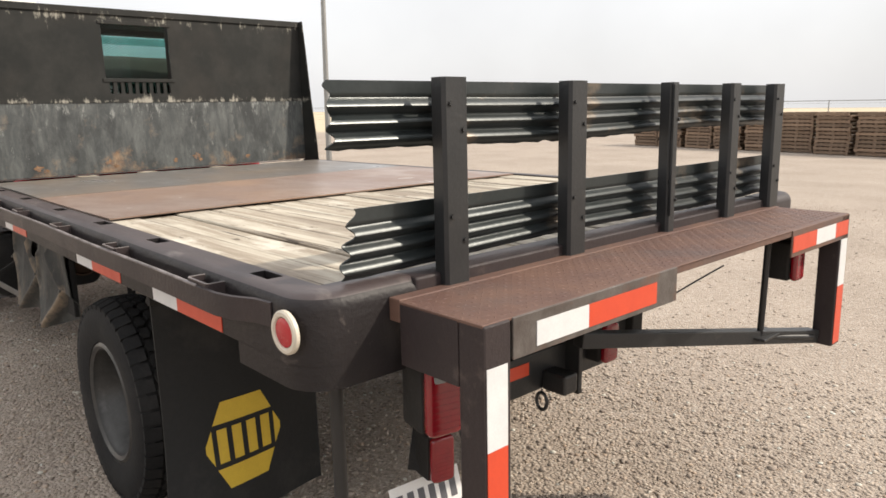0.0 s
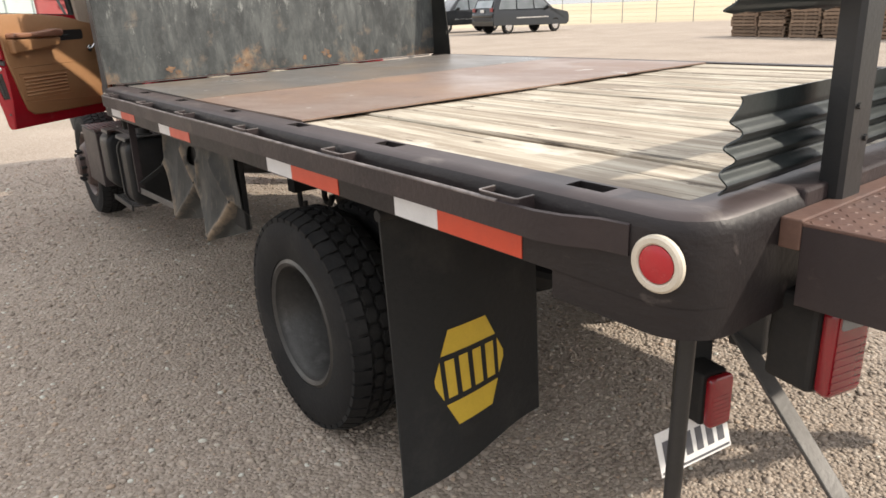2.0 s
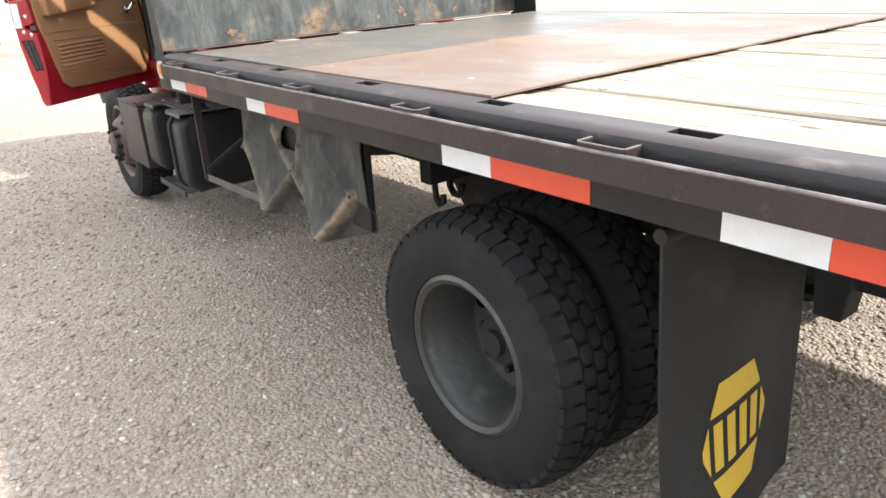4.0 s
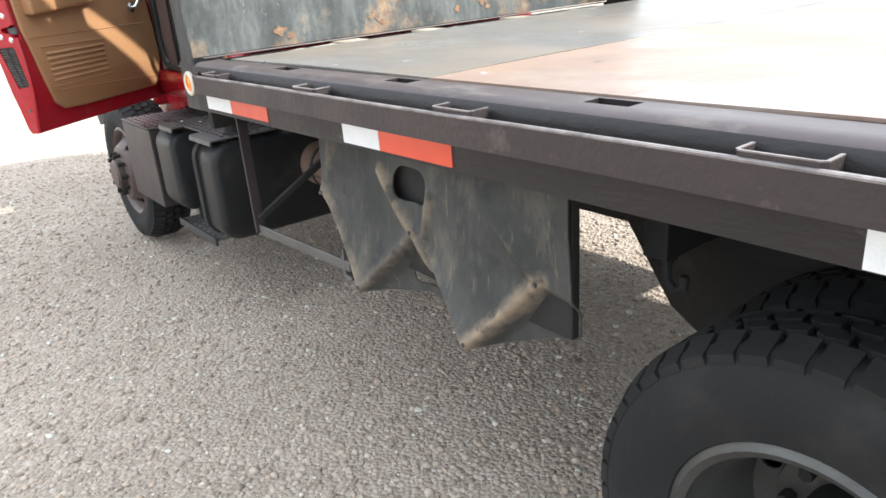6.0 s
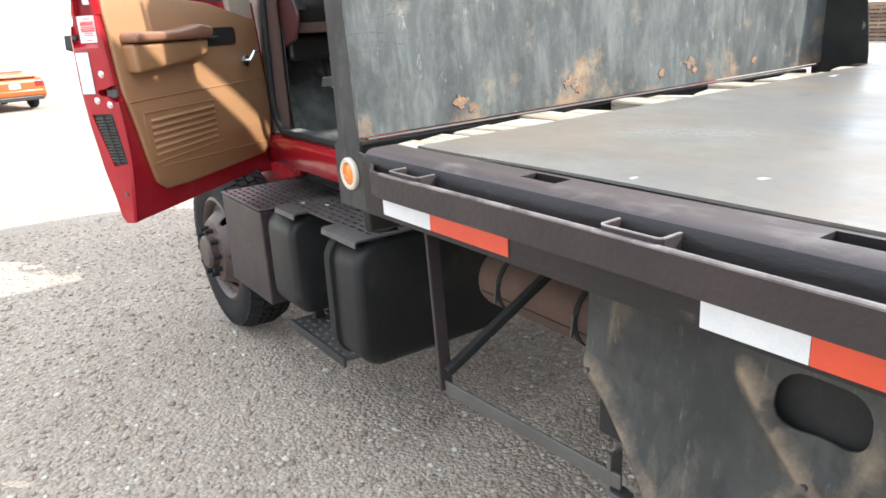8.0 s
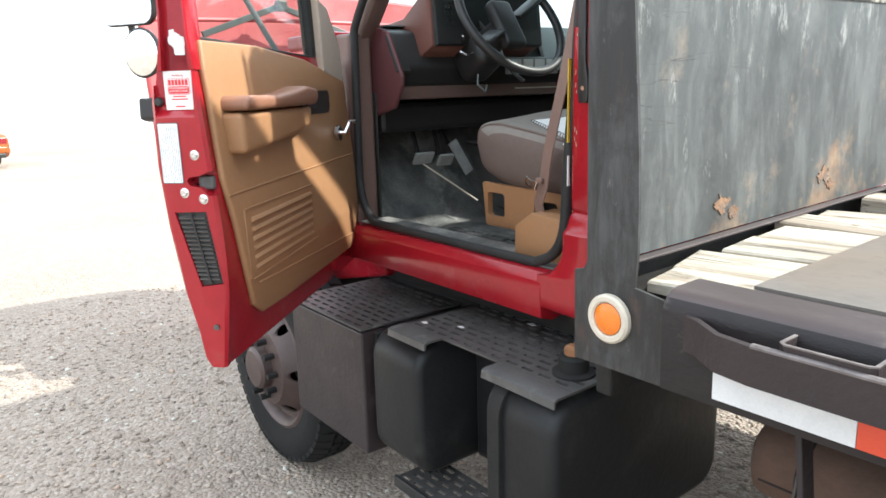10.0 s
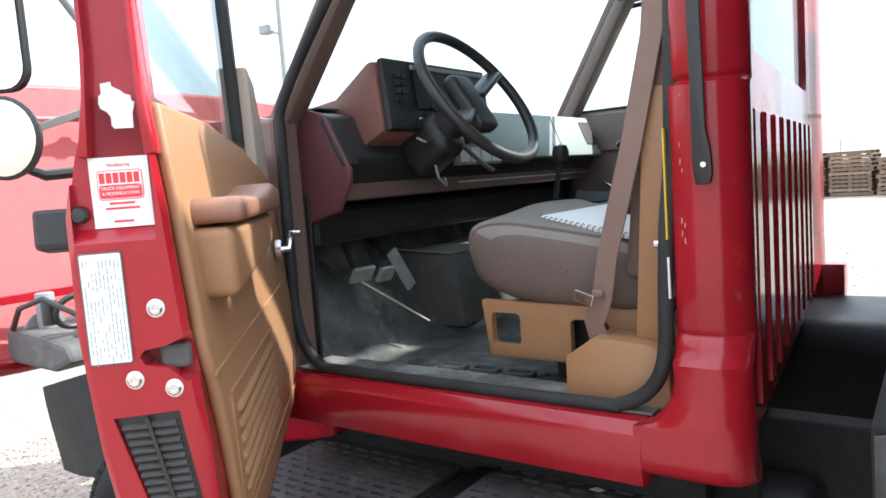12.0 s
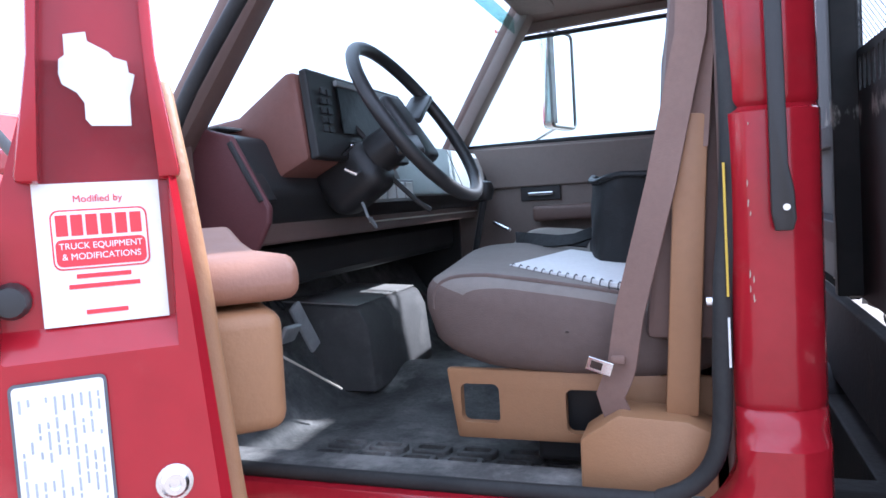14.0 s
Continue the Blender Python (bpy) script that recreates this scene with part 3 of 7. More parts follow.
# ---- ground ----
def gravel_material():
    m = bpy.data.materials.new("gravel_ground")
    m.use_nodes = True
    n, l = m.node_tree.nodes, m.node_tree.links
    b = n["Principled BSDF"]
    b.inputs["Roughness"].default_value = 0.95
    tc = n.new("ShaderNodeTexCoord")

    def ramp(src, stops):
        r = n.new("ShaderNodeValToRGB")
        r.color_ramp.elements[0].position, r.color_ramp.elements[0].color = stops[0][0], (*stops[0][1], 1)
        r.color_ramp.elements[1].position, r.color_ramp.elements[1].color = stops[-1][0], (*stops[-1][1], 1)
        for p, c in stops[1:-1]:
            e = r.color_ramp.elements.new(p)
            e.color = (*c, 1)
        l.new(src, r.inputs["Fac"])
        return r.outputs["Color"]
    v = n.new("ShaderNodeTexVoronoi")
    v.inputs["Scale"].default_value = 62
    l.new(tc.outputs["Object"], v.inputs["Vector"])
    sep = n.new("ShaderNodeSeparateColor")
    l.new(v.outputs["Color"], sep.inputs["Color"])
    stones = ramp(sep.outputs["Red"], [(0.0, (0.182, 0.147, 0.117)), (0.35, (0.276, 0.223, 0.179)), (0.7, (0.352, 0.293, 0.241)), (1.0, (0.493, 0.435, 0.376))])
    big = n.new("ShaderNodeTexNoise")
    big.inputs["Scale"].default_value, big.inputs["Detail"].default_value = 0.55, 8
    l.new(tc.outputs["Object"], big.inputs["Vector"])
    dirt = ramp(big.outputs["Fac"], [(0.35, (0.282, 0.229, 0.182)), (0.65, (0.388, 0.323, 0.264))])
    mx = n.new("ShaderNodeMixRGB")
    mx.inputs["Fac"].default_value = 0.55
    l.new(stones, mx.inputs["Color1"])
    l.new(dirt, mx.inputs["Color2"])
    far = n.new("ShaderNodeTexNoise")
    far.inputs["Scale"].default_value, far.inputs["Detail"].default_value = 0.012, 4
    l.new(tc.outputs["Object"], far.inputs["Vector"])
    # dry straw-coloured field beyond the yard
    ln = n.new("ShaderNodeVectorMath")
    ln.operation = "LENGTH"
    l.new(tc.outputs["Object"], ln.inputs[0])
    edge = n.new("ShaderNodeMapRange")
    edge.inputs["From Min"].default_value, edge.inputs["From Max"].default_value = 52, 58
    l.new(ln.outputs["Value"], edge.inputs["Value"])
    field = ramp(far.outputs["Fac"], [(0.35, (0.42, 0.345, 0.225)), (0.65, (0.50, 0.425, 0.30))])
    mf = n.new("ShaderNodeMixRGB")
    l.new(edge.outputs["Result"], mf.inputs["Fac"])
    l.new(mx.outputs["Color"], mf.inputs["Color1"])
    l.new(field, mf.inputs["Color2"])
    l.new(mf.outputs["Color"], b.inputs["Base Color"])
    bn = n.new("ShaderNodeBump")
    bn.inputs["Strength"].default_value, bn.inputs["Distance"].default_value, bn.invert = 0.9, 0.012, True
    l.new(v.outputs["Distance"], bn.inputs["Height"])
    l.new(bn.outputs["Normal"], b.inputs["Normal"])
    return m


bm = grid(80, 80, lambda u, v: (-4 + 1500 * (2 * u - 1) ** 5, 1500 * (2 * v - 1) ** 5, -0.006))
tagged(obj("ground", bm, gravel_material()), "gravel yard running out into a dry straw-coloured field", "ground", kind="structure")


def pebble_material():
    m = bpy.data.materials.new("pebbles")
    m.use_nodes = True
    n, l = m.node_tree.nodes, m.node_tree.links
    b = n["Principled BSDF"]
    b.inputs["Roughness"].default_value = 0.9
    g = n.new("ShaderNodeNewGeometry")
    r = n.new("ShaderNodeValToRGB")
    cols = [(0.0, (0.200, 0.161, 0.132)), (0.2, (0.276, 0.226, 0.184)), (0.5, (0.352, 0.293, 0.241)), (0.78, (0.412, 0.347, 0.282)), (0.93, (0.388, 0.288, 0.211)), (1.0, (0.564, 0.564, 0.505))]
    r.color_ramp.elements[0].color = (*cols[0][1], 1)
    r.color_ramp.elements[1].color = (*cols[-1][1], 1)
    for p, c in cols[1:-1]:
        r.color_ramp.elements.new(p).color = (*c, 1)
    l.new(g.outputs["Random Per Island"], r.inputs["Fac"])
    l.new(r.outputs["Color"], b.inputs["Base Color"])
    return m


def pebbles(count, x0, x1, y0, y1, lo, hi, seed):
    """Loose stones: squashed, uneven solids of twenty faces, joined."""
    b = bmesh.new()
    bmesh.ops.create_icosphere(b, subdivisions=1, radius=1)
    v0 = np.array([v.co for v in b.verts])
    f0 = np.array([[v.index for v in f.verts] for f in b.faces])
    b.free()
    g = np.random.default_rng(seed)
    size = lo + (hi - lo) * g.random(count) ** 2.6
    squash = np.stack([0.75 + 0.5 * g.random(count), 0.75 + 0.5 * g.random(count), 0.34 + 0.30 * g.random(count)], 1)
    a = g.random(count) * 6.283
    v = v0[None] * (1 + 0.5 * (g.random((count, len(v0), 1)) - 0.5)) * squash[:, None] * size[:, None, None]
    c, s = np.cos(a)[:, None], np.sin(a)[:, None]
    x, y = v[..., 0] * c - v[..., 1] * s, v[..., 0] * s + v[..., 1] * c
    px, py = x0 + (x1 - x0) * g.random(count), y0 + (y1 - y0) * g.random(count)
    pz = -0.006 + size * (-0.02 + 0.27 * g.random(count))
    co = np.stack([x + px[:, None], y + py[:, None], v[..., 2] + pz[:, None]], -1).reshape(-1, 3)
    fa = (f0[None] + (np.arange(count) * len(v0))[:, None, None]).reshape(-1, 3)
    me = bpy.data.meshes.new("gravel")
    me.vertices.add(len(co))
    me.vertices.foreach_set("co", co.ravel())
    me.loops.add(fa.size)
    me.loops.foreach_set("vertex_index", fa.ravel().astype(np.int32))
    me.polygons.add(len(fa))
    me.polygons.foreach_set("loop_start", np.arange(0, fa.size, 3, dtype=np.int32))
    me.polygons.foreach_set("loop_total", np.full(len(fa), 3, dtype=np.int32))
    me.update(calc_edges=True)
    me.materials.append(PEBBLE)
    return me


PEBBLE = pebble_material()
tagged(new("gravel", pebbles(85000, -9.0, 1.8, -2.6, 3.6, 0.0035, 0.0145, 3)), "loose tan and grey gravel stones", "gravel", kind="stuff")
tagged(new("gravel", pebbles(4500, -8.0, 1.6, -2.2, 3.2, 0.008, 0.020, 9)), "larger loose grey and tan stones", "gravel", kind="stuff")
tagged(new("gravel", pebbles(30000, -4.6, 1.2, -1.4, 2.8, 0.003, 0.010, 5)), "small loose tan gravel stones", "gravel", kind="stuff")
tagged(new("gravel", pebbles(16000, -13, 5, 3.2, 12, 0.005, 0.015, 7)), "scattered coarser gravel in the yard", "gravel", kind="stuff")


# ---- flatbed body ----
def cut(bm, cutter):
    """bm with the solid cutter taken out of it."""
    a, c = obj("tmp_a", bm, RAIL), obj("tmp_c", cutter, RAIL)
    md = a.modifiers.new("b", "BOOLEAN")
    md.object, md.operation, md.solver = c, "DIFFERENCE", "EXACT"
    me = bpy.data.meshes.new_from_object(a.evaluated_get(bpy.context.evaluated_depsgraph_get()))
    out = bmesh.new()
    out.from_mesh(me)
    for o in (a, c):
        d = o.data
        bpy.data.objects.remove(o)
        bpy.data.meshes.remove(d)
    bpy.data.meshes.remove(me)
    return out


def sweep(profile, path, closed_profile=True):
    """Push a profile of (outward, z) along a path in plan; outward is to the right of the way."""
    b = bmesh.new()
    rings = []
    for i, p in enumerate(path):
        a = Vector(path[max(0, i - 1)])
        c = Vector(path[min(len(path) - 1, i + 1)])
        d = (c - a).normalized()
        nrm = Vector((d.y, -d.x))
        rings.append([b.verts.new((p[0] + nrm.x * o, p[1] + nrm.y * o, z)) for o, z in profile])
    k = len(profile)
    for a, c in zip(rings, rings[1:]):
        for i in range(k):
            b.faces.new((a[i], a[(i + 1) % k], c[(i + 1) % k], c[i]))
    b.faces.new(rings[0])
    b.faces.new(rings[-1][::-1])
    bmesh.ops.recalc_face_normals(b, faces=b.faces)
    return b


BED = Matrix.Translation((-2.6, 0, 1.168)) @ pose(0, 0, 0, 0.62, -0.46, 0) @ Matrix.Translation((2.6, 0, -1.168))
flatbed = empty("flatbed", "dark brown steel truck flatbed with worn plank and plate deck", "truck bed", BED)
WIDE = 2.46
PROFILE = [(0, 1.01), (0, 1.134), (-0.003, 1.146), (-0.010, 1.157), (-0.021, 1.165), (-0.034, 1.168), (-0.098, 1.168), (-0.098, 1.01)]
SLOTS = (-3.52, -2.955, -2.36, -1.80, -1.27, -0.585)
POCKETS = (-3.84, -3.226, -2.650, -2.022, -1.390, -0.724)
corner = [(-4.10, 0), (-2.5, 0), (-0.40, 0)] + [(-0.40 + 0.10 * math.sin(radians(a)), 0.10 - 0.10 * math.cos(radians(a))) for a in range(15, 91, 15)] + [(-0.30, 0.30)]
rail_bm = sweep(PROFILE, corner)
cutter = None
for x in SLOTS:
    cutter = box(x - 0.046, x + 0.046, 0.046, 0.088, 1.10, 1.25, 0, bm=cutter)
# Near rail and its corner skirt are darker than the far rail.
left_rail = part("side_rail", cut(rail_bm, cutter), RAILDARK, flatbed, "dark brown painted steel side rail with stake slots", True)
# Upward faces take a paler worn paint, with sky light put into it.
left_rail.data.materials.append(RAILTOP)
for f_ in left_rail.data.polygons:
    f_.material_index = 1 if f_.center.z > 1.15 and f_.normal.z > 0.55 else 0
bm = sweep([(0, 0.955), (0, 1.011), (-0.012, 1.011), (-0.012, 0.955)], [(-0.62, 0), (-0.40, 0)] + corner[3:])
part("corner_skirt", bm, RAILDARK, flatbed, "", True)
bm = sweep(PROFILE, [(-0.30, WIDE - 0.3)] + [(-0.40 + 0.10 * math.cos(radians(a)), WIDE - 0.10 + 0.10 * math.sin(radians(a))) for a in range(0, 91, 15)] + [(-4.10, WIDE)])
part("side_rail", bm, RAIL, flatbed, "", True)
part("rear_sill", box(-0.395, -0.30, 0.295, WIDE - 0.295, 1.01, 1.166, 0.006), RAIL, flatbed)
# rub rail standing off the side, bent in at its ends
ends = [(-4.06, -0.004), (-4.035, -0.012), (-3.985, -0.045), (-3.93, -0.054)]
bm = sweep([(0, 1.084), (0, 1.139), (-0.007, 1.141), (-0.007, 1.084)], ends + [(x, -0.054 + 0.0025 * math.sin(x * 5)) for x in np.linspace(-3.8, -0.72, 24)] + [(-0.62, -0.052), (-0.56, -0.040), (-0.50, -0.012), (-0.44, -0.004)])
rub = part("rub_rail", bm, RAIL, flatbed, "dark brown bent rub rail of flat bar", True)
edge_path = [(-3.93, -0.054)] + [(x, -0.054 + 0.0025 * math.sin(x * 5)) for x in np.linspace(-3.8, -0.72, 24)]
part("worn_edge", sweep([(0.0008, 1.1375), (0.0008, 1.1405), (-0.0020, 1.1425), (-0.0078, 1.1425), (-0.0078, 1.1375)], edge_path), WORNEDGE, rub, "paint worn to grey along the top edge")
for x in POCKETS:
    bm = prism([(x - 0.058, -0.001), (x - 0.058, -0.040), (x - 0.050, -0.047), (x + 0.050, -0.047), (x + 0.058, -0.040), (x + 0.058, -0.001),
                (x + 0.054, -0.001), (x + 0.054, -0.040), (x + 0.048, -0.043), (x - 0.048, -0.043), (x - 0.054, -0.040), (x - 0.054, -0.001)], "z", 1.087, 1.150)
    pocket = part("stake_pocket", bm, RAIL, rub)
    bm = prism([(x - 0.0585, -0.001), (x - 0.0585, -0.0405), (x - 0.0505, -0.0475), (x + 0.0505, -0.0475), (x + 0.0585, -0.0405), (x + 0.0585, -0.001),
                (x + 0.0535, -0.001), (x + 0.0535, -0.0395), (x + 0.0475, -0.0425), (x - 0.0475, -0.0425), (x - 0.0535, -0.0395), (x - 0.0535, -0.001)], "z", 1.1495, 1.1515)
    part("worn_edge", bm, WORNEDGE, pocket)
# reflective tape
for a, b_, c, up in ((-1.162, -0.983, -0.703, 0), (-1.928, -1.745, -1.449, 0), (-3.132, -2.973, -2.710, 0.005), (-4.010, -3.812, -3.552, 0.010)):
    part("white_strip", box(a, b_ - 0.001, -0.0022, -0.0002, 1.0125 + up, 1.066 + up, 0), WHITE_TAPE, flatbed, "white reflective tape")
    part("red_strip", box(b_, c, -0.0022, -0.0002, 1.0125 + up, 1.066 + up, 0), RED_TAPE, flatbed, "red-orange reflective tape")


def round_lamp(name, p, normal, r_out, r_in, lens, label):
    m = Matrix.Translation(p) @ Vector(normal).to_track_quat("Z", "Y").to_matrix().to_4x4()
    rim = part(name, lathe([(r_out, 0), (r_out, 0.008), (r_out - 0.004, 0.012), (r_in + 0.003, 0.012), (r_in, 0.009), (r_in, 0.002), (0, 0.002)], m), CREAM, flatbed, label, True)
    part("lens", lathe([(r_in - 0.0015, 0.003), (r_in - 0.0015, 0.009), (r_in * 0.7, 0.0125), (0, 0.014)], m), lens, rim, "", True)


round_lamp("round_reflector", (-0.380, 0.0, 1.086), (0.04, -1, 0), 0.049, 0.034, REFLRED, "round red reflector with cream rim")
round_lamp("round_marker", (-4.222, 0.030, 1.088), (0, -1, 0), 0.043, 0.029, LAMPAMBER, "round amber marker with cream rim")
# deck: planks along the bed, two steel plates on them
g = random.Random(11)
PLANKS, y = [], 0.100
while y < WIDE - 0.12:
    w = g.uniform(0.125, 0.142)
    PLANKS.append((y, min(y + w - 0.006, WIDE - 0.101)))
    y += w
for i, (a, b_) in enumerate(PLANKS):
    x0, skew = -4.26 + g.choice((0, 0.006, 0.015, 0.035, 0.12, 0.022, 0.085, 0.050)), g.uniform(-0.030, 0.030)
    top = 1.158 + g.uniform(-0.004, 0.005)
    n_ = 26
    droop = g.uniform(-0.020, 0.006)
    bm = bmesh.new()
    rows = []
    for k in range(n_ + 1):
        x = x0 + (-0.40 - x0) * k / n_
        dz = 0.0022 * noise.noise((x * 2.2, i * 3.1, 0)) + (droop if k == 0 else droop * 0.5 if k == 1 else 0)
        e0, e1 = 0.004 * noise.noise((x * 6, i * 7.3, 2)), 0.004 * noise.noise((x * 5, i * 5.7, 9))
        xa, xb = (x + max(0.0, skew), x + max(0.0, -skew)) if k == 0 else (x, x)
        rows.append([bm.verts.new(q) for q in ((xa, a + e0, top - 0.035), (xa, a + e0, top - 0.004 + dz), (xa, a + 0.005 + e0, top + dz), (xb, b_ - 0.005 + e1, top + dz * 0.6), (xb, b_ + e1, top - 0.004 + dz), (xb, b_ + e1, top - 0.035))])
    for p, q in zip(rows, rows[1:]):
        for k in range(6):
            bm.faces.new((p[k], p[(k + 1) % 6], q[(k + 1) % 6], q[k]))
    bm.faces.new(rows[0])
    bm.faces.new(rows[-1][::-1])
    part("plank", bm, WOOD, flatbed)


def deck_plate(x0, x1, mat, label, seed):
    def f(u, v):
        x, y = x0 + (x1 - x0) * u, 0.110 + (WIDE - 0.220) * v
        lift = 0.006 * max(0, noise.noise((x * 1.3, y * 1.1, seed)))
        return (x + 0.004 * noise.noise((y * 2.2, seed, 1)) * (1 if u in (0, 1) else 0), y, 1.1705 + lift)
    part("deck_plate", grid(24, 40, f, thick=0.006), mat, flatbed, label, True)


deck_plate(-4.015, -2.912, PLATE, "grey worn steel deck plate", 2)
deck_plate(-2.906, -1.862, PLATE2, "brown rusty steel deck plate", 6)
for x in (-3.9, -3.3, -2.7, -2.1, -1.5, -0.9):
    part("cross_member", box(x - 0.03, x + 0.03, 0.1, WIDE - 0.1, 1.02, 1.118, 0.004), CHASSIS, flatbed)
# Added black member that stops sun coming through the gap behind the cab.
part("front_cross_member", box(-4.312, -4.275, 0.10, WIDE - 0.12, 0.90, 1.150, 0.006), CHASSIS, flatbed)
for y in (0.80, 1.62):
    part("long_sill", box(-4.2, -0.42, y - 0.04, y + 0.04, 0.90, 1.018, 0.004), CHASSIS, flatbed)

# ---- headboard ----
HX, HT = -4.262, 2.262
sheet = box(HX - 0.006, HX, 0.038, WIDE - 0.038, 1.17, HT - 0.03, 0)
win = box(HX - 0.1, HX + 0.1, 0.905, 1.355, 1.802, 2.165, 0)
for i in range(9):
    y = 0.925 + i * 0.0485
    win = prism(rounded(y, y + 0.026, 1.700, 1.782, 0.012, 3), "x", HX - 0.1, HX + 0.1, bm=win)
headboard = part("headboard", cut(sheet, win), HEAD, flatbed, "scraped grey steel headboard behind the cab")
dark = box(HX + 0.0005, HX + 0.0035, 0.040, WIDE - 0.040, 1.640, HT - 0.032, 0)
win = box(HX - 0.1, HX + 0.1, 0.905, 1.355, 1.802, 2.165, 0)
for i in range(9):
    y = 0.925 + i * 0.0485
    win = prism(rounded(y, y + 0.026, 1.700, 1.782, 0.012, 3), "x", HX - 0.1, HX + 0.1, bm=win)
part("upper_panel", cut(dark, win), HEADDARK, headboard, "black painted upper panel with scratches")
back = box(HX - 0.0105, HX - 0.0065, 0.040, WIDE - 0.040, 1.172, HT - 0.032, 0)
win = box(HX - 0.1, HX + 0.1, 0.905, 1.355, 1.802, 2.165, 0)
for i in range(9):
    y = 0.925 + i * 0.0485
    win = prism(rounded(y, y + 0.026, 1.700, 1.782, 0.012, 3), "x", HX - 0.1, HX + 0.1, bm=win)
part("back_panel", cut(back, win), HEADDARK, headboard, "black painted cab side of the headboard")
part("top_frame", box(HX - 0.022, HX + 0.014, 0.03, WIDE - 0.03, HT - 0.045, HT, 0.005), HEADDARK, headboard)
# Unseen bars, added to darken the gap between headboard and cab.
for z in (1.34, 1.60, 2.20):
    part("gap_filler", box(HX - 0.062, HX - 0.008, 1.40, WIDE - 0.10, z - 0.03, z + 0.03, 0.004), HEADDARK, headboard)
for y in (1.375,):
    part("window_post", box(HX - 0.07, HX - 0.008, y - 0.02, y + 0.02, 1.18, HT - 0.05, 0.004), HEADDARK, headboard)
for z in (1.792, 2.172):
    part("window_bar", box(HX + 0.004, HX + 0.010, 0.885, 1.375, z - 0.012, z + 0.012, 0.002), HEADDARK, headboard)
# expanded metal over the window
bm = bmesh.new()
nx, nz = 15, 22
for i in range(nx):
    for j in range(nz):
        y0, z0 = 0.905 + 0.45 * i / nx, 1.802 + 0.363 * j / nz
        dy, dz = 0.45 / nx, 0.363 / nz
        for s in ((0, 0.5, 0.5, 1), (0.5, 1, 1, 0.5), (1, 0.5, 0.5, 0), (0.5, 0, 0, 0.5)):
            a, c = Vector((HX - 0.003, y0 + s[0] * dy, z0 + s[1] * dz)), Vector((HX - 0.003, y0 + s[2] * dy, z0 + s[3] * dz))
            d = (c - a).normalized().cross(Vector((1, 0, 0))) * 0.0016
            q = [bm.verts.new(p) for p in (a - d, c - d, c + d, a + d)]
            bm.faces.new(q)
bmesh.ops.solidify(bm, geom=bm.faces[:], thickness=0.002)
part("mesh_screen", bm, HEADDARK, headboard, "expanded metal window guard")


def gusset(y, name):
    """A bent side plate of the headboard, wavy along its free edge."""
    foot = 0.0 if y < 1 else 0.11
    pts = [(-4.303, 0.995), (-4.085, 0.995), (-4.085 + foot, 1.135), (-4.175 + foot, 1.150)]
    pts += [(-4.172 + foot * (1 - s) - 0.030 * s + 0.007 * math.sin(9 * s) * (1 - s), 1.15 + (HT - 1.15) * s) for s in np.linspace(0.05, 1, 14)]
    pts += [(-4.274, HT), (-4.275, 1.180), (-4.282, 1.165), (-4.303, 1.160)]
    part(name, prism(pts, "y", y - 0.003, y + 0.003), PLATESIDE if y < 1 else HEADDARK, headboard, "bent steel side plate with a wavy edge")


RUSTSCAB = material("rust_scab", (0.27, 0.155, 0.085), 0.9, 0, (0.16, 0.085, 0.045), 40, 0.9, 0.5, 90, (0.12, 0.10, 0.09), 25, (0.48, 0.60), 0.8)
scab_rng = random.Random(17)
for y, z, r in ((0.43, 1.228, 0.030), (0.47, 1.205, 0.022), (0.87, 1.238, 0.034), (0.91, 1.212, 0.022), (1.33, 1.225, 0.026), (1.49, 1.250, 0.034), (1.52, 1.220, 0.020), (1.90, 1.225, 0.024)):
    ring_ = [(y + r * scab_rng.uniform(0.35, 1.15) * math.cos(a), z + 0.75 * r * scab_rng.uniform(0.3, 1.1) * math.sin(a)) for a in np.linspace(0, 6.283, 23)[:-1]]
    part("rust_scab", prism(ring_, "x", HX + 0.0004, HX + 0.0022), RUSTSCAB, headboard, "flaking orange rust")
gusset(0.034, "side_plate")
gusset(WIDE - 0.034, "side_plate")
part("foot_angle", box(HX, HX + 0.022, 0.10, WIDE - 0.10, 1.1625, 1.168, 0.002), RAILTOP, headboard)

# ---- stake rack across the rear ----
rack = empty("stake_rack", "black stake rack of corrugated guard rail standing across the rear", "stake rack", BED)


def corrugated(y0, y1, z0, z1, lean, seed, ragged):
    """A panel with five rounded ridges along y; its ends are bent and torn."""
    def f(u, v):
        y = y0 + (y1 - y0) * u
        z = z0 + (z1 - z0) * v
        ph = (v * 4.0) % 1.0
        x = -0.372 + (0.017 * (0.5 - 0.5 * math.cos(2 * math.pi * ph)) if v < 0.80 else 0.004)
        if u < 0.06:
            y -= lean * (1 - v) + 0.010 * math.sin(v * 21 + seed)
        if v < 0.02:
            z += ragged * noise.noise((y * 22, seed, 0))
        z += 0.006 * math.sin(y * 4 + seed) * (1 - v)
        return (x, y, z)
    return grid(70, 40, f, thick=0.003)


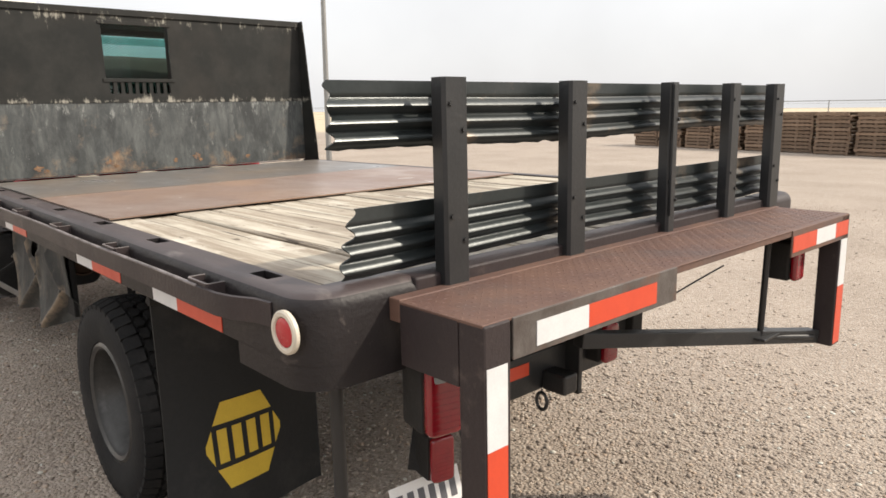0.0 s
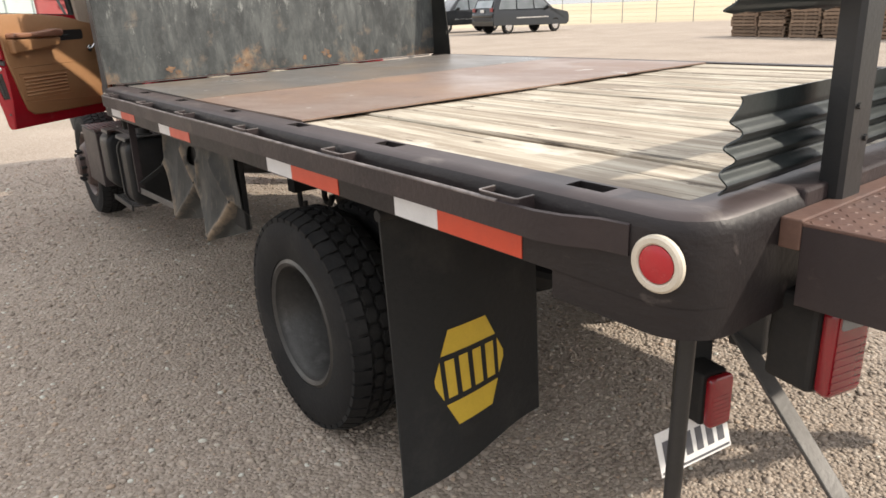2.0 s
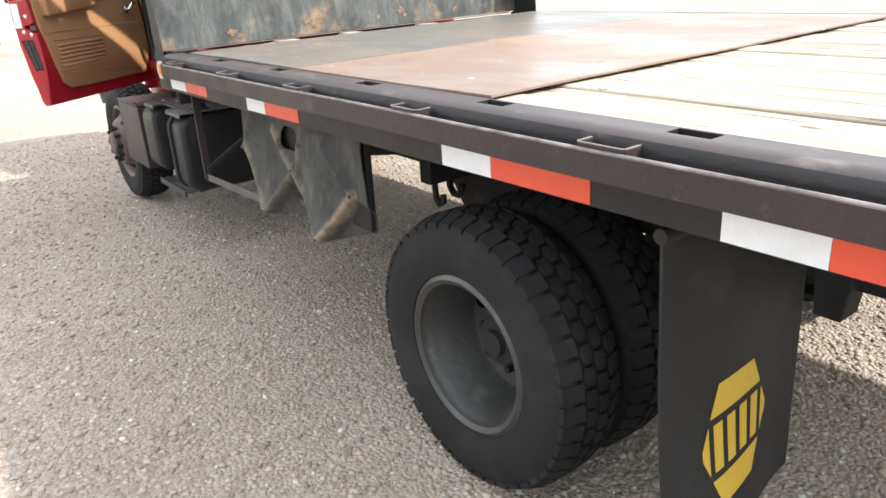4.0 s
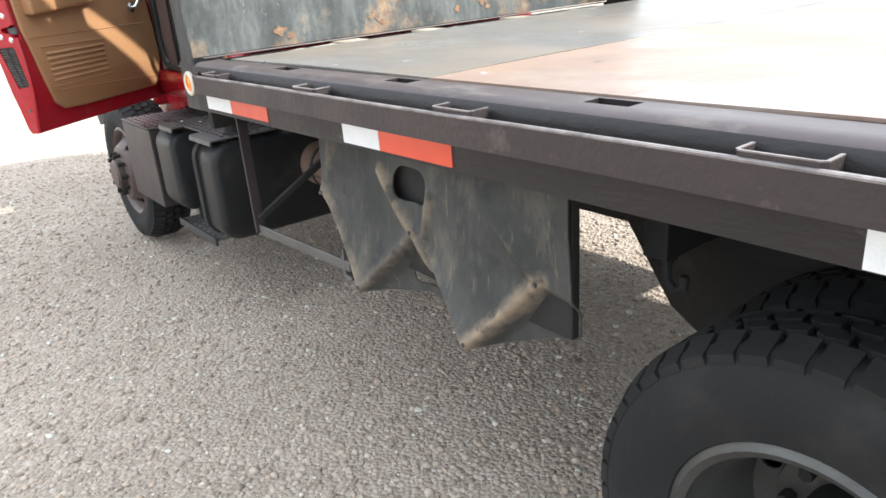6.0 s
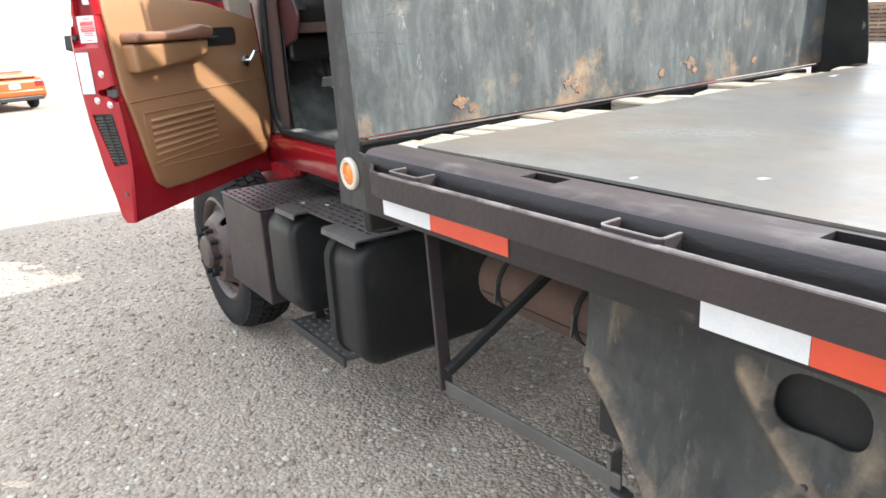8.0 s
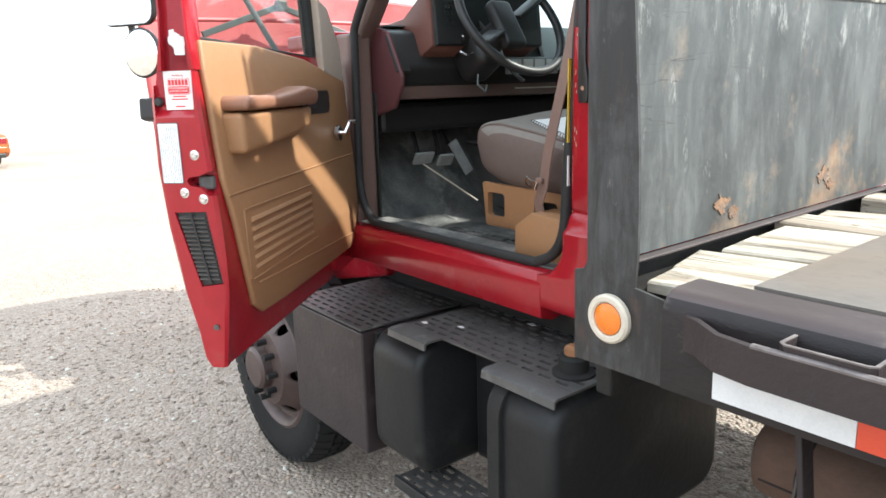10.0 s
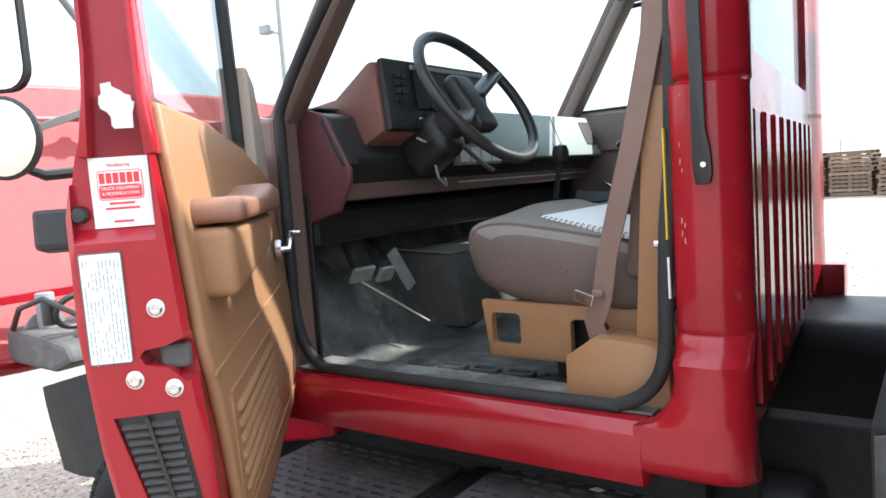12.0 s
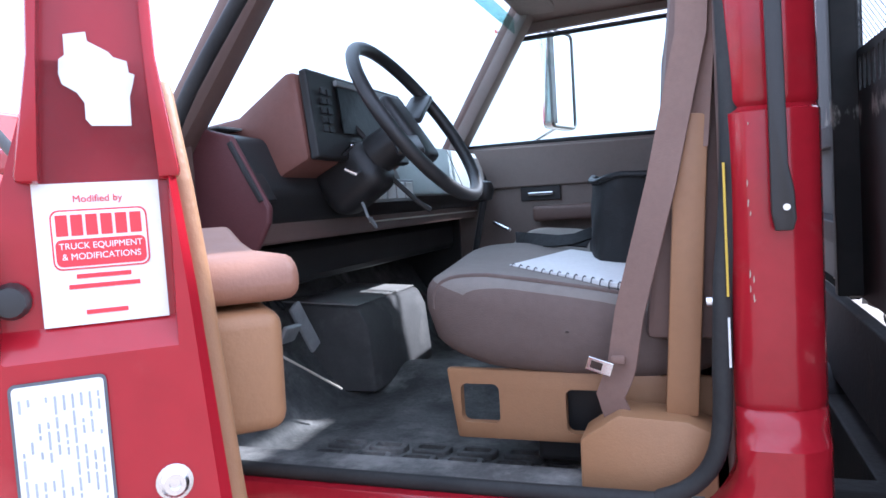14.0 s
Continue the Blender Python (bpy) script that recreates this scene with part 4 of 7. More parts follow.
part("upper_panel", corrugated(0.122, 2.31, 1.460, 1.614, 0.0, 1, 0.010), CORR, rack, "corrugated black panel with a ragged lower edge", True)
part("lower_panel", corrugated(0.176, 2.29, 1.180, 1.334, 0.045, 4, 0.003), CORR, rack, "", True)
for i, y in enumerate((0.414, 0.876, 1.374, 1.790, 2.150)):
    w = (0.040, 0.040, 0.024, 0.034, 0.042)[i]
    # a channel section, open to the front
    c = [(y - w, -0.318), (y - w, -0.285), (y - w + 0.008, -0.277), (y + w - 0.008, -0.277), (y + w, -0.285), (y + w, -0.340), (y + w - 0.006, -0.340), (y + w - 0.006, -0.286), (y - w + 0.006, -0.286), (y - w + 0.006, -0.318)]
    s = part("stake", prism([(b_, a) for a, b_ in c], "z", 1.06, 1.616 + (0.004 if i == 0 else 0)), BLACK, rack)
    for z in (1.24, 1.30, 1.50, 1.56):
        part("bolt", cyl((-0.278, y + (0.02 if z in (1.24, 1.5) else -0.02), z), (-0.272, y + (0.02 if z in (1.24, 1.5) else -0.02), z), 0.006, seg=6), BLACK, s)
part("joining_bar", box(-0.276, -0.268, 1.350, 1.366, 1.19, 1.610, 0.002), BLACK, rack)

# ---- rear step bumper ----
BT = 1.132
step = part("step_bumper", box(-0.262, -0.004, 0.215, 2.170, BT - 0.008, BT, 0.002), RUSTY, flatbed, "rusty brown tread-plate step bumper")
# raised lugs of the tread plate
bm = bmesh.new()
nx, ny = 11, 78
for i in range(nx):
    for j in range(ny):
        x, y = -0.252 + 0.0225 * i, 0.225 + 0.0248 * j
        a = radians(45 if (i + j) % 2 else -45)
        d, s = Vector((math.cos(a), math.sin(a), 0)) * 0.0085, Vector((-math.sin(a), math.cos(a), 0)) * 0.0028
        p = Vector((x, y, BT))
        lo = [bm.verts.new(p + q) for q in (d, s, -d, -s)]
        top = bm.verts.new(p + Vector((0, 0, 0.0022)))
        for k in range(4):
            bm.faces.new((lo[k], lo[(k + 1) % 4], top))
lugs = part("tread_pattern", bm, RUSTY, step)
tagged(lugs, kind="stuff")
part("front_lip", box(-0.30, -0.262, 0.215, 2.170, BT - 0.05, BT + 0.004, 0.003), RUSTY, step)
part("rear_lip", box(-0.006, 0.0, 0.30, 0.935, BT - 0.092, BT - 0.001, 0.002), LIPSTEEL, step, "grey end-cut rear lip")
part("rear_lip", box(-0.006, 0.0, 1.66, 2.165, BT - 0.092, BT - 0.001, 0.002), RUSTY, step)
part("centre_lip", box(-0.010, -0.004, 0.935, 1.66, BT - 0.022, BT - 0.002, 0.002), RUSTY, step)
for side, y in (("l", 0.215), ("r", 2.095)):
    post = part("bumper_post", box(-0.074, 0.0, y, y + 0.078, 0.625, BT - 0.002, 0.005), RAIL, step, "dark brown square post of the step bumper")
    part("side_gusset", box(-0.262, -0.075, y + (0.0 if side == "l" else 0.070), y + (0.008 if side == "l" else 0.078), 0.985, BT - 0.003, 0.002), RAIL, post)
    part("white_strip", box(0.0004, 0.0020, y + 0.006, y + 0.066, 0.862, 1.040, 0), WHITE_TAPE, post)
    part("red_strip", box(0.0004, 0.0020, y + 0.006, y + 0.066, 0.635, 0.861, 0), RED_TAPE, post)
part("white_strip", box(0.0004, 0.0020, 0.372, 0.552, BT - 0.078, BT - 0.024, 0), WHITE_TAPE, step)
part("red_strip", box(0.0004, 0.0020, 0.553, 0.835, BT - 0.078, BT - 0.024, 0), RED_TAPE, step)
part("red_strip", box(0.0004, 0.0020, 1.665, 1.86, BT - 0.076, BT - 0.022, 0), RED_TAPE, step)
part("white_strip", box(0.0004, 0.0020, 1.861, 2.035, BT - 0.076, BT - 0.022, 0), WHITE_TAPE, step)
part("red_strip", box(0.0004, 0.0020, 2.036, 2.158, BT - 0.076, BT - 0.022, 0), RED_TAPE, step)
part("lower_bar", bar((-0.07, 2.10, 0.655), (-0.40, 1.05, 0.812), 0.05, 0.05), BLACK, step)
part("lower_bar", bar((-0.03, 0.44, 0.265), (-0.80, 0.797, 0.73), 0.045, 0.012), GALV, step, "grey flat brace bar")
part("stirrup", tube([(-0.14, 1.81, BT - 0.01), (-0.145, 1.80, 0.74), (-0.15, 1.80, 0.70), (-0.06, 2.06, 0.660)], 0.012), BLACK, step, "", True)
part("stirrup_pad", box(-0.19, -0.11, 1.76, 1.92, 0.696, 0.706, 0.003), BLACK, step)


# ---- truck: chassis, wheels, tanks ----
truck = empty("truck", "red work truck with an open driver door and dusty black chassis", "truck")
for y in (0.80, 1.64):
    part("frame_rail", box(-7.3, -0.55, y - 0.035, y + 0.035, 0.66, 0.898, 0.006), CHASSIS, truck)
for x in (-0.62, -1.4, -2.75, -4.3, -5.2):
    part("frame_cross", box(x - 0.04, x + 0.04, 0.836, 1.604, 0.68, 0.86, 0.006), CHASSIS, truck)
AXLE = (-1.972, 0.421)
part("rear_axle", cyl((AXLE[0], 0.30, AXLE[1]), (AXLE[0], 2.14, AXLE[1]), 0.065), CHASSIS, truck, "", True)
part("axle_housing", lathe([(0, -0.19), (0.10, -0.18), (0.17, -0.08), (0.18, 0.04), (0.13, 0.15), (0, 0.2)], Matrix.Translation((AXLE[0], 1.22, AXLE[1])) @ pose(0, 0, 0, 0, 90, 0), 24), CHASSIS, truck, "", True)
for y in (0.80, 1.64):
    spring = None
    for k in range(6):
        L = 0.70 - 0.09 * k
        for side in (-1, 1):
            spring = bar((AXLE[0] + side * L, y, 0.615 - 0.014 * k - 0.05 * (1 - L / 0.7)), (AXLE[0], y, 0.545 - 0.014 * k), 0.075, 0.012, 0.0, spring)
    part("leaf_spring", spring, CHASSIS, truck)
    for x in (AXLE[0] - 0.70, AXLE[0] + 0.70):
        part("spring_hanger", prism([(x - 0.07, 0.90), (x + 0.07, 0.90), (x + 0.035, 0.58), (x - 0.035, 0.58)], "y", y - 0.075, y + 0.02, 0.004), CHASSIS, truck)
    part("overload_spring", bar((AXLE[0] - 0.42, y - 0.02, 0.72), (AXLE[0] + 0.42, y - 0.02, 0.72), 0.09, 0.06), CHASSIS, truck)
part("tie_hook", tube([(-2.62, 0.55, 0.90), (-2.62, 0.55, 0.70), (-2.60, 0.55, 0.675), (-2.57, 0.55, 0.675), (-2.55, 0.55, 0.70), (-2.55, 0.55, 0.72)], 0.014, 8), CHASSIS, truck, "", True)
part("cross_shield", box(-2.46, -2.40, 0.30, 1.9, 0.80, 1.0, 0.004), CHASSIS, truck)
part("wheel_shield", box(-2.46, -1.42, 0.60, 0.64, 0.72, 1.0, 0.004), CHASSIS, truck)
part("drive_shaft", cyl((-2.2, 1.22, 0.50), (-5.2, 1.22, 0.68), 0.045), CHASSIS, truck, "", True)


def tyre_bm(R, w, rim_r, tread):
    prof = [(rim_r, 0.030), (rim_r + 0.012, 0.010), (rim_r + 0.05, 0.0), (R - 0.075, -0.004), (R - 0.035, 0.004), (R - 0.012, 0.020), (R - 0.006, 0.034), (R - 0.006, w / 2)]
    prof = prof + [(r_, w - h) for r_, h in prof[-2::-1]]
    carcass = lathe(prof, Matrix.Identity(4), 72)
    b = bmesh.new()
    # tread blocks in staggered rows, the outer ones wrapping over the shoulder
    nb = tread
    for k in range(nb):
        a = 2 * math.pi * k / nb
        for row, (h0, h1, off) in enumerate(((0.006, 0.062, 0.0), (0.072, w / 2 - 0.004, 0.5), (w / 2 + 0.004, w - 0.072, 0.0), (w - 0.062, w - 0.006, 0.5))):
            aa = a + off * 2 * math.pi / nb
            da = 2 * math.pi / nb * 0.40
            ro = R + 0.008
            zig = 0.010 if row in (1, 2) else 0.0
            lo, hi = [], []
            for s, h in ((-1, h0 + zig), (-0.3, h0), (1, h0 + zig * 0.5), (1, h1 - zig), (0.3, h1), (-1, h1 - zig * 0.5)):
                drop = 0.022 if (row == 0 and h < 0.03) or (row == 3 and h > w - 0.03) else 0.0
                t = aa + s * da
                lo.append(b.verts.new(((R - 0.030) * math.cos(t), (R - 0.030) * math.sin(t), h)))
                hi.append(b.verts.new(((ro - drop) * math.cos(t), (ro - drop) * math.sin(t), h)))
            b.faces.new(hi)
            for i in range(6):
                b.faces.new((lo[i], lo[(i + 1) % 6], hi[(i + 1) % 6], hi[i]))
    return carcass, b


def rim_dual(parent):
    """Deep-dished outer rear rim: bright edge, worn barrel, disc far inside with hand holes and a hub."""
    DISH = Matrix.Diagonal((0.937, 0.937, 1, 1))
    bm = lathe([(0.262, 0.034), (0.262, 0.020), (0.250, 0.014), (0.240, 0.020), (0.236, 0.040), (0.222, 0.060), (0.214, 0.200), (0.205, 0.218), (0.150, 0.226), (0.145, 0.215), (0.110, 0.215), (0.0, 0.215)], DISH, 56)
    hole = None
    for k in range(6):
        a = 2 * math.pi * (k + 0.3) / 6
        hole = cyl((0.167 * math.cos(a), 0.167 * math.sin(a), 0.05), (0.167 * math.cos(a), 0.167 * math.sin(a), 0.30), 0.021, bm=hole, seg=14)
    bmesh.ops.solidify(bm, geom=bm.faces[:], thickness=0.006)
    rim = part("rim", cut(bm, hole), RIM, parent, "dirty dark grey steel dual rim", True)
    part("rim_edge", lathe([(0.2635, 0.034), (0.2635, 0.0185), (0.2505, 0.0120), (0.2390, 0.0185), (0.2345, 0.040), (0.2385, 0.0400), (0.2420, 0.0225), (0.2505, 0.0160), (0.2595, 0.0215), (0.2595, 0.034)], DISH, 56), RIMEDGE, rim, "bright worn rim edge", True)
    part("hub", lathe([(0.085, 0.214), (0.085, 0.15), (0.078, 0.142), (0.045, 0.138), (0.042, 0.12), (0.0, 0.118)], DISH, 28), CHASSIS, rim, "", True)
    for k in range(8):
        a = 2 * math.pi * k / 8
        part("lug_nut", cyl((0.112 * math.cos(a), 0.112 * math.sin(a), 0.216), (0.112 * math.cos(a), 0.112 * math.sin(a), 0.178), 0.014, seg=6), CHASSIS, rim)


def place(name, m, label=""):
    e = new(name)
    e.parent = truck
    e.matrix_basis = m
    if label:
        tagged(e, label)
    return e


# the axis of the turned shapes runs inboard: z of the wheel is +y of the truck
carcass, blocks = tyre_bm(0.415, 0.225, 0.238, 44)
outer = part("wheel", carcass, RUBBER, truck, "dusty black traction tyre on a dual rear wheel", True)
outer.matrix_basis = Matrix.Translation((AXLE[0], 0.062, AXLE[1])) @ pose(0, 0, 0, -90, 0, 0)
rim_dual(outer)
tread = tagged(part("tread", blocks, RUBBER, outer, "", True), kind="stuff")
for y in (0.335, 1.885, 2.155):
    w = share(outer, "wheel", truck, Matrix.Translation((AXLE[0], y, AXLE[1])) @ pose(0, 0, 0, -90, 0, 0))
    tagged(share(tread, "tread", w, Matrix.Identity(4)), kind="stuff")
FW = (-5.97, 0.42)
carcass, blocks = tyre_bm(0.405, 0.225, 0.252, 52)
front = part("wheel", carcass, RUBBER, truck, "black front tyre on a brown steel wheel", True)
front.matrix_basis = Matrix.Translation((FW[0], 0.165, FW[1])) @ pose(0, 0, 0, -90, 0, 0)
bm = lathe([(0.262, 0.034), (0.262, 0.020), (0.250, 0.014), (0.240, 0.022), (0.232, 0.052), (0.205, 0.056), (0.165, 0.004), (0.150, -0.016), (0.120, -0.022), (0.0, -0.022)], Matrix.Identity(4), 56)
bmesh.ops.solidify(bm, geom=bm.faces[:], thickness=0.006)
hole = None
for k in range(6):
    a = 2 * math.pi * k / 6
    hole = cyl((0.186 * math.cos(a), 0.186 * math.sin(a), -0.05), (0.186 * math.cos(a), 0.186 * math.sin(a), 0.2), 0.022, bm=hole, seg=14)
frim = part("rim", cut(bm, hole), RIMBROWN, front, "brown dusty steel rim with hand holes", True)
part("hub", lathe([(0.085, -0.020), (0.082, -0.060), (0.070, -0.072), (0.0, -0.076)], Matrix.Identity(4), 28), RIMBROWN, frim, "", True)
for k in range(10):
    a = 2 * math.pi * k / 10
    part("lug_nut", cyl((0.115 * math.cos(a), 0.115 * math.sin(a), -0.018), (0.115 * math.cos(a), 0.115 * math.sin(a), -0.066), 0.013, seg=6), CHASSIS, frim)
tread = tagged(part("tread", blocks, RUBBER, front, "", True), kind="stuff")
w = share(front, "wheel", truck, Matrix.Translation((FW[0], 2.05, FW[1])) @ pose(0, 0, 0, -90, 0, 0))
tagged(share(tread, "tread", w, Matrix.Identity(4)), kind="stuff")
part("front_axle", box(FW[0] - 0.05, FW[0] + 0.05, 0.38, 2.06, 0.33, 0.42, 0.01), CHASSIS, truck)

# ---- mud flap ----
def flap_at(u, v):
    y, z = 0.035 + 0.575 * u, 0.995 - 0.835 * v
    curl = max(0, v - 0.35) ** 2
    x = -1.305 + 0.05 * v + 0.16 * curl * (1 - u) ** 1.3 + 0.02 * math.sin(u * 5) * v
    y = y - 0.055 * curl * (1 - u) * 2
    z = z + 0.10 * u * max(0, v - 0.75) * 1.0
    return Vector((x, y, z))


flap = part("mud_flap", grid(20, 30, flap_at, thick=0.008), FLAP, truck, "black rubber mud flap with a yellow hexagon emblem", True)


def on_flap(z0, z1, left, right, lift=0.0095, nu=8, nv=5):
    """A thin printed patch that follows the flap, between two heights and two edges given by functions of the height."""
    def f(a, b_):
        z = z0 + (z1 - z0) * b_
        y = left(z) + (right(z) - left(z)) * a
        u, v = (y - 0.035) / 0.575, (0.995 - z) / 0.835
        for _ in range(6):
            p = flap_at(u, v)
            u, v = u + (y - p.y) / 0.575, v - (z - p.z) / 0.835
        p = flap_at(u, v)
        return (p.x + lift, p.y, p.z)
    return grid(nu, nv, f)


CY, CZ, HW, HH = 0.300, 0.452, 0.152, 0.150


def half(z):
    """Half the width of the emblem's hexagon at a height."""
    return HW - 0.075 * abs(z - CZ) / HH


for z0, z1 in ((CZ + 0.076, CZ + HH), (CZ - HH, CZ - 0.076)):
    part("emblem_band", on_flap(z0, z1, lambda z: CY - half(z), lambda z: CY + half(z)), YELLOW, flap, "yellow printed band")
for s in (-1, 1):
    part("emblem_tip", on_flap(CZ - 0.060, CZ + 0.060, lambda z: CY + s * 0.120, lambda z: CY + s * (0.120 + (HW - 0.120) * (1 - abs(z - CZ) / 0.061))), YELLOW, flap)
for k in range(4):
    y = CY - 0.084 + k * 0.056
    part("emblem_bar", on_flap(CZ - 0.058, CZ + 0.058, lambda z: y - 0.018, lambda z: y + 0.018, nu=3), YELLOW, flap)
part("flap_hanger", cyl((-1.30, 0.03, 0.985), (-1.30, 0.70, 0.985), 0.016), CHASSIS, truck, "", True)
part("flap_hanger", bar((-1.31, 0.60, 0.98), (-1.31, 0.60, 0.25), 0.025, 0.012), CHASSIS, truck)

# ---- dusty underbody box and open frame ----
box_body = part("side_box", box(-3.415, -2.485, 0.108, 0.132, 0.66, 0.990, 0.004), CHASSIS, truck, "crumpled dusty side panel of an underbody box")
LOW = [(-3.425, 0.795), (-3.19, 0.575), (-2.995, 0.765), (-2.738, 0.572), (-2.548, 0.772), (-2.478, 0.760)]


HEM = [(-3.425, 0.795), (-3.195, 0.575), (-3.0, 0.600), (-2.738, 0.572), (-2.49, 0.652), (-2.478, 0.665)]


def low_at(x, line=LOW):
    for (a, za), (b_, zb) in zip(line, line[1:]):
        if x <= b_:
            return za + (zb - za) * (x - a) / (b_ - a)
    return line[-1][1]


# folds: two ends and how much dirt lies along it
FOLDS = (((-3.41, 0.82), (-3.19, 0.585), 0.75), ((-3.19, 0.585), (-3.00, 0.775), 0.6), ((-3.10, 0.93), (-3.00, 0.785), 0.75),
         ((-2.995, 0.785), (-2.93, 0.70), 0.7), ((-2.975, 0.80), (-2.745, 0.585), 0.35), ((-2.738, 0.585), (-2.56, 0.775), 1.0),
         ((-2.90, 0.90), (-2.94, 0.79), 0.6), ((-2.70, 0.93), (-2.56, 0.775), 0.2), ((-3.34, 0.97), (-3.36, 0.86), 0.4))


def fold_distance(x, z, dirt=False):
    out = 1.0
    for (xa, za), (xb, zb), w in FOLDS:
        t = max(0, min(1, ((x - xa) * (xb - xa) + (z - za) * (zb - za)) / ((xb - xa) ** 2 + (zb - za) ** 2)))
        d = math.hypot(x - xa - t * (xb - xa), z - za - t * (zb - za))
        out = min(out, 1 - w * max(0.0, 1 - d / 0.040) if dirt else d)
    return out


def panel_at(u, v):
    x = -3.425 + 0.947 * u
    top = 0.992
    z = top + (low_at(x, HEM) - top) * v
    rise = (top - z) / 0.40
    # pushed out along the folds that run up from the low points, drawn back below them
    fold = 0.0
    for px in (-3.19, -2.738):
        fold += 0.045 * max(0, 1 - abs(x - px) / 0.19) * rise
    for px in (-2.995, -2.55):
        fold -= 0.022 * max(0, 1 - abs(x - px) / 0.13) * rise
    under = max(0, min(1, (low_at(x) - z) / 0.05))
    fold -= 0.030 * under * under * (3 - 2 * under)
    d = fold_distance(x, z)
    ridge = 0.013 * math.exp(-(d / 0.014) ** 2) + 0.010 * math.exp(-(d / 0.045) ** 2)
    y = 0.088 - fold - ridge + 0.006 * noise.noise((x * 6, z * 6, 0))
    return (x, y, z)


sheet_bm = grid(150, 76, panel_at, thick=0.004)
sheet_bm = cut(sheet_bm, prism(rounded(-3.055, -2.920, 0.862, 0.952, 0.040), "y", -0.1, 0.106))
sheet_bm = cut(sheet_bm, prism(rounded(-3.045, -2.930, 0.622, 0.672, 0.020), "y", -0.1, 0.25))
front_sheet = part("front_sheet", sheet_bm, DUSTSHEET, box_body, "crumpled grey plastic sheet with tan dust in its folds", True)
part("inner_plate", box(-3.36, -2.72, 0.150, 0.158, 0.69, 0.99, 0.002), CHASSIS, box_body)
for x, z in ((-3.19, 0.592), (-2.995, 0.785), (-2.735, 0.590), (-2.560, 0.775), (-3.405, 0.815)):
    y = panel_at((x + 3.425) / 0.947, (0.992 - z) / (0.992 - low_at(x, HEM)))[1]
    part("bolt", cyl((x, y + 0.002, z), (x, y - 0.006, z), 0.0055, seg=8), GALV, box_body)
at = front_sheet.data.attributes.new("dust", "FLOAT", "POINT")
at.data.foreach_set("value", [1 - fold_distance(v_.co.x, v_.co.z, True) for v_ in front_sheet.data.vertices])
part("spring_bracket", prism([(-2.80, 0.97), (-2.77, 0.71), (-2.62, 0.50), (-2.50, 0.43), (-2.15, 0.43), (-2.15, 0.97)], "y", 0.655, 0.70, 0.008), CHASSIS, truck, "grimy black spring bracket plate")
part("tie_hook", tube([(-2.425, 0.335, 0.90), (-2.425, 0.335, 0.80), (-2.420, 0.335, 0.745), (-2.400, 0.335, 0.725), (-2.378, 0.335, 0.740), (-2.378, 0.335, 0.765)], 0.011, 8), CHASSIS, truck, "", True)
part("foot_bracket", prism([(-3.372, 0.640), (-3.362, 0.640), (-3.362, 0.560), (-3.330, 0.556), (-3.330, 0.546), (-3.372, 0.548)], "y", 0.085, 0.120, 0.002), GALV, box_body, "grey bent foot bracket")
# No tank known here: added to keep sky and sun from under the bed.
part("far_tank", prism([(y, z) for y, z in rounded(1.58, 2.18, 0.38, 0.93, 0.09, 5)], "x", -4.95, -3.02, 0.02), TANK, truck, "black block added under the far side of the bed against light", True)
rack_frame = part("open_frame", bar((-3.850, 0.045, 0.590), (-3.905, 0.062, 1.01), 0.036, 0.010), RAIL, truck, "grey angle-iron frame below the bed")
part("lower_bar", bar((-3.86, 0.042, 0.600), (-3.34, 0.092, 0.588), 0.008, 0.034), GALV, rack_frame)
part("brace", bar((-3.842, 0.045, 0.640), (-3.775, 0.60, 0.985), 0.022, 0.022), CHASSIS, rack_frame)
muffler = part("muffler", lathe([(0, 0), (0.060, 0.0), (0.084, 0.014), (0.088, 0.03), (0.088, 0.56), (0.091, 0.565), (0.091, 0.585), (0.084, 0.588), (0.080, 0.575), (0.035, 0.570), (0, 0.570)], Matrix.Translation((-4.14, 0.45, 0.712)) @ pose(0, 0, 0, 0, 90, 0), 40), MUFFLER, truck, "rusty orange-brown muffler", True)
for x in (-4.04, -3.74):
    part("clamp", lathe([(0.0885, 0), (0.092, 0.002), (0.092, 0.016), (0.0885, 0.018)], Matrix.Translation((x, 0.45, 0.712)) @ pose(0, 0, 0, 0, 90, 0), 32), CHASSIS, muffler, "dark clamp band", True)
    part("clamp_tail", bar((x + 0.009, 0.358, 0.735), (x + 0.006, 0.352, 0.672), 0.010, 0.006), GALV, muffler)
part("shell_seam", bar((-4.11, 0.3650, 0.690), (-3.58, 0.3650, 0.690), 0.003, 0.005, 0.001), CHASSIS, muffler)
part("exhaust_pipe", tube([(-3.56, 0.45, 0.715), (-3.2, 0.50, 0.76), (-2.9, 0.60, 0.80), (-2.55, 0.64, 0.86), (-2.42, 0.66, 0.84), (-2.34, 0.68, 0.76)], 0.032, 14), CHASSIS, truck, "", True)

# ---- fuel tank with step, battery box ----
def softbox(x0, x1, y0, y1, z0, z1, r):
    return prism([(y, z) for y, z in rounded(y0, y1, z0, z1, r, 7)], "x", x0, x1, r * 0.35, seg=3)


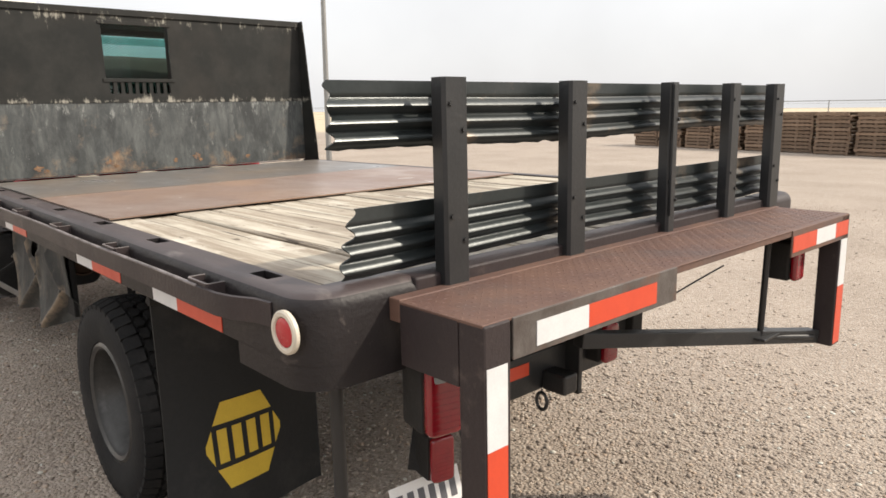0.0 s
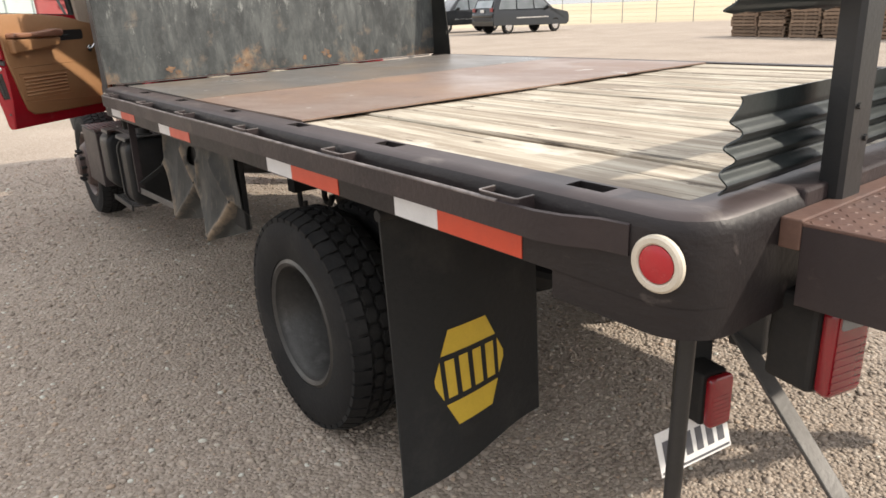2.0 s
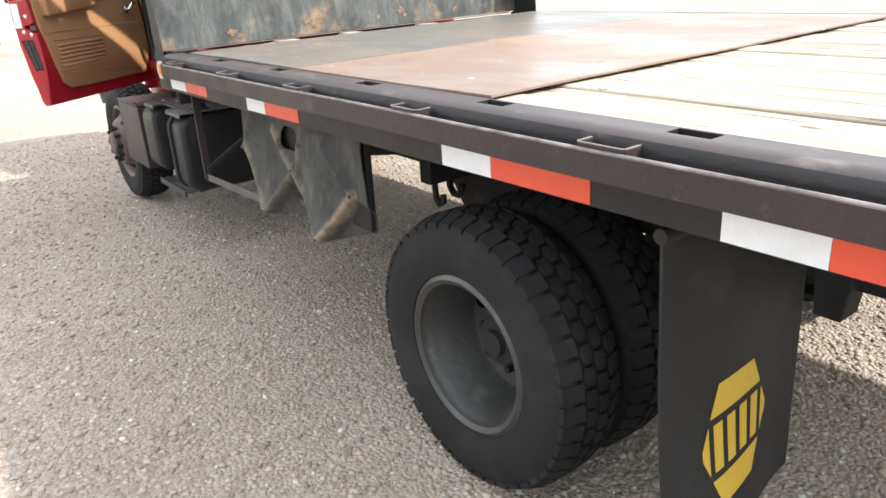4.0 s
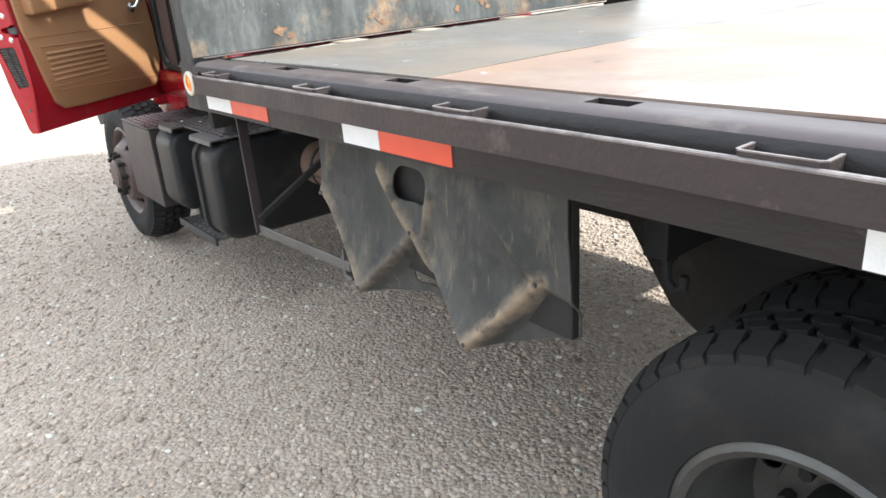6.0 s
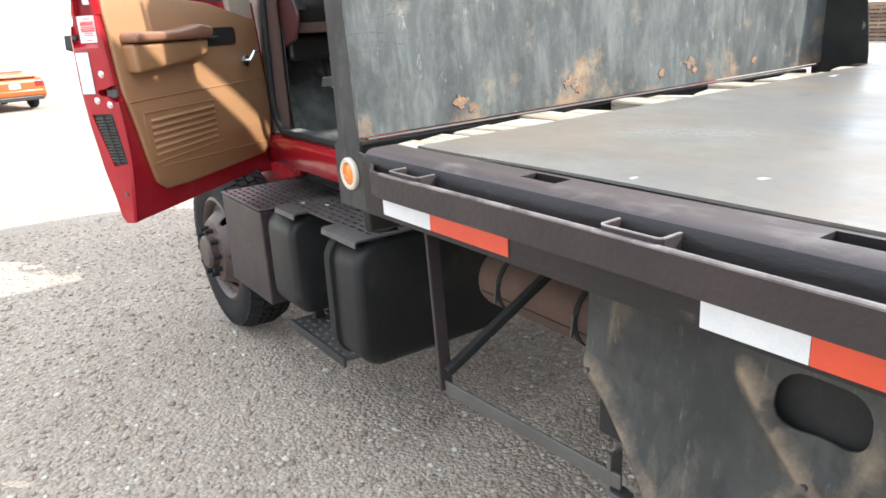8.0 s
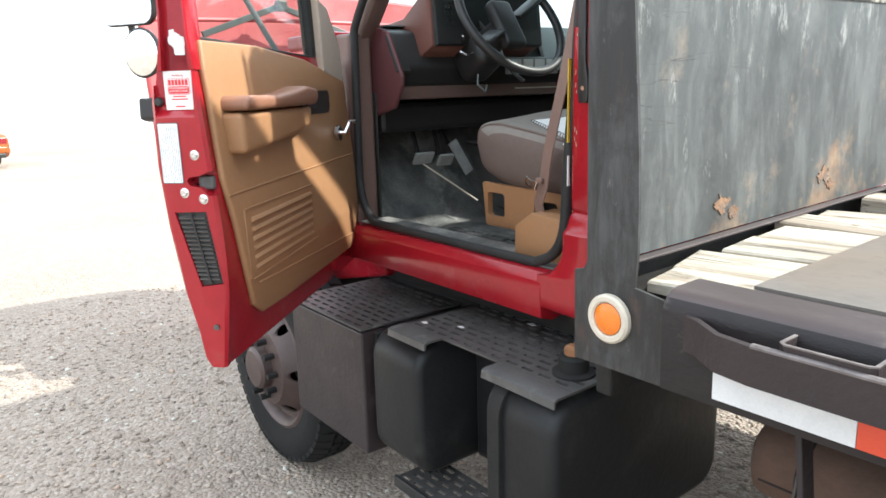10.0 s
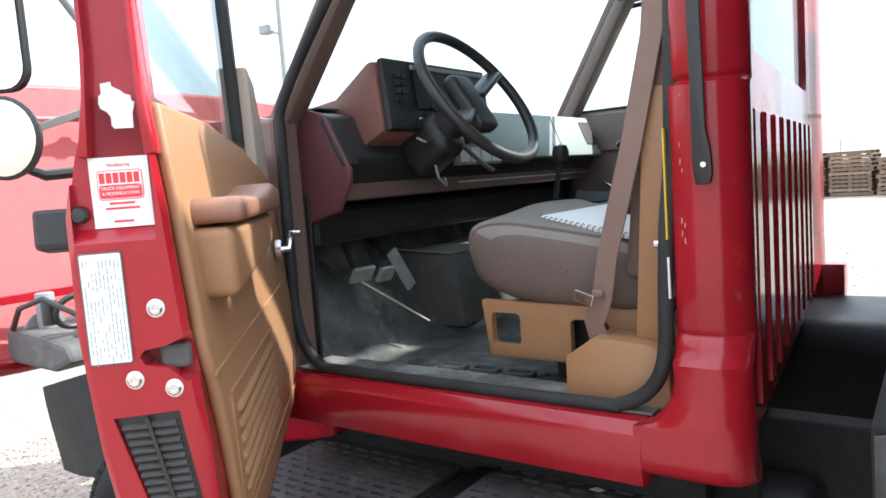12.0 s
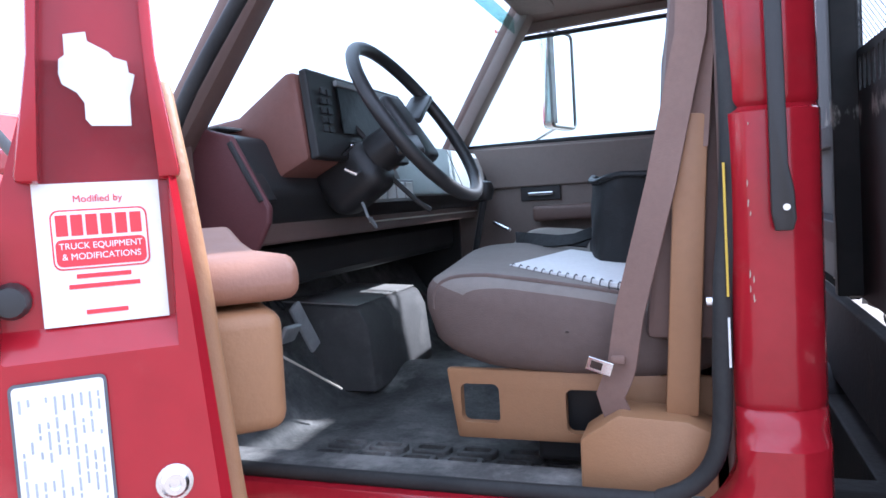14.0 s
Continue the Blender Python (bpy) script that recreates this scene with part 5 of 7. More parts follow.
tank = part("fuel_tank", softbox(-4.672, -4.440, 0.128, 0.80, 0.365, 0.795, 0.085), TANK, truck, "black ribbed fuel tank with a step recess", True)
part("front_lobe", softbox(-5.160, -4.930, 0.125, 0.74, 0.400, 0.785, 0.075), TANK, tank, "", True)
part("recess_back", box(-4.945, -4.66, 0.335, 0.74, 0.40, 0.775, 0.02), TANK, tank)
part("strap", prism([(y, z) for y, z in rounded(0.116, 0.746, 0.361, 0.801, 0.09, 7)], "x", -4.640, -4.600, 0.002), CHASSIS, tank)
cap = part("filler_cap", lathe([(0.050, 0.0), (0.050, 0.006), (0.036, 0.010), (0.036, 0.040), (0.030, 0.046), (0, 0.047)], Matrix.Translation((-4.515, 0.275, 0.812)), 24), CHASSIS, tank, "black filler neck with a rusty knob", True)
part("knob", lathe([(0.022, 0.0), (0.022, 0.016), (0.014, 0.022), (0, 0.023)], Matrix.Translation((-4.515, 0.275, 0.859)), 8), RUST, cap)


def perforated(x0, x1, y0, y1, z):
    """A tread sheet with rows of long slots."""
    bm = box(x0, x1, y0, y1, z, z + 0.006, 0)
    c = None
    n1, n2 = int((x1 - x0) / 0.054), int((y1 - y0) / 0.030)
    for i in range(n1):
        for j in range(n2):
            x, y = x0 + 0.027 + i * 0.054 + (0.020 if j % 2 else 0), y0 + 0.018 + j * 0.030
            if x + 0.022 < x1 and y + 0.010 < y1:
                c = box(x - 0.018, x + 0.018, y - 0.0058, y + 0.0058, z - 0.1, z + 0.1, 0, bm=c)
    return cut(bm, c)


tread_plate = part("tread_step", perforated(-5.060, -4.445, 0.195, 0.470, 0.806), TREADSTEEL, truck, "grey perforated tread step over the tank")
for x0_, x1_ in ((-5.075, -4.905), (-4.680, -4.445)):
    part("step_lip", prism([(0.1945, 0.8115), (0.146, 0.8115), (0.137, 0.807), (0.134, 0.789), (0.139, 0.789), (0.142, 0.803), (0.149, 0.8055), (0.1945, 0.8055)], "x", x0_, x1_), TREADSTEEL, tread_plate, "", True)
for x, y, s in ((-5.035, 0.236, 1.0), (-4.935, 0.287, 0.9), (-4.818, 0.446, 1.2)):
    part("paint_spot", prism([(x - 0.012 * s, y - 0.005 * s), (x + 0.008 * s, y - 0.007 * s), (x + 0.013 * s, y + 0.002 * s), (x - 0.004 * s, y + 0.008 * s)], "z", 0.8118, 0.8130), PAPER, truck)
battery = part("battery_box", box(-5.640, -5.190, 0.118, 0.62, 0.375, 0.765, 0.006), RAIL, truck, "brown steel battery box with perforated top step")
part("tread_step", perforated(-5.640, -5.190, 0.116, 0.500, 0.772), TREADSTEEL, battery)
part("bracket", box(-5.188, -5.174, 0.16, 0.60, 0.42, 0.76, 0.003), CHASSIS, battery)
# Black sheet added to shut off bright ground showing under the cab.
part("inner_skirt", box(-6.05, -4.52, 0.50, 0.53, 0.60, 0.885, 0.006), CHASSIS, truck)
part("cab_mount", box(-5.40, -4.60, 0.44, 0.50, 0.82, 0.895, 0.006), CHASSIS, truck)
part("foot_step", perforated(-5.10, -4.635, 0.160, 0.320, 0.322), TREADSTEEL, truck, "black slotted low step")
part("step_edge", box(-5.10, -4.635, 0.148, 0.160, 0.300, 0.336, 0.003), BLACK, truck)
for x in (-5.06, -4.66):
    part("step_arm", box(x - 0.012, x + 0.012, 0.24, 0.28, 0.31, 0.46, 0.003), BLACK, truck)

# ---- tail lamps, plate, hitch ----
def tail_lamp(x, y, z, yaw, label, size=1.0, reverse=False):
    root = Matrix.Translation((x, y, z)) @ pose(0, 0, 0, 0, 0, yaw) @ Matrix.Scale(size, 4)
    b = part("tail_lamp", box(-0.115, -0.002, -0.056, 0.056, -0.10, 0.10, 0.012), CHASSIS, truck, label)
    b.matrix_basis = root
    lens_bm = prism(rounded(-0.053, 0.053, -0.098, 0.098, 0.022, 5), "x", 0.0, 0.034, 0.012, seg=3)
    lens_ = part("lens", lens_bm, LAMPRED, b, "ribbed red lens", True)
    for k in range(7):
        part("lens_rib", box(0.0335, 0.0355, -0.042, 0.042, -0.080 + k * 0.017, -0.076 + k * 0.017, 0.0005), LAMPRED, lens_)
    if reverse:
        part("reverse_lens", prism(rounded(-0.036, 0.036, 0.052, 0.084, 0.008, 3), "x", 0.030, 0.0362, 0.001), GREYPLASTIC, b)
    part("screw", cyl((0.026, 0.0, -0.086), (0.030, 0.0, -0.086), 0.005, seg=8), CHROME, b)


tail_lamp(-0.215, 0.292, 0.922, -12, "red rectangular tail lamp", 0.88, reverse=True)
tail_lamp(-0.665, 0.69, 0.462, -10, "red rectangular tail lamp low on the hitch", 0.80)
tail_lamp(-0.09, 1.925, 1.015, 0, "red rectangular tail lamp at the far bumper end", 0.7)
tail_lamp(-0.50, 1.36, 0.74, 0, "red rectangular tail lamp beside the hitch", 0.75)
plate_bm = box(-0.002, 0.0, -0.152, 0.152, -0.076, 0.076, 0.0005)
plate = part("number_plate", plate_bm, PAPER, truck, "white number plate with dark characters")
plate.matrix_basis = Matrix.Translation((-0.70, 0.665, 0.318)) @ pose(0, 0, 0, 5, -14, -12) @ Matrix.Scale(0.86, 4)
for k in range(6):
    y = -0.115 + k * 0.046
    part("character_bar", box(0.0003, 0.0012, y - 0.014, y + 0.014, -0.040, 0.040, 0), INK, plate)
part("frame_line", box(0.0003, 0.0010, -0.146, 0.146, -0.068, -0.060, 0), INK, plate)
part("plate_bracket", bar((-0.72, 0.66, 0.40), (-0.80, 0.78, 0.66), 0.10, 0.008), CHASSIS, truck)
part("support_pole", cyl((-0.40, 0.13, 1.0), (-0.44, 0.17, 0.06), 0.017), BLACK, truck, "black thin support pole below the corner", True)
part("hitch_beam", box(-0.66, -0.56, 0.72, 1.50, 0.62, 0.76, 0.006), BLACK, truck, "black hitch beam with reflective tape")
part("white_strip", box(-0.559, -0.5575, 0.74, 0.86, 0.665, 0.715, 0), WHITE_TAPE, truck)
part("red_strip", box(-0.559, -0.5575, 0.90, 1.00, 0.69, 0.735, 0), RED_TAPE, truck)
part("receiver", box(-0.56, -0.46, 1.07, 1.14, 0.62, 0.69, 0.008), BLACK, truck)
part("pintle_plate", box(-0.70, -0.53, 0.84, 0.86, 0.58, 0.90, 0.004), BLACK, truck)
part("pintle_plate", box(-0.70, -0.50, 1.20, 1.22, 0.58, 0.90, 0.004), BLACK, truck)
part("safety_ring", tube([(-0.50 + 0.022 * math.cos(a), 1.0, 0.615 + 0.030 * math.sin(a)) for a in np.linspace(0, 6.283, 17)[:-1]], 0.006, 8, closed=True), BLACK, truck, "", True)
part("wire", tube([(-0.30, 0.95, 1.08), (-0.24, 1.10, 1.00), (-0.20, 1.26, 0.985), (-0.18, 1.40, 1.02), (-0.16, 1.52, 1.05)], 0.003, 6), DARKPLASTIC, truck, "", True)


# ---- cab ----
seen_before = set(truck.children)
CL, CRR, CBACK = 0.315, 2.125, -4.455     # outer left side, outer right side, rear wall


def side_y(z):
    """The outer side's bow, with two shallow steps."""
    y = CL + 0.016 * (1 if z > 1.18 else (z - 1.14) / 0.04 if z > 1.14 else 0)
    y += 0.05 * max(0, z - 1.60) ** 1.2 + (0.012 if z > 1.585 else 0)
    if z < 1.14:
        y -= 0.0125
    if z < 0.945:
        y += 0.028 * ((0.945 - z) / 0.022) ** 2
    for groove in (1.177, 1.594):
        y += 0.0065 * max(0, 1 - abs(z - groove) / 0.008)
    return y


def raked(b):
    """The rear of the cab runs slightly forward towards the far side."""
    for v in b.verts:
        v.co.x -= 0.10 * (v.co.y - 0.45) / 1.5 if v.co.y > 0.45 else 0.0
    return b


def pillar(flip):
    """The panel behind the door opening, turning the corner into the rear wall."""
    zs = [0.923, 0.927, 0.935, 0.945, 0.965, 1.0, 1.018, 1.024, 1.032, 1.045, 1.06, 1.08, 1.10, 1.13, 1.14, 1.155, 1.166, 1.173, 1.177, 1.181, 1.188, 1.30, 1.45, 1.575, 1.585, 1.590, 1.594, 1.598, 1.605, 1.75, 1.95, 2.10, 2.20]
    b = bmesh.new()
    rows = []
    for z in zs:
        y = side_y(z)
        f = 0.045 * max(0, (1.10 - max(z, 1.02)) / 0.08) ** 2.2
        if z < 1.02:
            xs = [(-4.640, y), (-4.637, y), (-4.627, y), (-4.60, y), (-4.51, y - 0.001)]
        else:
            xs = [(-4.577 - f, y + 0.085), (-4.574 - f, y + 0.020), (-4.564 - f, y + 0.006), (-4.552 - f * 0.8, y), (-4.50, y - 0.001)]
        xs += [(CBACK - 0.055 + 0.055 * math.sin(radians(a)), y + 0.055 - 0.055 * math.cos(radians(a))) for a in (20, 40, 60, 80, 90)]
        xs += [(CBACK - 0.003, y + 0.085), (CBACK - 0.014, y + 0.130), (CBACK - 0.026, y + 0.160), (CBACK - 0.033, y + 0.205)]
        rows.append([b.verts.new((x, (CL + CRR - yy) if flip else yy, z)) for x, yy in xs])
    for a, c in zip(rows, rows[1:]):
        for i in range(len(a) - 1):
            b.faces.new((a[i], a[i + 1], c[i + 1], c[i]))
    bmesh.ops.recalc_face_normals(b, faces=b.faces)
    bmesh.ops.solidify(b, geom=b.faces[:], thickness=0.004)
    return b


part("rear_pillar", pillar(False), RED, truck, "dusty red rear cab corner panel", True)
part("rear_pillar", raked(pillar(True)), RED, truck, "", True)
wall = box(CBACK - 0.060, CBACK - 0.031, 0.50, 1.94, 0.95, 2.20, 0.0)
wall = cut(wall, prism(rounded(0.62, 1.82, 1.66, 2.195, 0.05), "x", CBACK - 0.3, CBACK + 0.2))
rear_wall = part("rear_wall", raked(wall), RED, truck)
part("rear_glass", raked(box(CBACK - 0.048, CBACK - 0.042, 0.61, 1.83, 1.64, 2.198, 0)), GLASSGREEN, rear_wall, "green-tinted rear window").visible_shadow = False
for i in range(9):
    part("rib", raked(box(CBACK - 0.031, CBACK - 0.019, 0.545 + i * 0.152, 0.61 + i * 0.152, 1.00, 1.55, 0.004)), RED, rear_wall)
part("rocker", prism([(0.300, 0.960), (0.302, 1.000), (0.320, 1.020), (0.405, 1.024), (0.405, 0.905), (0.345, 0.895), (0.306, 0.908)], "x", -5.56, -4.628, 0.002), RED, truck, "red rocker panel under the door opening", True)
part("rocker", prism([(2.14, 0.985), (2.138, 1.030), (2.12, 1.052), (2.035, 1.056), (2.035, 0.94), (2.095, 0.928), (2.128, 0.945)], "x", -5.56, -4.50, 0.004), RED, truck, "", True)
part("sill_plate", box(-5.50, -4.62, 0.345, 0.46, 1.0225, 1.0280, 0.002), MAT, truck, "dusty dark sill scuff plate")
part("floor_pan", raked(box(-5.70, -4.53, 0.41, 2.03, 0.920, 0.950, 0.003)), CHASSIS, truck)


def mat_at(u, v):
    x, y = -5.78 + 1.13 * u, 0.43 + 1.58 * v
    z = 0.962 + 0.36 * max(0, (-5.50 - x) / 0.28) ** 1.3 + 0.010 * noise.noise((x * 5, y * 5, 3)) + 0.06 * math.exp(-((y - 1.22) / 0.16) ** 2) * (1 if x < -5.0 else 0.5)
    if v < 0.06:
        z += 0.055 * (1 - v / 0.06)
    return (x, y, z)


fl = part("floor_mat", grid(46, 46, mat_at, thick=0.006), MAT, truck, "dusty black moulded rubber floor mat", True)
for i in range(7):
    for j in range(2):
        x0_, y0_ = -5.40 + i * 0.098 + j * 0.012, 0.565 + j * 0.062
        loop = prism(rounded(x0_, x0_ + 0.082, y0_, y0_ + 0.046, 0.012, 3), "z", 0.958, 0.979, 0.003)
        part("mat_ridge", cut(loop, prism(rounded(x0_ + 0.012, x0_ + 0.070, y0_ + 0.012, y0_ + 0.034, 0.006, 3), "z", 0.94, 1.0)), MAT, fl)
part("lower_cowl", prism([(-5.98, 0.70), (-5.48, 0.82), (-5.46, 1.0), (-5.98, 1.0)], "y", 0.425, 0.470, 0.01), RED, truck, "red lower cowl behind the front wheel")
part("cowl_corner", prism([(-5.72, 0.99), (-5.54, 0.99), (-5.54, 0.93), (-5.58, 0.88), (-5.70, 0.86), (-5.74, 0.90)], "y", 0.385, 0.44, 0.012), RED, truck, "red lower front cab corner", True)
part("firewall", box(-5.86, -5.80, 0.36, 2.08, 0.80, 1.66, 0.01), RED, truck)
part("cowl", box(-5.92, -5.60, 0.33, 2.11, 1.60, 1.652, 0.012), RED, truck)

# roof, front pillars, windscreen, seals
def roof_at(u, v):
    x = -5.20 + 0.745 * u - 0.10 * u * v
    y = 0.40 + 1.64 * v
    return (x, y, 2.265 - 0.08 * abs(2 * v - 1) ** 3.2 - 0.03 * (1 - u) ** 2)


part("roof", grid(14, 20, roof_at, thick=0.012), RED, truck, "red cab roof", True)
part("headliner", grid(10, 12, lambda u, v: (-5.18 + 0.70 * u - 0.10 * u * v, 0.43 + 1.58 * v, 2.205 - 0.05 * abs(2 * v - 1) ** 3), thick=0.006), BROWN, truck, "brown headliner", True)
for s in (0, 1):
    def q(y):
        return CL + CRR - y if s else y
    part("front_pillar", bar((-5.608, q(0.418), 1.60), (-5.205, q(0.486), 2.225), 0.030, 0.034, 0.010), BROWN, truck, "", True)
    part("pillar_trim", bar((-5.562, q(0.412), 1.60), (-5.160, q(0.490), 2.205), 0.070, 0.056, 0.014), GREYBROWN if s else BROWN, truck, "brown inner pillar trim", True)
    part("hinge_pillar", box(-5.640, -5.510, min(q(0.345), q(0.43)), max(q(0.345), q(0.43)), 0.945, 1.64, 0.012), BROWN, truck)
    part("kick_panel", box(-5.80, -5.505, min(q(0.432), q(0.440)), max(q(0.432), q(0.440)), 0.99, 1.45, 0.004), DARKPLASTIC, truck)
part("windscreen_header", box(-5.21, -5.06, 0.44, 2.00, 2.160, 2.225, 0.02), BROWN, truck)
ws = bmesh.new()
ws.faces.new([ws.verts.new(p) for p in ((-5.62, 0.42, 1.63), (-5.62, 2.02, 1.63), (-5.175, 1.95, 2.19), (-5.175, 0.49, 2.19))])
bmesh.ops.solidify(ws, geom=ws.faces[:], thickness=0.005)
wso = part("windscreen", ws, GLASS, truck, "clear windscreen")
wso.visible_shadow = False
part("sun_shade_band", bar((-5.222, 0.52, 2.125), (-5.222, 1.92, 2.125), 0.004, 0.055, 0.0), GLASSGREEN, truck)
seal_path = [(-5.165, 0.415, 2.12), (-5.33, 0.385, 1.90), (-5.485, 0.362, 1.68), (-5.500, 0.358, 1.58), (-5.500, 0.352, 1.25), (-5.498, 0.350, 1.17), (-5.478, 0.350, 1.090), (-5.43, 0.350, 1.040), (-5.34, 0.350, 1.030), (-4.75, 0.350, 1.030), (-4.68, 0.350, 1.036), (-4.625, 0.350, 1.068), (-4.596, 0.350, 1.130), (-4.590, 0.352, 1.25), (-4.585, 0.355, 1.36), (-4.575, 0.358, 1.46), (-4.570, 0.362, 1.60), (-4.572, 0.385, 1.80), (-4.580, 0.405, 2.05), (-4.62, 0.42, 2.16), (-4.80, 0.425, 2.185), (-5.10, 0.42, 2.17)]
part("door_seal", tube(smooth_loop(seal_path, 4), 0.0135, 10, closed=True), SEAL, truck, "black rubber door opening seal", True)
part("inner_pillar", box(-4.585, -4.50, 0.385, 0.445, 1.0, 2.15, 0.012), BROWN, truck)

# strap, stickers and striker on the rear corner panel
strap = part("grab_strap", prism([(-4.522, 1.425), (-4.500, 1.425), (-4.496, 1.44), (-4.498, 1.480), (-4.504, 1.51), (-4.512, 2.16), (-4.532, 2.16), (-4.526, 1.60), (-4.526, 1.45)], "y", CL - 0.010, CL - 0.001, 0.003), DARKPLASTIC, truck, "black vinyl strap hanging on the cab corner", True)
part("screw", cyl((-4.508, CL - 0.010, 1.456), (-4.508, CL - 0.014, 1.456), 0.0045, seg=12), CHROME, strap)
part("yellow_label", box(-4.5815, -4.5785, 0.338, 0.368, 1.335, 1.52, 0), YELLOW, truck)
part("white_label", box(-4.5815, -4.5785, 0.340, 0.372, 1.235, 1.305, 0), PAPER, truck, "torn white label on the door pillar")
chip_rng = random.Random(21)
for k in range(10):
    z = 1.20 + 0.40 * chip_rng.random() ** 0.6
    if abs(z - 1.19) < 0.02 or z > 1.58:
        continue
    y, x, h, w_ = side_y(z), -4.549 + chip_rng.uniform(-0.003, 0.003), chip_rng.uniform(0.002, 0.006), chip_rng.uniform(0.0005, 0.0011)
    part("paint_chip", prism([(x - w_, z - h), (x + w_ * 0.4, z - h * 0.7), (x + w_, z + h * 0.2), (x - w_ * 0.1, z + h), (x - w_ * 0.8, z + h * 0.4)], "y", y - 0.0010, y + 0.001), BEIGE, truck)
part("striker", cyl((-4.580, 0.362, 1.325), (-4.608, 0.362, 1.325), 0.008, seg=10), CHROME, truck, "", True)

# ---- seat ----
def cushion_at(u, v):
    """Around the section in u, along the bench in v."""
    a = 2 * math.pi * u
    c, s = math.cos(a), math.sin(a)
    ex = 0.60
    px = math.copysign(abs(c) ** ex, c)
    pz = math.copysign(abs(s) ** ex, s)
    e0 = max(0, 1 - min(v, 1 - v) / 0.045)
    end = max(0.004, (1 - e0 ** 3.2)) ** 0.42 if e0 < 1 else 0.004
    dip = 0.010 - 0.045 * math.exp(-((v - 0.50) / 0.05) ** 2) - 0.012 * math.cos(2 * math.pi * v * 2)
    return (-4.828 + 0.262 * px * end + (0.055 * max(0.0, -pz) * max(0.0, -px) * end), 0.475 + 1.50 * v, 1.258 + 0.084 * pz * end + 0.042 * end * (-px) * (1 if pz > 0 else 0.2) + (dip * end if pz > 0 else 0) + 0.004 * noise.noise((px * 3, v * 9, pz)))


seat_bm = grid(44, 70, lambda u, w: cushion_at(u, 0.5 - 0.5 * math.cos(math.pi * w)))
seat = part("bench_seat", raked(seat_bm), SEATCLOTH, truck, "brown cloth bench seat, paler on top with window light painted in", True)
# Top faces are paler: part cloth, part windscreen light put into the colour.
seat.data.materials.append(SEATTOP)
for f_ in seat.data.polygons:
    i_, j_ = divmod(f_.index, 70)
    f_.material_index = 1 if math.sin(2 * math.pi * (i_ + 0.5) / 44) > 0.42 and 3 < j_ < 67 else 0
part("piping", tube([cushion_at(0.5 - 0.37 * k / 14 if k < 15 else 0.13, 0.0 + 0.020) for k in range(15)], 0.004, 6), SEATCLOTH, seat, "", True)
part("backrest", raked(moved(box(-0.050, 0.050, 0.48, 1.97, 0, 0.62, 0.040, 4), Matrix.Translation((-4.605, 0, 1.345)) @ pose(0, 0, 0, 0, 4, 0))), SEATCLOTH, seat, "", True)
end = prism([(-4.70, 1.25), (-4.58, 1.25), (-4.555, 1.60), (-4.55, 1.93), (-4.575, 1.955), (-4.63, 1.93), (-4.665, 1.60)], "y", 0.452, 0.482, 0.014)
part("backrest_end", end, BROWN, seat, "", True)
base = prism([(-5.040, 1.056), (-4.60, 1.056), (-4.60, 1.180), (-5.056, 1.186)], "y", 0.500, 0.520, 0.006)
base = cut(base, prism(rounded(-5.030, -4.958, 1.086, 1.158, 0.012), "y", 0.4, 0.6))
base = cut(base, prism(rounded(-4.840, -4.755, 1.074, 1.152, 0.012), "y", 0.4, 0.6))
part("seat_base", base, TAN, seat, "tan plastic seat base with two openings", True)
part("base_core", raked(box(-4.90, -4.60, 0.560, 1.95, 1.00, 1.20, 0.01)), DARKPLASTIC, seat)
cover = prism([(-4.802, 0.955), (-4.612, 0.955), (-4.600, 1.03), (-4.600, 1.122), (-4.640, 1.140), (-4.740, 1.146), (-4.800, 1.104)], "y", 0.385, 0.475, 0.005)
belt = part("belt_cover", cover, TAN, truck, "tan plastic seat belt retractor cover", True)
for x in (-4.75, -4.66):
    part("screw", cyl((x, 0.386, 0.975), (x, 0.383, 0.975), 0.005, seg=8), BROWN, belt)


def strap_bm(points, w, th=0.003, twist=None):
    b = bmesh.new()
    rings = []
    for i, p in enumerate(points):
        p = Vector(p)
        d = (Vector(points[min(i + 1, len(points) - 1)]) - Vector(points[max(i - 1, 0)])).normalized()
        s = Vector((0.86, -0.30, 0.25)) if not twist else Vector(twist[i])
        s = (s - d * s.dot(d)).normalized() * w / 2
        n_ = d.cross(s).normalized() * th / 2
        rings.append([b.verts.new(p + k) for k in (s + n_, -s + n_, -s - n_, s - n_)])
    for a, c in zip(rings, rings[1:]):
        for i in range(4):
            b.faces.new((a[i], a[(i + 1) % 4], c[(i + 1) % 4], c[i]))
    b.faces.new(rings[0][::-1])
    b.faces.new(rings[-1])
    return b


part("belt_web", strap_bm([(-4.745, 0.425, 1.135), (-4.755, 0.428, 1.165), (-4.742, 0.425, 1.195), (-4.735, 0.425, 1.215), (-4.72, 0.425, 1.30), (-4.665, 0.425, 1.50), (-4.615, 0.43, 1.72), (-4.60, 0.44, 1.95)], 0.048), BELT, belt, "brown seat belt", True)
part("belt_sleeve", bar((-4.648, 0.428, 1.138), (-4.618, 0.435, 1.60), 0.012, 0.048, 0.004), TAN, belt, "stiff tan belt sleeve", True)
part("belt_web", strap_bm([(-4.618, 0.435, 1.55), (-4.605, 0.437, 1.70), (-4.590, 0.44, 1.95)], 0.046), BELT, belt, "", True)
part("belt_buckle", box(-4.750, -4.728, 0.409, 0.420, 1.219, 1.233, 0.004), BELT, belt, "", True)
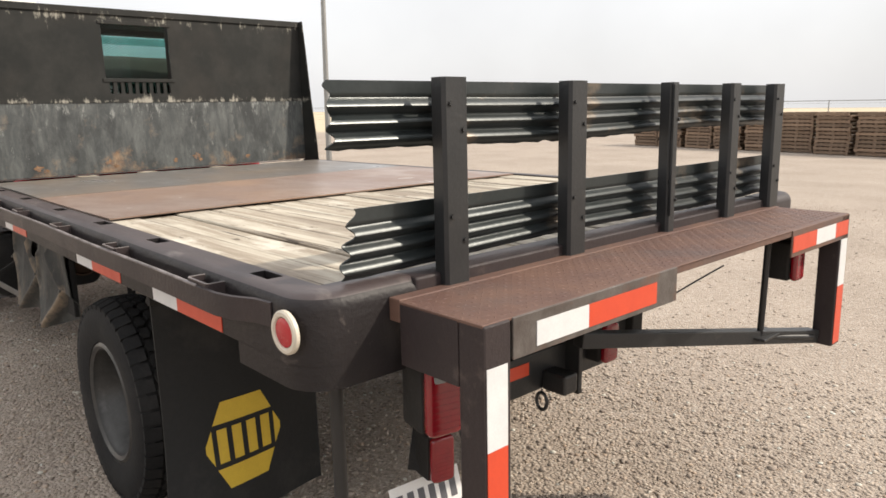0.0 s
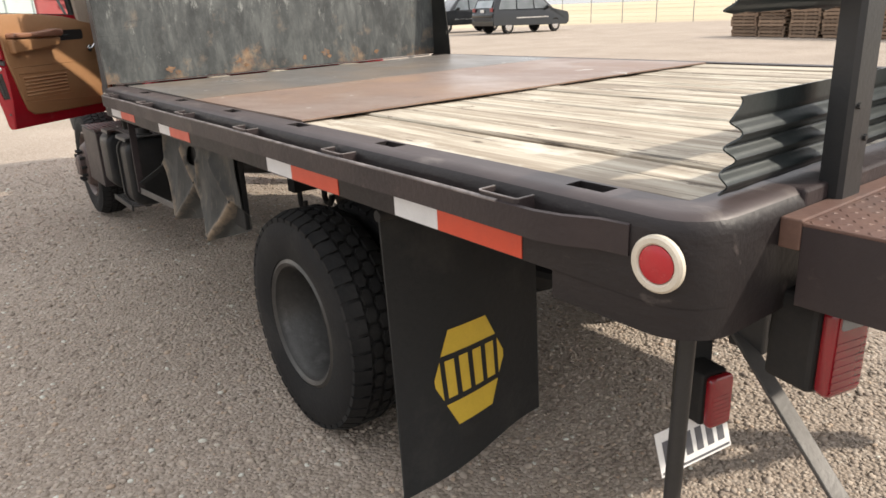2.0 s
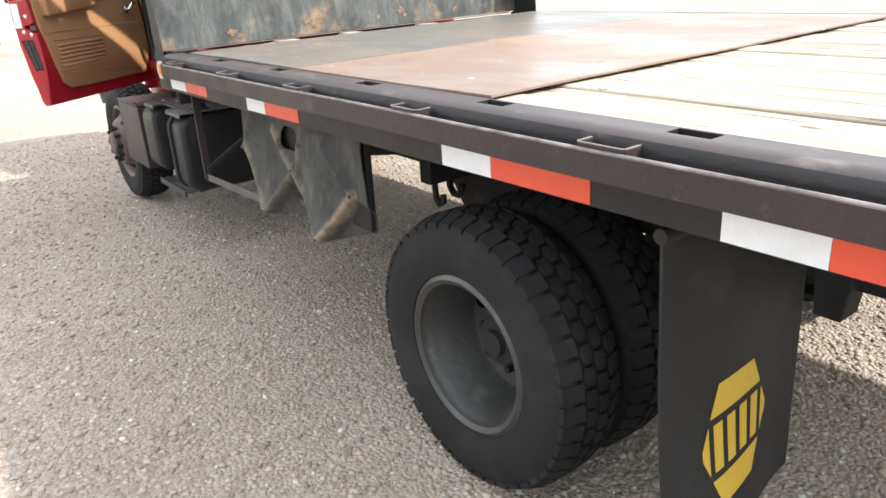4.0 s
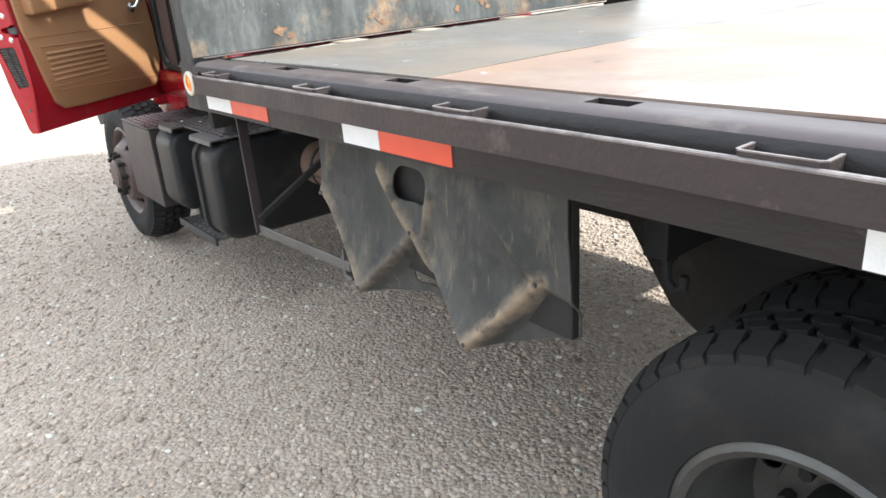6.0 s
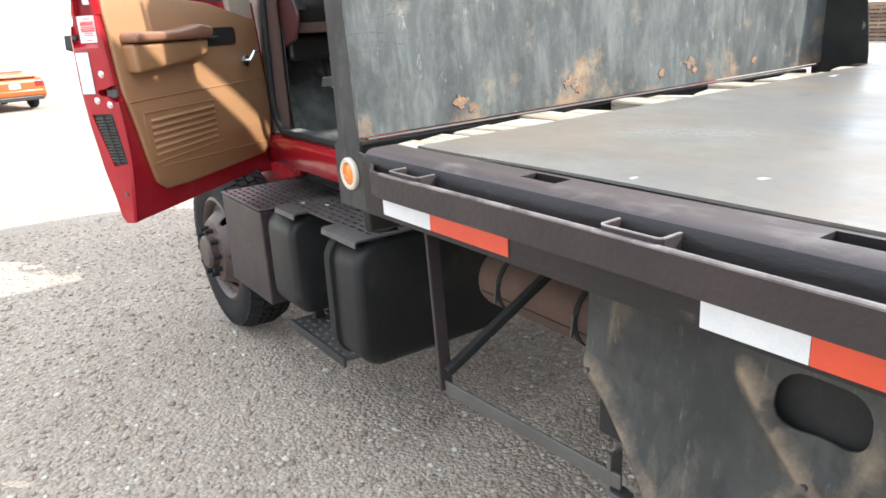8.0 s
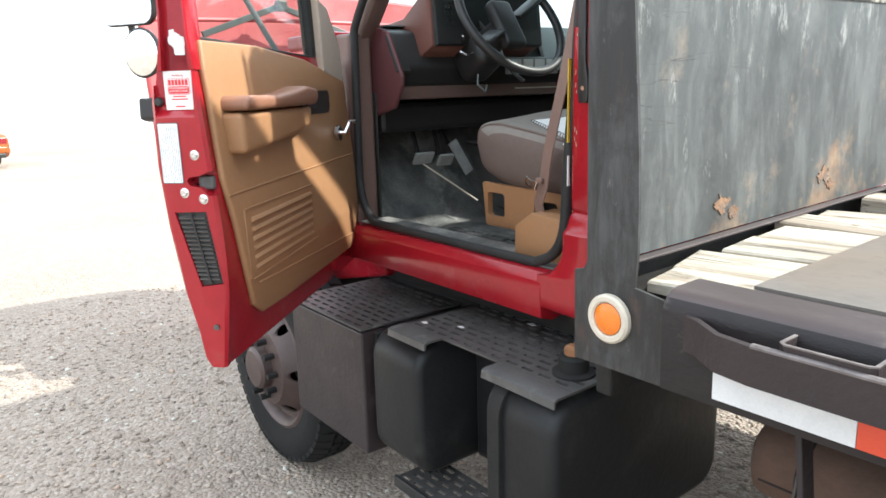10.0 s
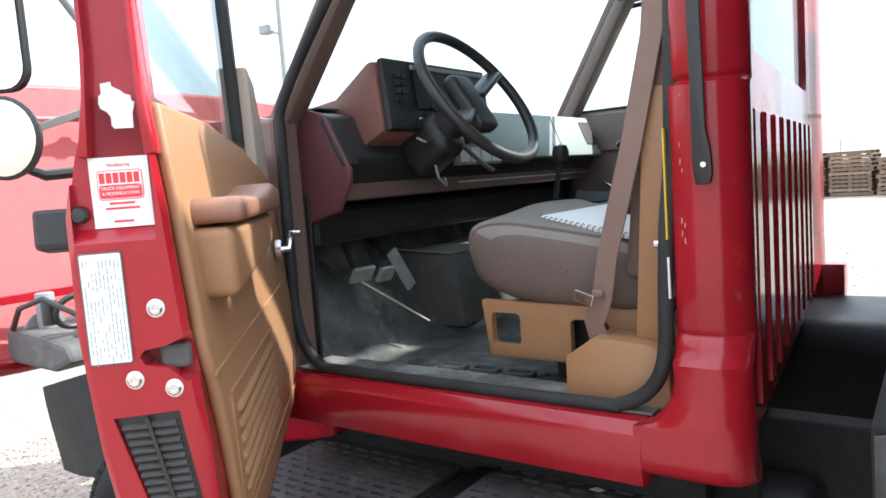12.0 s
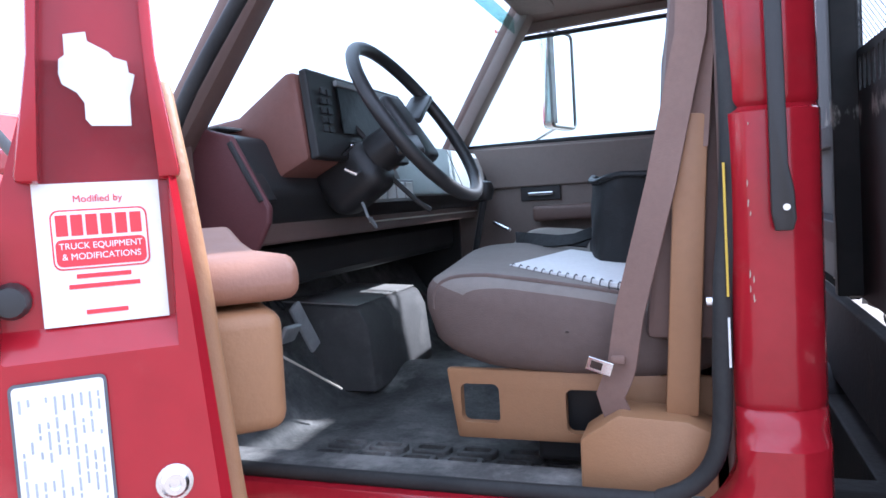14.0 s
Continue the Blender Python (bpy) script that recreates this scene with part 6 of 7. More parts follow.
part("belt_tongue", moved(cut(box(-0.020, 0.020, -0.002, 0.002, -0.011, 0.011, 0.001), box(-0.014, 0.004, -0.01, 0.01, -0.006, 0.006, 0.0)), Matrix.Translation((-4.768, 0.412, 1.216)) @ pose(0, 0, 0, 0, 18, 0)), CHROME, belt, "")

# ---- dashboard ----
dash = part("dashboard", prism([(-5.80, 1.652), (-5.53, 1.664), (-5.43, 1.640), (-5.385, 1.53), (-5.42, 1.47), (-5.50, 1.43), (-5.80, 1.40)], "y", 0.452, 2.0, 0.012), DARKPLASTIC, truck, "black and maroon dashboard", True)
part("end_panel", prism([(-5.66, 1.66), (-5.520, 1.668), (-5.435, 1.642), (-5.362, 1.500), (-5.366, 1.470), (-5.410, 1.400), (-5.520, 1.372), (-5.66, 1.38)], "y", 0.440, 0.456, 0.006), MAROON, dash, "maroon plastic end panel")
part("end_vent", bar((-5.440, 0.462, 1.630), (-5.378, 0.462, 1.512), 0.05, 0.012), DARKPLASTIC, dash)
pod = part("instrument_pod", prism([(-5.64, 1.672), (-5.490, 1.690), (-5.372, 1.768), (-5.350, 1.768), (-5.332, 1.592), (-5.400, 1.560), (-5.60, 1.56)], "y", 0.545, 1.03, 0.010), PODBROWN, dash, "brown instrument pod", True)
face = prism([(-5.345, 1.770), (-5.328, 1.774), (-5.310, 1.596), (-5.330, 1.590)], "y", 0.550, 1.026, 0.004)
bez = part("bezel", face, DARKPLASTIC, pod, "black instrument bezel")
for y_ in (0.585, 0.610):
    for k in range(5):
        part("vent_slot", moved(box(-0.002, 0.0025, y_, y_ + 0.018, -0.0065, 0.0065, 0.001), Matrix.Translation((-5.3165, 0, 1.655 + k * 0.019)) @ pose(0, 0, 0, 0, -6, 0)), BLACK, bez)
part("cluster_glass", moved(box(-0.001, 0.001, 0.66, 1.00, -0.055, 0.055, 0), Matrix.Translation((-5.314, 0, 1.705)) @ pose(0, 0, 0, 0, -6, 0)), TANK, bez)
part("cluster_hood", moved(box(-0.004, 0.006, 0.655, 1.005, 0.050, 0.062, 0.002), Matrix.Translation((-5.314, 0, 1.700)) @ pose(0, 0, 0, 0, -6, 0)), GREYPLASTIC, bez)
# Light from the windscreen is put into the glove box's pale colour.
part("glove_door", moved(box(-0.010, 0.010, 1.10, 1.97, -0.085, 0.085, 0.010), Matrix.Translation((-5.392, 0, 1.592)) @ pose(0, 0, 0, 0, -22, 0)), DASHLIT, dash, "grey-green glove box door, pale with windscreen light painted in", True)
part("glove_seam", moved(box(0.0101, 0.0112, 1.62, 1.625, -0.075, 0.078, 0), Matrix.Translation((-5.392, 0, 1.592)) @ pose(0, 0, 0, 0, -22, 0)), DARKPLASTIC, dash)
part("far_vent", moved(box(0.008, 0.014, 1.86, 1.955, -0.040, 0.060, 0.004), Matrix.Translation((-5.392, 0, 1.592)) @ pose(0, 0, 0, 0, -22, 0)), DARKPLASTIC, dash)
part("heater_panel", box(-5.372, -5.357, 0.90, 1.16, 1.500, 1.560, 0.003), GREYPLASTIC, dash)
for k in range(4):
    part("heater_key", box(-5.358, -5.353, 0.915 + k * 0.06, 0.965 + k * 0.06, 1.508, 1.552, 0.002), PAPER, dash)
part("lower_trim", box(-5.460, -5.425, 0.47, 1.98, 1.425, 1.470, 0.006), BROWN, dash)
part("trim_strip", box(-5.4255, -5.4225, 1.0, 1.98, 1.448, 1.453, 0.001), CREAM, dash)
part("knee_panel", box(-5.64, -5.52, 0.46, 1.98, 1.31, 1.415, 0.02), DARKPLASTIC, dash)
part("dash_top", grid(10, 20, lambda u, v: (-5.78 + 0.30 * u, 0.47 + 1.52 * v, 1.667 - 0.012 * (1 - u)), thick=0.004), GREYPLASTIC, dash, "dusty grey dash top", True)
part("hazard_lever", bar((-5.32, 0.66, 1.60), (-5.27, 0.62, 1.62), 0.010, 0.006), CHROME, dash)

# steering wheel and column
SW = Vector((-5.170, 0.737, 1.668))
SN = Vector((0.838, 0.0, 0.545))
sm = Matrix.Translation(SW) @ SN.to_track_quat("Z", "Y").to_matrix().to_4x4()
ring = []
for k in range(48):
    a = 2 * math.pi * k / 48
    ring.append(sm @ Vector((0.198 * math.cos(a), 0.198 * math.sin(a), 0)))
wheel = part("steering_wheel", tube(ring, 0.0145, 12, closed=True), DARKPLASTIC, truck, "black vinyl steering wheel", True)
part("wheel_pad", moved(box(-0.085, 0.085, -0.045, 0.045, -0.055, -0.010, 0.016, 3), sm @ pose(0, 0, 0, 0, 0, 90)), DARKPLASTIC, wheel, "", True)
for a in (-62, 118):
    p0 = sm @ Vector((0.06 * math.cos(radians(a + 90)), 0.06 * math.sin(radians(a + 90)), -0.03))
    p1 = sm @ Vector((0.192 * math.cos(radians(a + 90)), 0.192 * math.sin(radians(a + 90)), -0.002))
    part("spoke", bar(p0, p1, 0.054, 0.016, 0.006), DARKPLASTIC, wheel, "", True)
column = part("column", cyl(sm @ Vector((0, 0, -0.05)), sm @ Vector((0, 0, -0.12)), 0.040, 0.046, 24), DARKPLASTIC, truck, "black steering column", True)
part("shroud", moved(box(-0.058, 0.058, -0.072, 0.056, -0.27, -0.115, 0.040, 5), sm), DARKPLASTIC, column, "black plastic column shroud", True)
part("ignition", cyl(sm @ Vector((0.055, -0.01, -0.19)), sm @ Vector((0.085, -0.01, -0.18)), 0.016, seg=14), CHROME, column, "", True)
part("tilt_lever", tube([sm @ Vector((-0.055, -0.02, -0.15)), sm @ Vector((-0.095, -0.03, -0.15)), sm @ Vector((-0.105, -0.01, -0.16))], 0.0045, 8), CHROME, column, "", True)
part("cable_loop", tube([sm @ Vector((-0.03, -0.07, -0.20)), sm @ Vector((-0.05, -0.11, -0.20)), sm @ Vector((-0.02, -0.13, -0.21)), sm @ Vector((0.01, -0.10, -0.22))], 0.0035, 8), GREYPLASTIC, column, "", True)
part("shift_lever", tube([sm @ Vector((0.02, -0.05, -0.13)), sm @ Vector((0.05, -0.13, -0.12)), sm @ Vector((0.06, -0.16, -0.11))], 0.006, 8), DARKPLASTIC, truck, "", True)
part("turn_lever", tube([sm @ Vector((0.0, 0.05, -0.12)), sm @ Vector((-0.03, 0.14, -0.12))], 0.006, 8), DARKPLASTIC, truck, "", True)
part("gear_lever", tube([(-5.22, 1.20, 1.10), (-5.20, 1.18, 1.32), (-5.15, 1.15, 1.50)], 0.009, 8), BLACK, truck, "", True)
part("gear_knob", lathe([(0, -0.03), (0.018, -0.025), (0.026, 0), (0.02, 0.022), (0, 0.028)], Matrix.Translation((-5.148, 1.148, 1.515)), 18), DARKPLASTIC, truck, "", True)
# pedals, console, bits on the floor
for y, w, z in ((0.650, 0.040, 1.212), (0.752, 0.032, 1.198)):
    ped = part("pedal", moved(box(-w, w, -0.007, 0.007, -0.026, 0.026, 0.006), Matrix.Translation((-5.538, y, z)) @ pose(0, 0, 0, 35, 0, 84)), PEDAL, truck, "worn grey pedal pad")
    part("pedal_arm", bar((-5.57, y, z + 0.015), (-5.66, y + 0.01, z + 0.22), 0.014, 0.010), CHASSIS, truck)
part("pedal", bar((-5.543, 0.790, 1.262), (-5.533, 0.864, 1.140), 0.012, 0.040, 0.005), PEDAL, truck, "long worn accelerator pedal")
part("pedal_arm", bar((-5.575, 0.80, 1.25), (-5.68, 0.80, 1.36), 0.012, 0.010), CHASSIS, truck)
part("cable", tube([(-5.55, 0.655, 1.19), (-5.50, 0.74, 1.12), (-5.45, 0.83, 1.045)], 0.0032, 6), CREAM, truck, "", True)
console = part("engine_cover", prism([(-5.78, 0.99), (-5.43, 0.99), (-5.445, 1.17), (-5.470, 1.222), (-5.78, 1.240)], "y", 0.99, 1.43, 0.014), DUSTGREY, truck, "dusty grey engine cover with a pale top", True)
# The cover's top is paler than its sides.
part("cover_top", prism([(-5.77, 1.2412), (-5.482, 1.2248), (-5.482, 1.2285), (-5.77, 1.2452)], "y", 1.005, 1.42, 0), PALETOP, console)

# ---- passenger door seen from inside ----
pd = part("far_door", prism([(-5.53, 1.0), (-4.60, 1.0), (-4.60, 1.690), (-5.53, 1.700)], "y", 2.03, 2.12, 0.01), GREYBROWN, truck, "brown inner side of the closed passenger door")
part("upper_trim", prism([(-5.52, 1.53), (-4.61, 1.53), (-4.61, 1.680), (-5.52, 1.690)], "y", 2.015, 2.032, 0.006), GREYBROWN, pd)
part("arm_rest", box(-5.20, -4.75, 1.955, 2.028, 1.395, 1.455, 0.016, 3), BROWN, pd, "", True)
part("handle_cup", box(-5.255, -5.10, 2.022, 2.0295, 1.475, 1.530, 0.004), DARKPLASTIC, pd)
part("door_handle", box(-5.225, -5.125, 2.008, 2.021, 1.492, 1.508, 0.004), CHROME, pd)
part("window_crank", tube([(-5.36, 2.02, 1.40), (-5.36, 1.99, 1.40), (-5.30, 1.98, 1.37), (-5.29, 1.955, 1.37)], 0.007, 8), CHROME, pd, "", True)
part("window_trim", bar((-5.50, 2.045, 1.695), (-4.62, 2.045, 1.690), 0.016, 0.020), SEAL, pd)
part("window_post", bar((-5.515, 2.06, 1.70), (-5.27, 2.03, 2.10), 0.028, 0.026), SEAL, pd)
part("window_post", bar((-4.635, 2.06, 1.69), (-4.66, 2.00, 2.13), 0.04, 0.03), BROWN, pd)
part("window_head", bar((-5.27, 2.03, 2.135), (-4.65, 2.00, 2.155), 0.03, 0.05), GREYBROWN, pd)
part("window_seal", tube([(-5.49, 2.046, 1.703), (-5.06, 2.046, 1.700), (-4.64, 2.046, 1.700), (-4.66, 2.046, 2.115), (-5.26, 2.046, 2.100)], 0.011, 8, closed=True), SEAL, pd, "black rubber window seal")
gl = part("far_glass", prism([(-5.49, 1.70), (-4.63, 1.70), (-4.66, 2.12), (-5.27, 2.10)], "y", 2.050, 2.054), GLASS, pd, "clear passenger window")
gl.visible_shadow = False


def mirror(p, w, h, yaw, parent, label):
    """A tall mirror in a bright frame."""
    m = Matrix.Translation(p) @ pose(0, 0, 0, 0, 0, yaw)
    b = part("mirror", prism(rounded(-w / 2, w / 2, -h / 2, h / 2, 0.03), "x", -0.04, 0.0, 0.006), CHROME, parent, label, True)
    b.matrix_basis = m
    part("mirror_glass", prism(rounded(-w / 2 + 0.012, w / 2 - 0.012, -h / 2 + 0.012, h / 2 - 0.012, 0.022), "x", 0.0, 0.003), MIRROR, b, "")
    part("mirror_rim", tube([(0.003, y_, z_) for y_, z_ in rounded(-w / 2 + 0.008, w / 2 - 0.008, -h / 2 + 0.008, h / 2 - 0.008, 0.026)], 0.007, 8, closed=True), GALV, b, "grey metal rim", True)
    # Dark reflection along the glass's inner edge, drawn as a strip.
    part("convex_strip", box(0.0032, 0.006, -w / 2 + 0.014, -w / 2 + 0.050, -h / 2 + 0.02, h / 2 - 0.02, 0.001), DARKPLASTIC, b, "dark strip laid on the glass as a reflection")


mirror((-5.135, 2.38, 1.982), 0.25, 0.42, -14, truck, "tall chrome-backed side mirror")
part("mirror_arm", tube([(-5.34, 2.11, 2.16), (-5.22, 2.30, 2.24), (-5.17, 2.40, 2.19)], 0.009, 8), CHROME, truck, "", True)
part("mirror_arm", tube([(-5.40, 2.12, 1.70), (-5.26, 2.30, 1.72), (-5.18, 2.40, 1.78)], 0.009, 8), CHROME, truck, "", True)

# ---- open driver door ----
DU, DV = Vector((0.679, -0.734, 0)).normalized(), Vector((0.734, 0.679, 0)).normalized()
DM = Matrix(((DU.x * 1.08, DV.x * 1.04, 0, -4.968), (DU.y * 1.08, DV.y * 1.04, 0, -0.4175), (0, 0, 1.097, -0.1345), (0, 0, 0, 1)))
OUT = [(0.925, 0.020), (0.945, 0.006), (1.00, -0.004), (1.08, -0.026), (1.205, -0.045), (1.325, -0.055), (1.443, -0.053), (1.500, -0.040), (1.560, -0.020), (1.607, -0.010)]
INN = [(0.925, 0.050), (1.00, 0.060), (1.10, 0.072), (1.22, 0.068), (1.32, 0.058), (1.47, 0.046), (1.55, 0.036), (1.607, 0.037)]


def interp(tab, z):
    for (a, va), (b_, vb) in zip(tab, tab[1:]):
        if z <= b_:
            return va + (vb - va) * max(0, z - a) / (b_ - a)
    return tab[-1][1]


def door_body():
    us = [0.0, -0.006, -0.03, -0.08, -0.3, -0.6, -0.85, -0.95, -0.965]
    b = bmesh.new()
    rings = []
    for u in us:
        top = 1.56 - 0.02 * (-u)
        s = 1.0 if -0.95 < u < -0.003 else 0.86
        ring_ = []
        zs = [0.925, 0.945, 1.0, 1.08, 1.14, 1.205, 1.27, 1.325, 1.39, 1.443, 1.50, top]
        low = 0.012 * (-u)
        mid = 0.012
        for z in zs:
            zz = z - low * (1 - (z - 0.925) / 0.64)
            o = interp(OUT, z)
            ring_.append((u, mid + (o - mid) * s - 0.01 * math.sin(min(1, -u / 0.97) * math.pi), zz))
        for z in zs[::-1]:
            zz = z - low * (1 - (z - 0.925) / 0.64)
            i = interp(INN, z) if u > -0.02 else interp(INN, z) - 0.004
            ring_.append((u, mid + (i - mid) * s, zz))
        rings.append([b.verts.new(p) for p in ring_])
    k = len(rings[0])
    for a, c in zip(rings, rings[1:]):
        for i in range(k):
            b.faces.new((a[i], a[(i + 1) % k], c[(i + 1) % k], c[i]))
    b.faces.new(rings[0])
    b.faces.new(rings[-1][::-1])
    bmesh.ops.recalc_face_normals(b, faces=b.faces)
    return b


body = door_body()
latch = prism([(-0.008, 1.298), (-0.003, 1.305), (0.020, 1.308), (0.042, 1.316), (0.075, 1.318), (0.075, 1.272), (0.036, 1.270), (0.020, 1.285), (-0.003, 1.290)], "x", -0.030, 0.05)
latch = moved(latch, Matrix.Translation((0, 0.014, 0)))
vent_cut = prism([(-0.028, 1.238), (0.040, 1.240), (0.062, 1.098), (0.014, 1.092)], "x", -0.012, 0.05)
def edge_recess(v0, v1, top):
    """Takes the shallow hollow out of the door's rear edge above its shelf."""
    b = bmesh.new()
    lo = [b.verts.new((x, v0, z)) for x, z in ((-0.014, 1.430), (0.012, 1.404), (0.05, 1.404), (0.05, top), (-0.014, top))]
    hi = [b.verts.new((x, v1 - (0.010 if z < 1.6 else 0), z)) for x, z in ((-0.014, 1.430), (0.012, 1.404), (0.05, 1.404), (0.05, top), (-0.014, top))]
    b.faces.new(lo)
    b.faces.new(hi[::-1])
    for i in range(5):
        b.faces.new((lo[i], lo[(i + 1) % 5], hi[(i + 1) % 5], hi[i]))
    bmesh.ops.recalc_face_normals(b, faces=b.faces)
    return b


door = part("driver_door", cut(cut(cut(body, latch), vent_cut), edge_recess(-0.046, 0.046, 1.75)), RED, truck, "open red driver door with tan inner panel", True)
door.matrix_basis = DM
part("latch", box(-0.030, -0.014, 0.022, 0.054, 1.280, 1.306, 0.005), DUSTGREY, door, "dusty latch mechanism")
ventm = part("door_vent", prism([(-0.027, 1.237), (0.039, 1.239), (0.061, 1.099), (0.014, 1.093)], "x", -0.012, -0.006), DARKPLASTIC, door, "black slatted vent in the door edge")
for k in range(15):
    s = (k + 0.7) / 16
    z = 1.234 - 0.137 * s
    v0, v1 = -0.022 + 0.036 * s, 0.034 + 0.022 * s
    part("vent_slat", moved(box(-0.003, 0.004, v0, v1, -0.0016, 0.0016, 0.0), Matrix.Translation((-0.004, 0, z)) @ pose(0, 0, 0, 0, 25, 0)), GALV, ventm)
part("vent_rib", bar((0.0, 0.006, 1.236), (0.0, 0.036, 1.098), 0.004, 0.004, 0.0), DARKPLASTIC, ventm)
for v, z in ((0.028, 1.347), (-0.001, 1.276), (0.038, 1.264)):
    bolt = part("bolt", lathe([(0, 0.003), (0.0025, 0.003), (0.003, 0.005), (0.0055, 0.005), (0.0072, 0.0035), (0.0072, 0.0013), (0.0095, 0.0008), (0.0095, 0), (0, 0)], Matrix.Translation((0.0005, v, z)) @ pose(0, 0, 0, 0, 90, 0), 20), CHROME, door, "", True)
part("rubber_stop", lathe([(0, 0.010), (0.007, 0.009), (0.009, 0.003), (0.009, 0)], Matrix.Translation((-0.012, -0.040, 1.445)) @ pose(0, 0, 0, 0, 90, 0), 16), DARKPLASTIC, door, "", True)
part("screw", cyl((0, 0.038, 1.010), (0.004, 0.038, 1.010), 0.006, seg=10), GALV, door)
# stickers on the door edge
sk = part("white_label", box(0.0005, 0.0015, -0.027, 0.033, 1.430, 1.500, 0.0), PAPER, door, "white and red installer label")
sk.matrix_basis = Matrix.Translation((-0.0135, 0, 0))
part("label_block", prism(rounded(-0.0200, 0.0260, 1.4575, 1.4870, 0.004, 4), "x", 0.0016, 0.0020), LABELRED, sk)
part("label_frame", prism(rounded(-0.0192, 0.0252, 1.4583, 1.4862, 0.0035, 4), "x", 0.0020, 0.0023), PAPER, sk)
part("label_block", prism(rounded(-0.0184, 0.0244, 1.4591, 1.4725, 0.003, 4), "x", 0.0023, 0.0026), LABELRED, sk)
for k in range(6):
    part("label_bar", box(0.0024, 0.0028, -0.0175 + k * 0.0070, -0.0120 + k * 0.0070, 1.4742, 1.4845, 0.0), LABELRED, sk)

for z, w in ((1.4530, 0.026), (1.4480, 0.034), (1.4350, 0.020)):
    part("label_bar", box(0.0016, 0.0020, 0.003 - w / 2, 0.003 + w / 2, z, z + 0.0022, 0), LABELRED, sk)
def label_words(text, size, x, v, z, mat):
    tc = bpy.data.curves.new("label_line", "FONT")
    tc.body, tc.size, tc.align_x, tc.extrude = text, size, "CENTER", 0.0002
    to = new("label_line", tc)
    wm = bpy.data.meshes.new_from_object(to.evaluated_get(bpy.context.evaluated_depsgraph_get()))
    bpy.data.objects.remove(to)
    words = new("label_line", wm)
    wm.materials.append(mat)
    words.parent = sk
    words.matrix_basis = Matrix.Translation((x, v, z)) @ Matrix(((0, 0, 1, 0), (1, 0, 0, 0), (0, 1, 0, 0), (0, 0, 0, 1)))


label_words("Modified by", 0.0050, 0.0018, 0.003, 1.4905, LABELRED)
label_words("TRUCK EQUIPMENT", 0.0044, 0.0028, 0.003, 1.4677, PAPER)
label_words("& MODIFICATIONS", 0.0044, 0.0028, 0.003, 1.4625, PAPER)
PRINT = material("grey_print", (0.40, 0.41, 0.43), 0.7, 0, (0.30, 0.31, 0.33), 40, 0.6)
lb = part("data_label", prism([(v, z) for v, z in rounded(-0.044, 0.000, 1.294, 1.407, 0.003, 3)], "x", 0.0005, 0.0012), INK, door, "white data label with a dark border and small print")
part("label_field", prism([(v, z) for v, z in rounded(-0.0425, -0.0015, 1.2955, 1.4055, 0.002, 3)], "x", 0.0013, 0.0018), PAPER, lb)
g2 = random.Random(5)
for i in range(10):
    z = 1.3995
    v = -0.0400 + i * 0.0039
    while z > 1.302:
        w = g2.uniform(0.002, 0.009)
        if g2.random() < 0.78:
            part("print_bar", box(0.0019, 0.0022, v, v + 0.0010, z - w, z, 0), PRINT, lb)
        z -= w + 0.0013
ws_pts = [(-0.0060, 1.5720), (0.0045, 1.5735), (0.0050, 1.5690), (0.0145, 1.5640), (0.0165, 1.5615), (0.0230, 1.5595), (0.0235, 1.5540), (0.0262, 1.5530), (0.0250, 1.5480), (0.0230, 1.5420), (0.0226, 1.5275), (0.0035, 1.5278), (0.0010, 1.5310), (0.0012, 1.5390), (-0.0020, 1.5440), (-0.0085, 1.5480), (-0.0097, 1.5530), (-0.0090, 1.5600), (-0.0062, 1.5620)]
part("torn_label", prism(ws_pts, "x", -0.0136, -0.0128), PAPER, door, "irregular white sticker on the door edge")

# tan inner panel, bowed like the door's inner skin
def bowed(bm):
    for k in range(1, 14):
        geom = bm.verts[:] + bm.edges[:] + bm.faces[:]
        bmesh.ops.bisect_plane(bm, geom=geom, plane_co=(0, 0, 1.0 + k * 0.05), plane_no=(0, 0, 1))
    for v_ in bm.verts:
        v_.co.y += interp(INN, v_.co.z) - 0.060
    return bm


outline = [(-0.035, 1.555), (-0.028, 1.50), (-0.030, 1.30), (-0.075, 1.10), (-0.115, 1.020), (-0.165, 0.990), (-0.30, 0.982), (-0.86, 0.975), (-0.905, 1.00), (-0.915, 1.10), (-0.920, 1.48), (-0.60, 1.535), (-0.30, 1.556)]
trim = part("inner_panel", bowed(prism([(u, z) for u, z in outline], "y", 0.055, 0.070, 0.006, seg=3)), TAN, door, "tan moulded vinyl door panel", True)
part("front_trim", prism([(-0.735, 1.505), (-0.918, 1.47), (-0.900, 1.575), (-0.80, 1.68), (-0.715, 1.70)], "y", 0.028, 0.054, 0.006), BEIGE, door, "pale grey-beige corner trim")
arm = [(-0.066, 1.424), (-0.066, 1.446), (-0.082, 1.453), (-0.240, 1.450), (-0.330, 1.456), (-0.420, 1.468), (-0.486, 1.462), (-0.496, 1.444), (-0.480, 1.424)]
part("arm_rest", prism(arm, "y", 0.050, 0.118, 0.014, seg=4), ARMREST, trim, "brown padded arm rest", True)
part("map_pocket", prism([(-0.064, 1.420), (-0.478, 1.420), (-0.462, 1.374), (-0.36, 1.360), (-0.20, 1.348), (-0.072, 1.340)], "y", 0.050, 0.104, 0.012, seg=4), TAN, trim, "", True)
part("pull_recess", prism(rounded(-0.735, -0.505, 1.395, 1.455, 0.02), "y", 0.052, 0.064), DARKPLASTIC, trim)
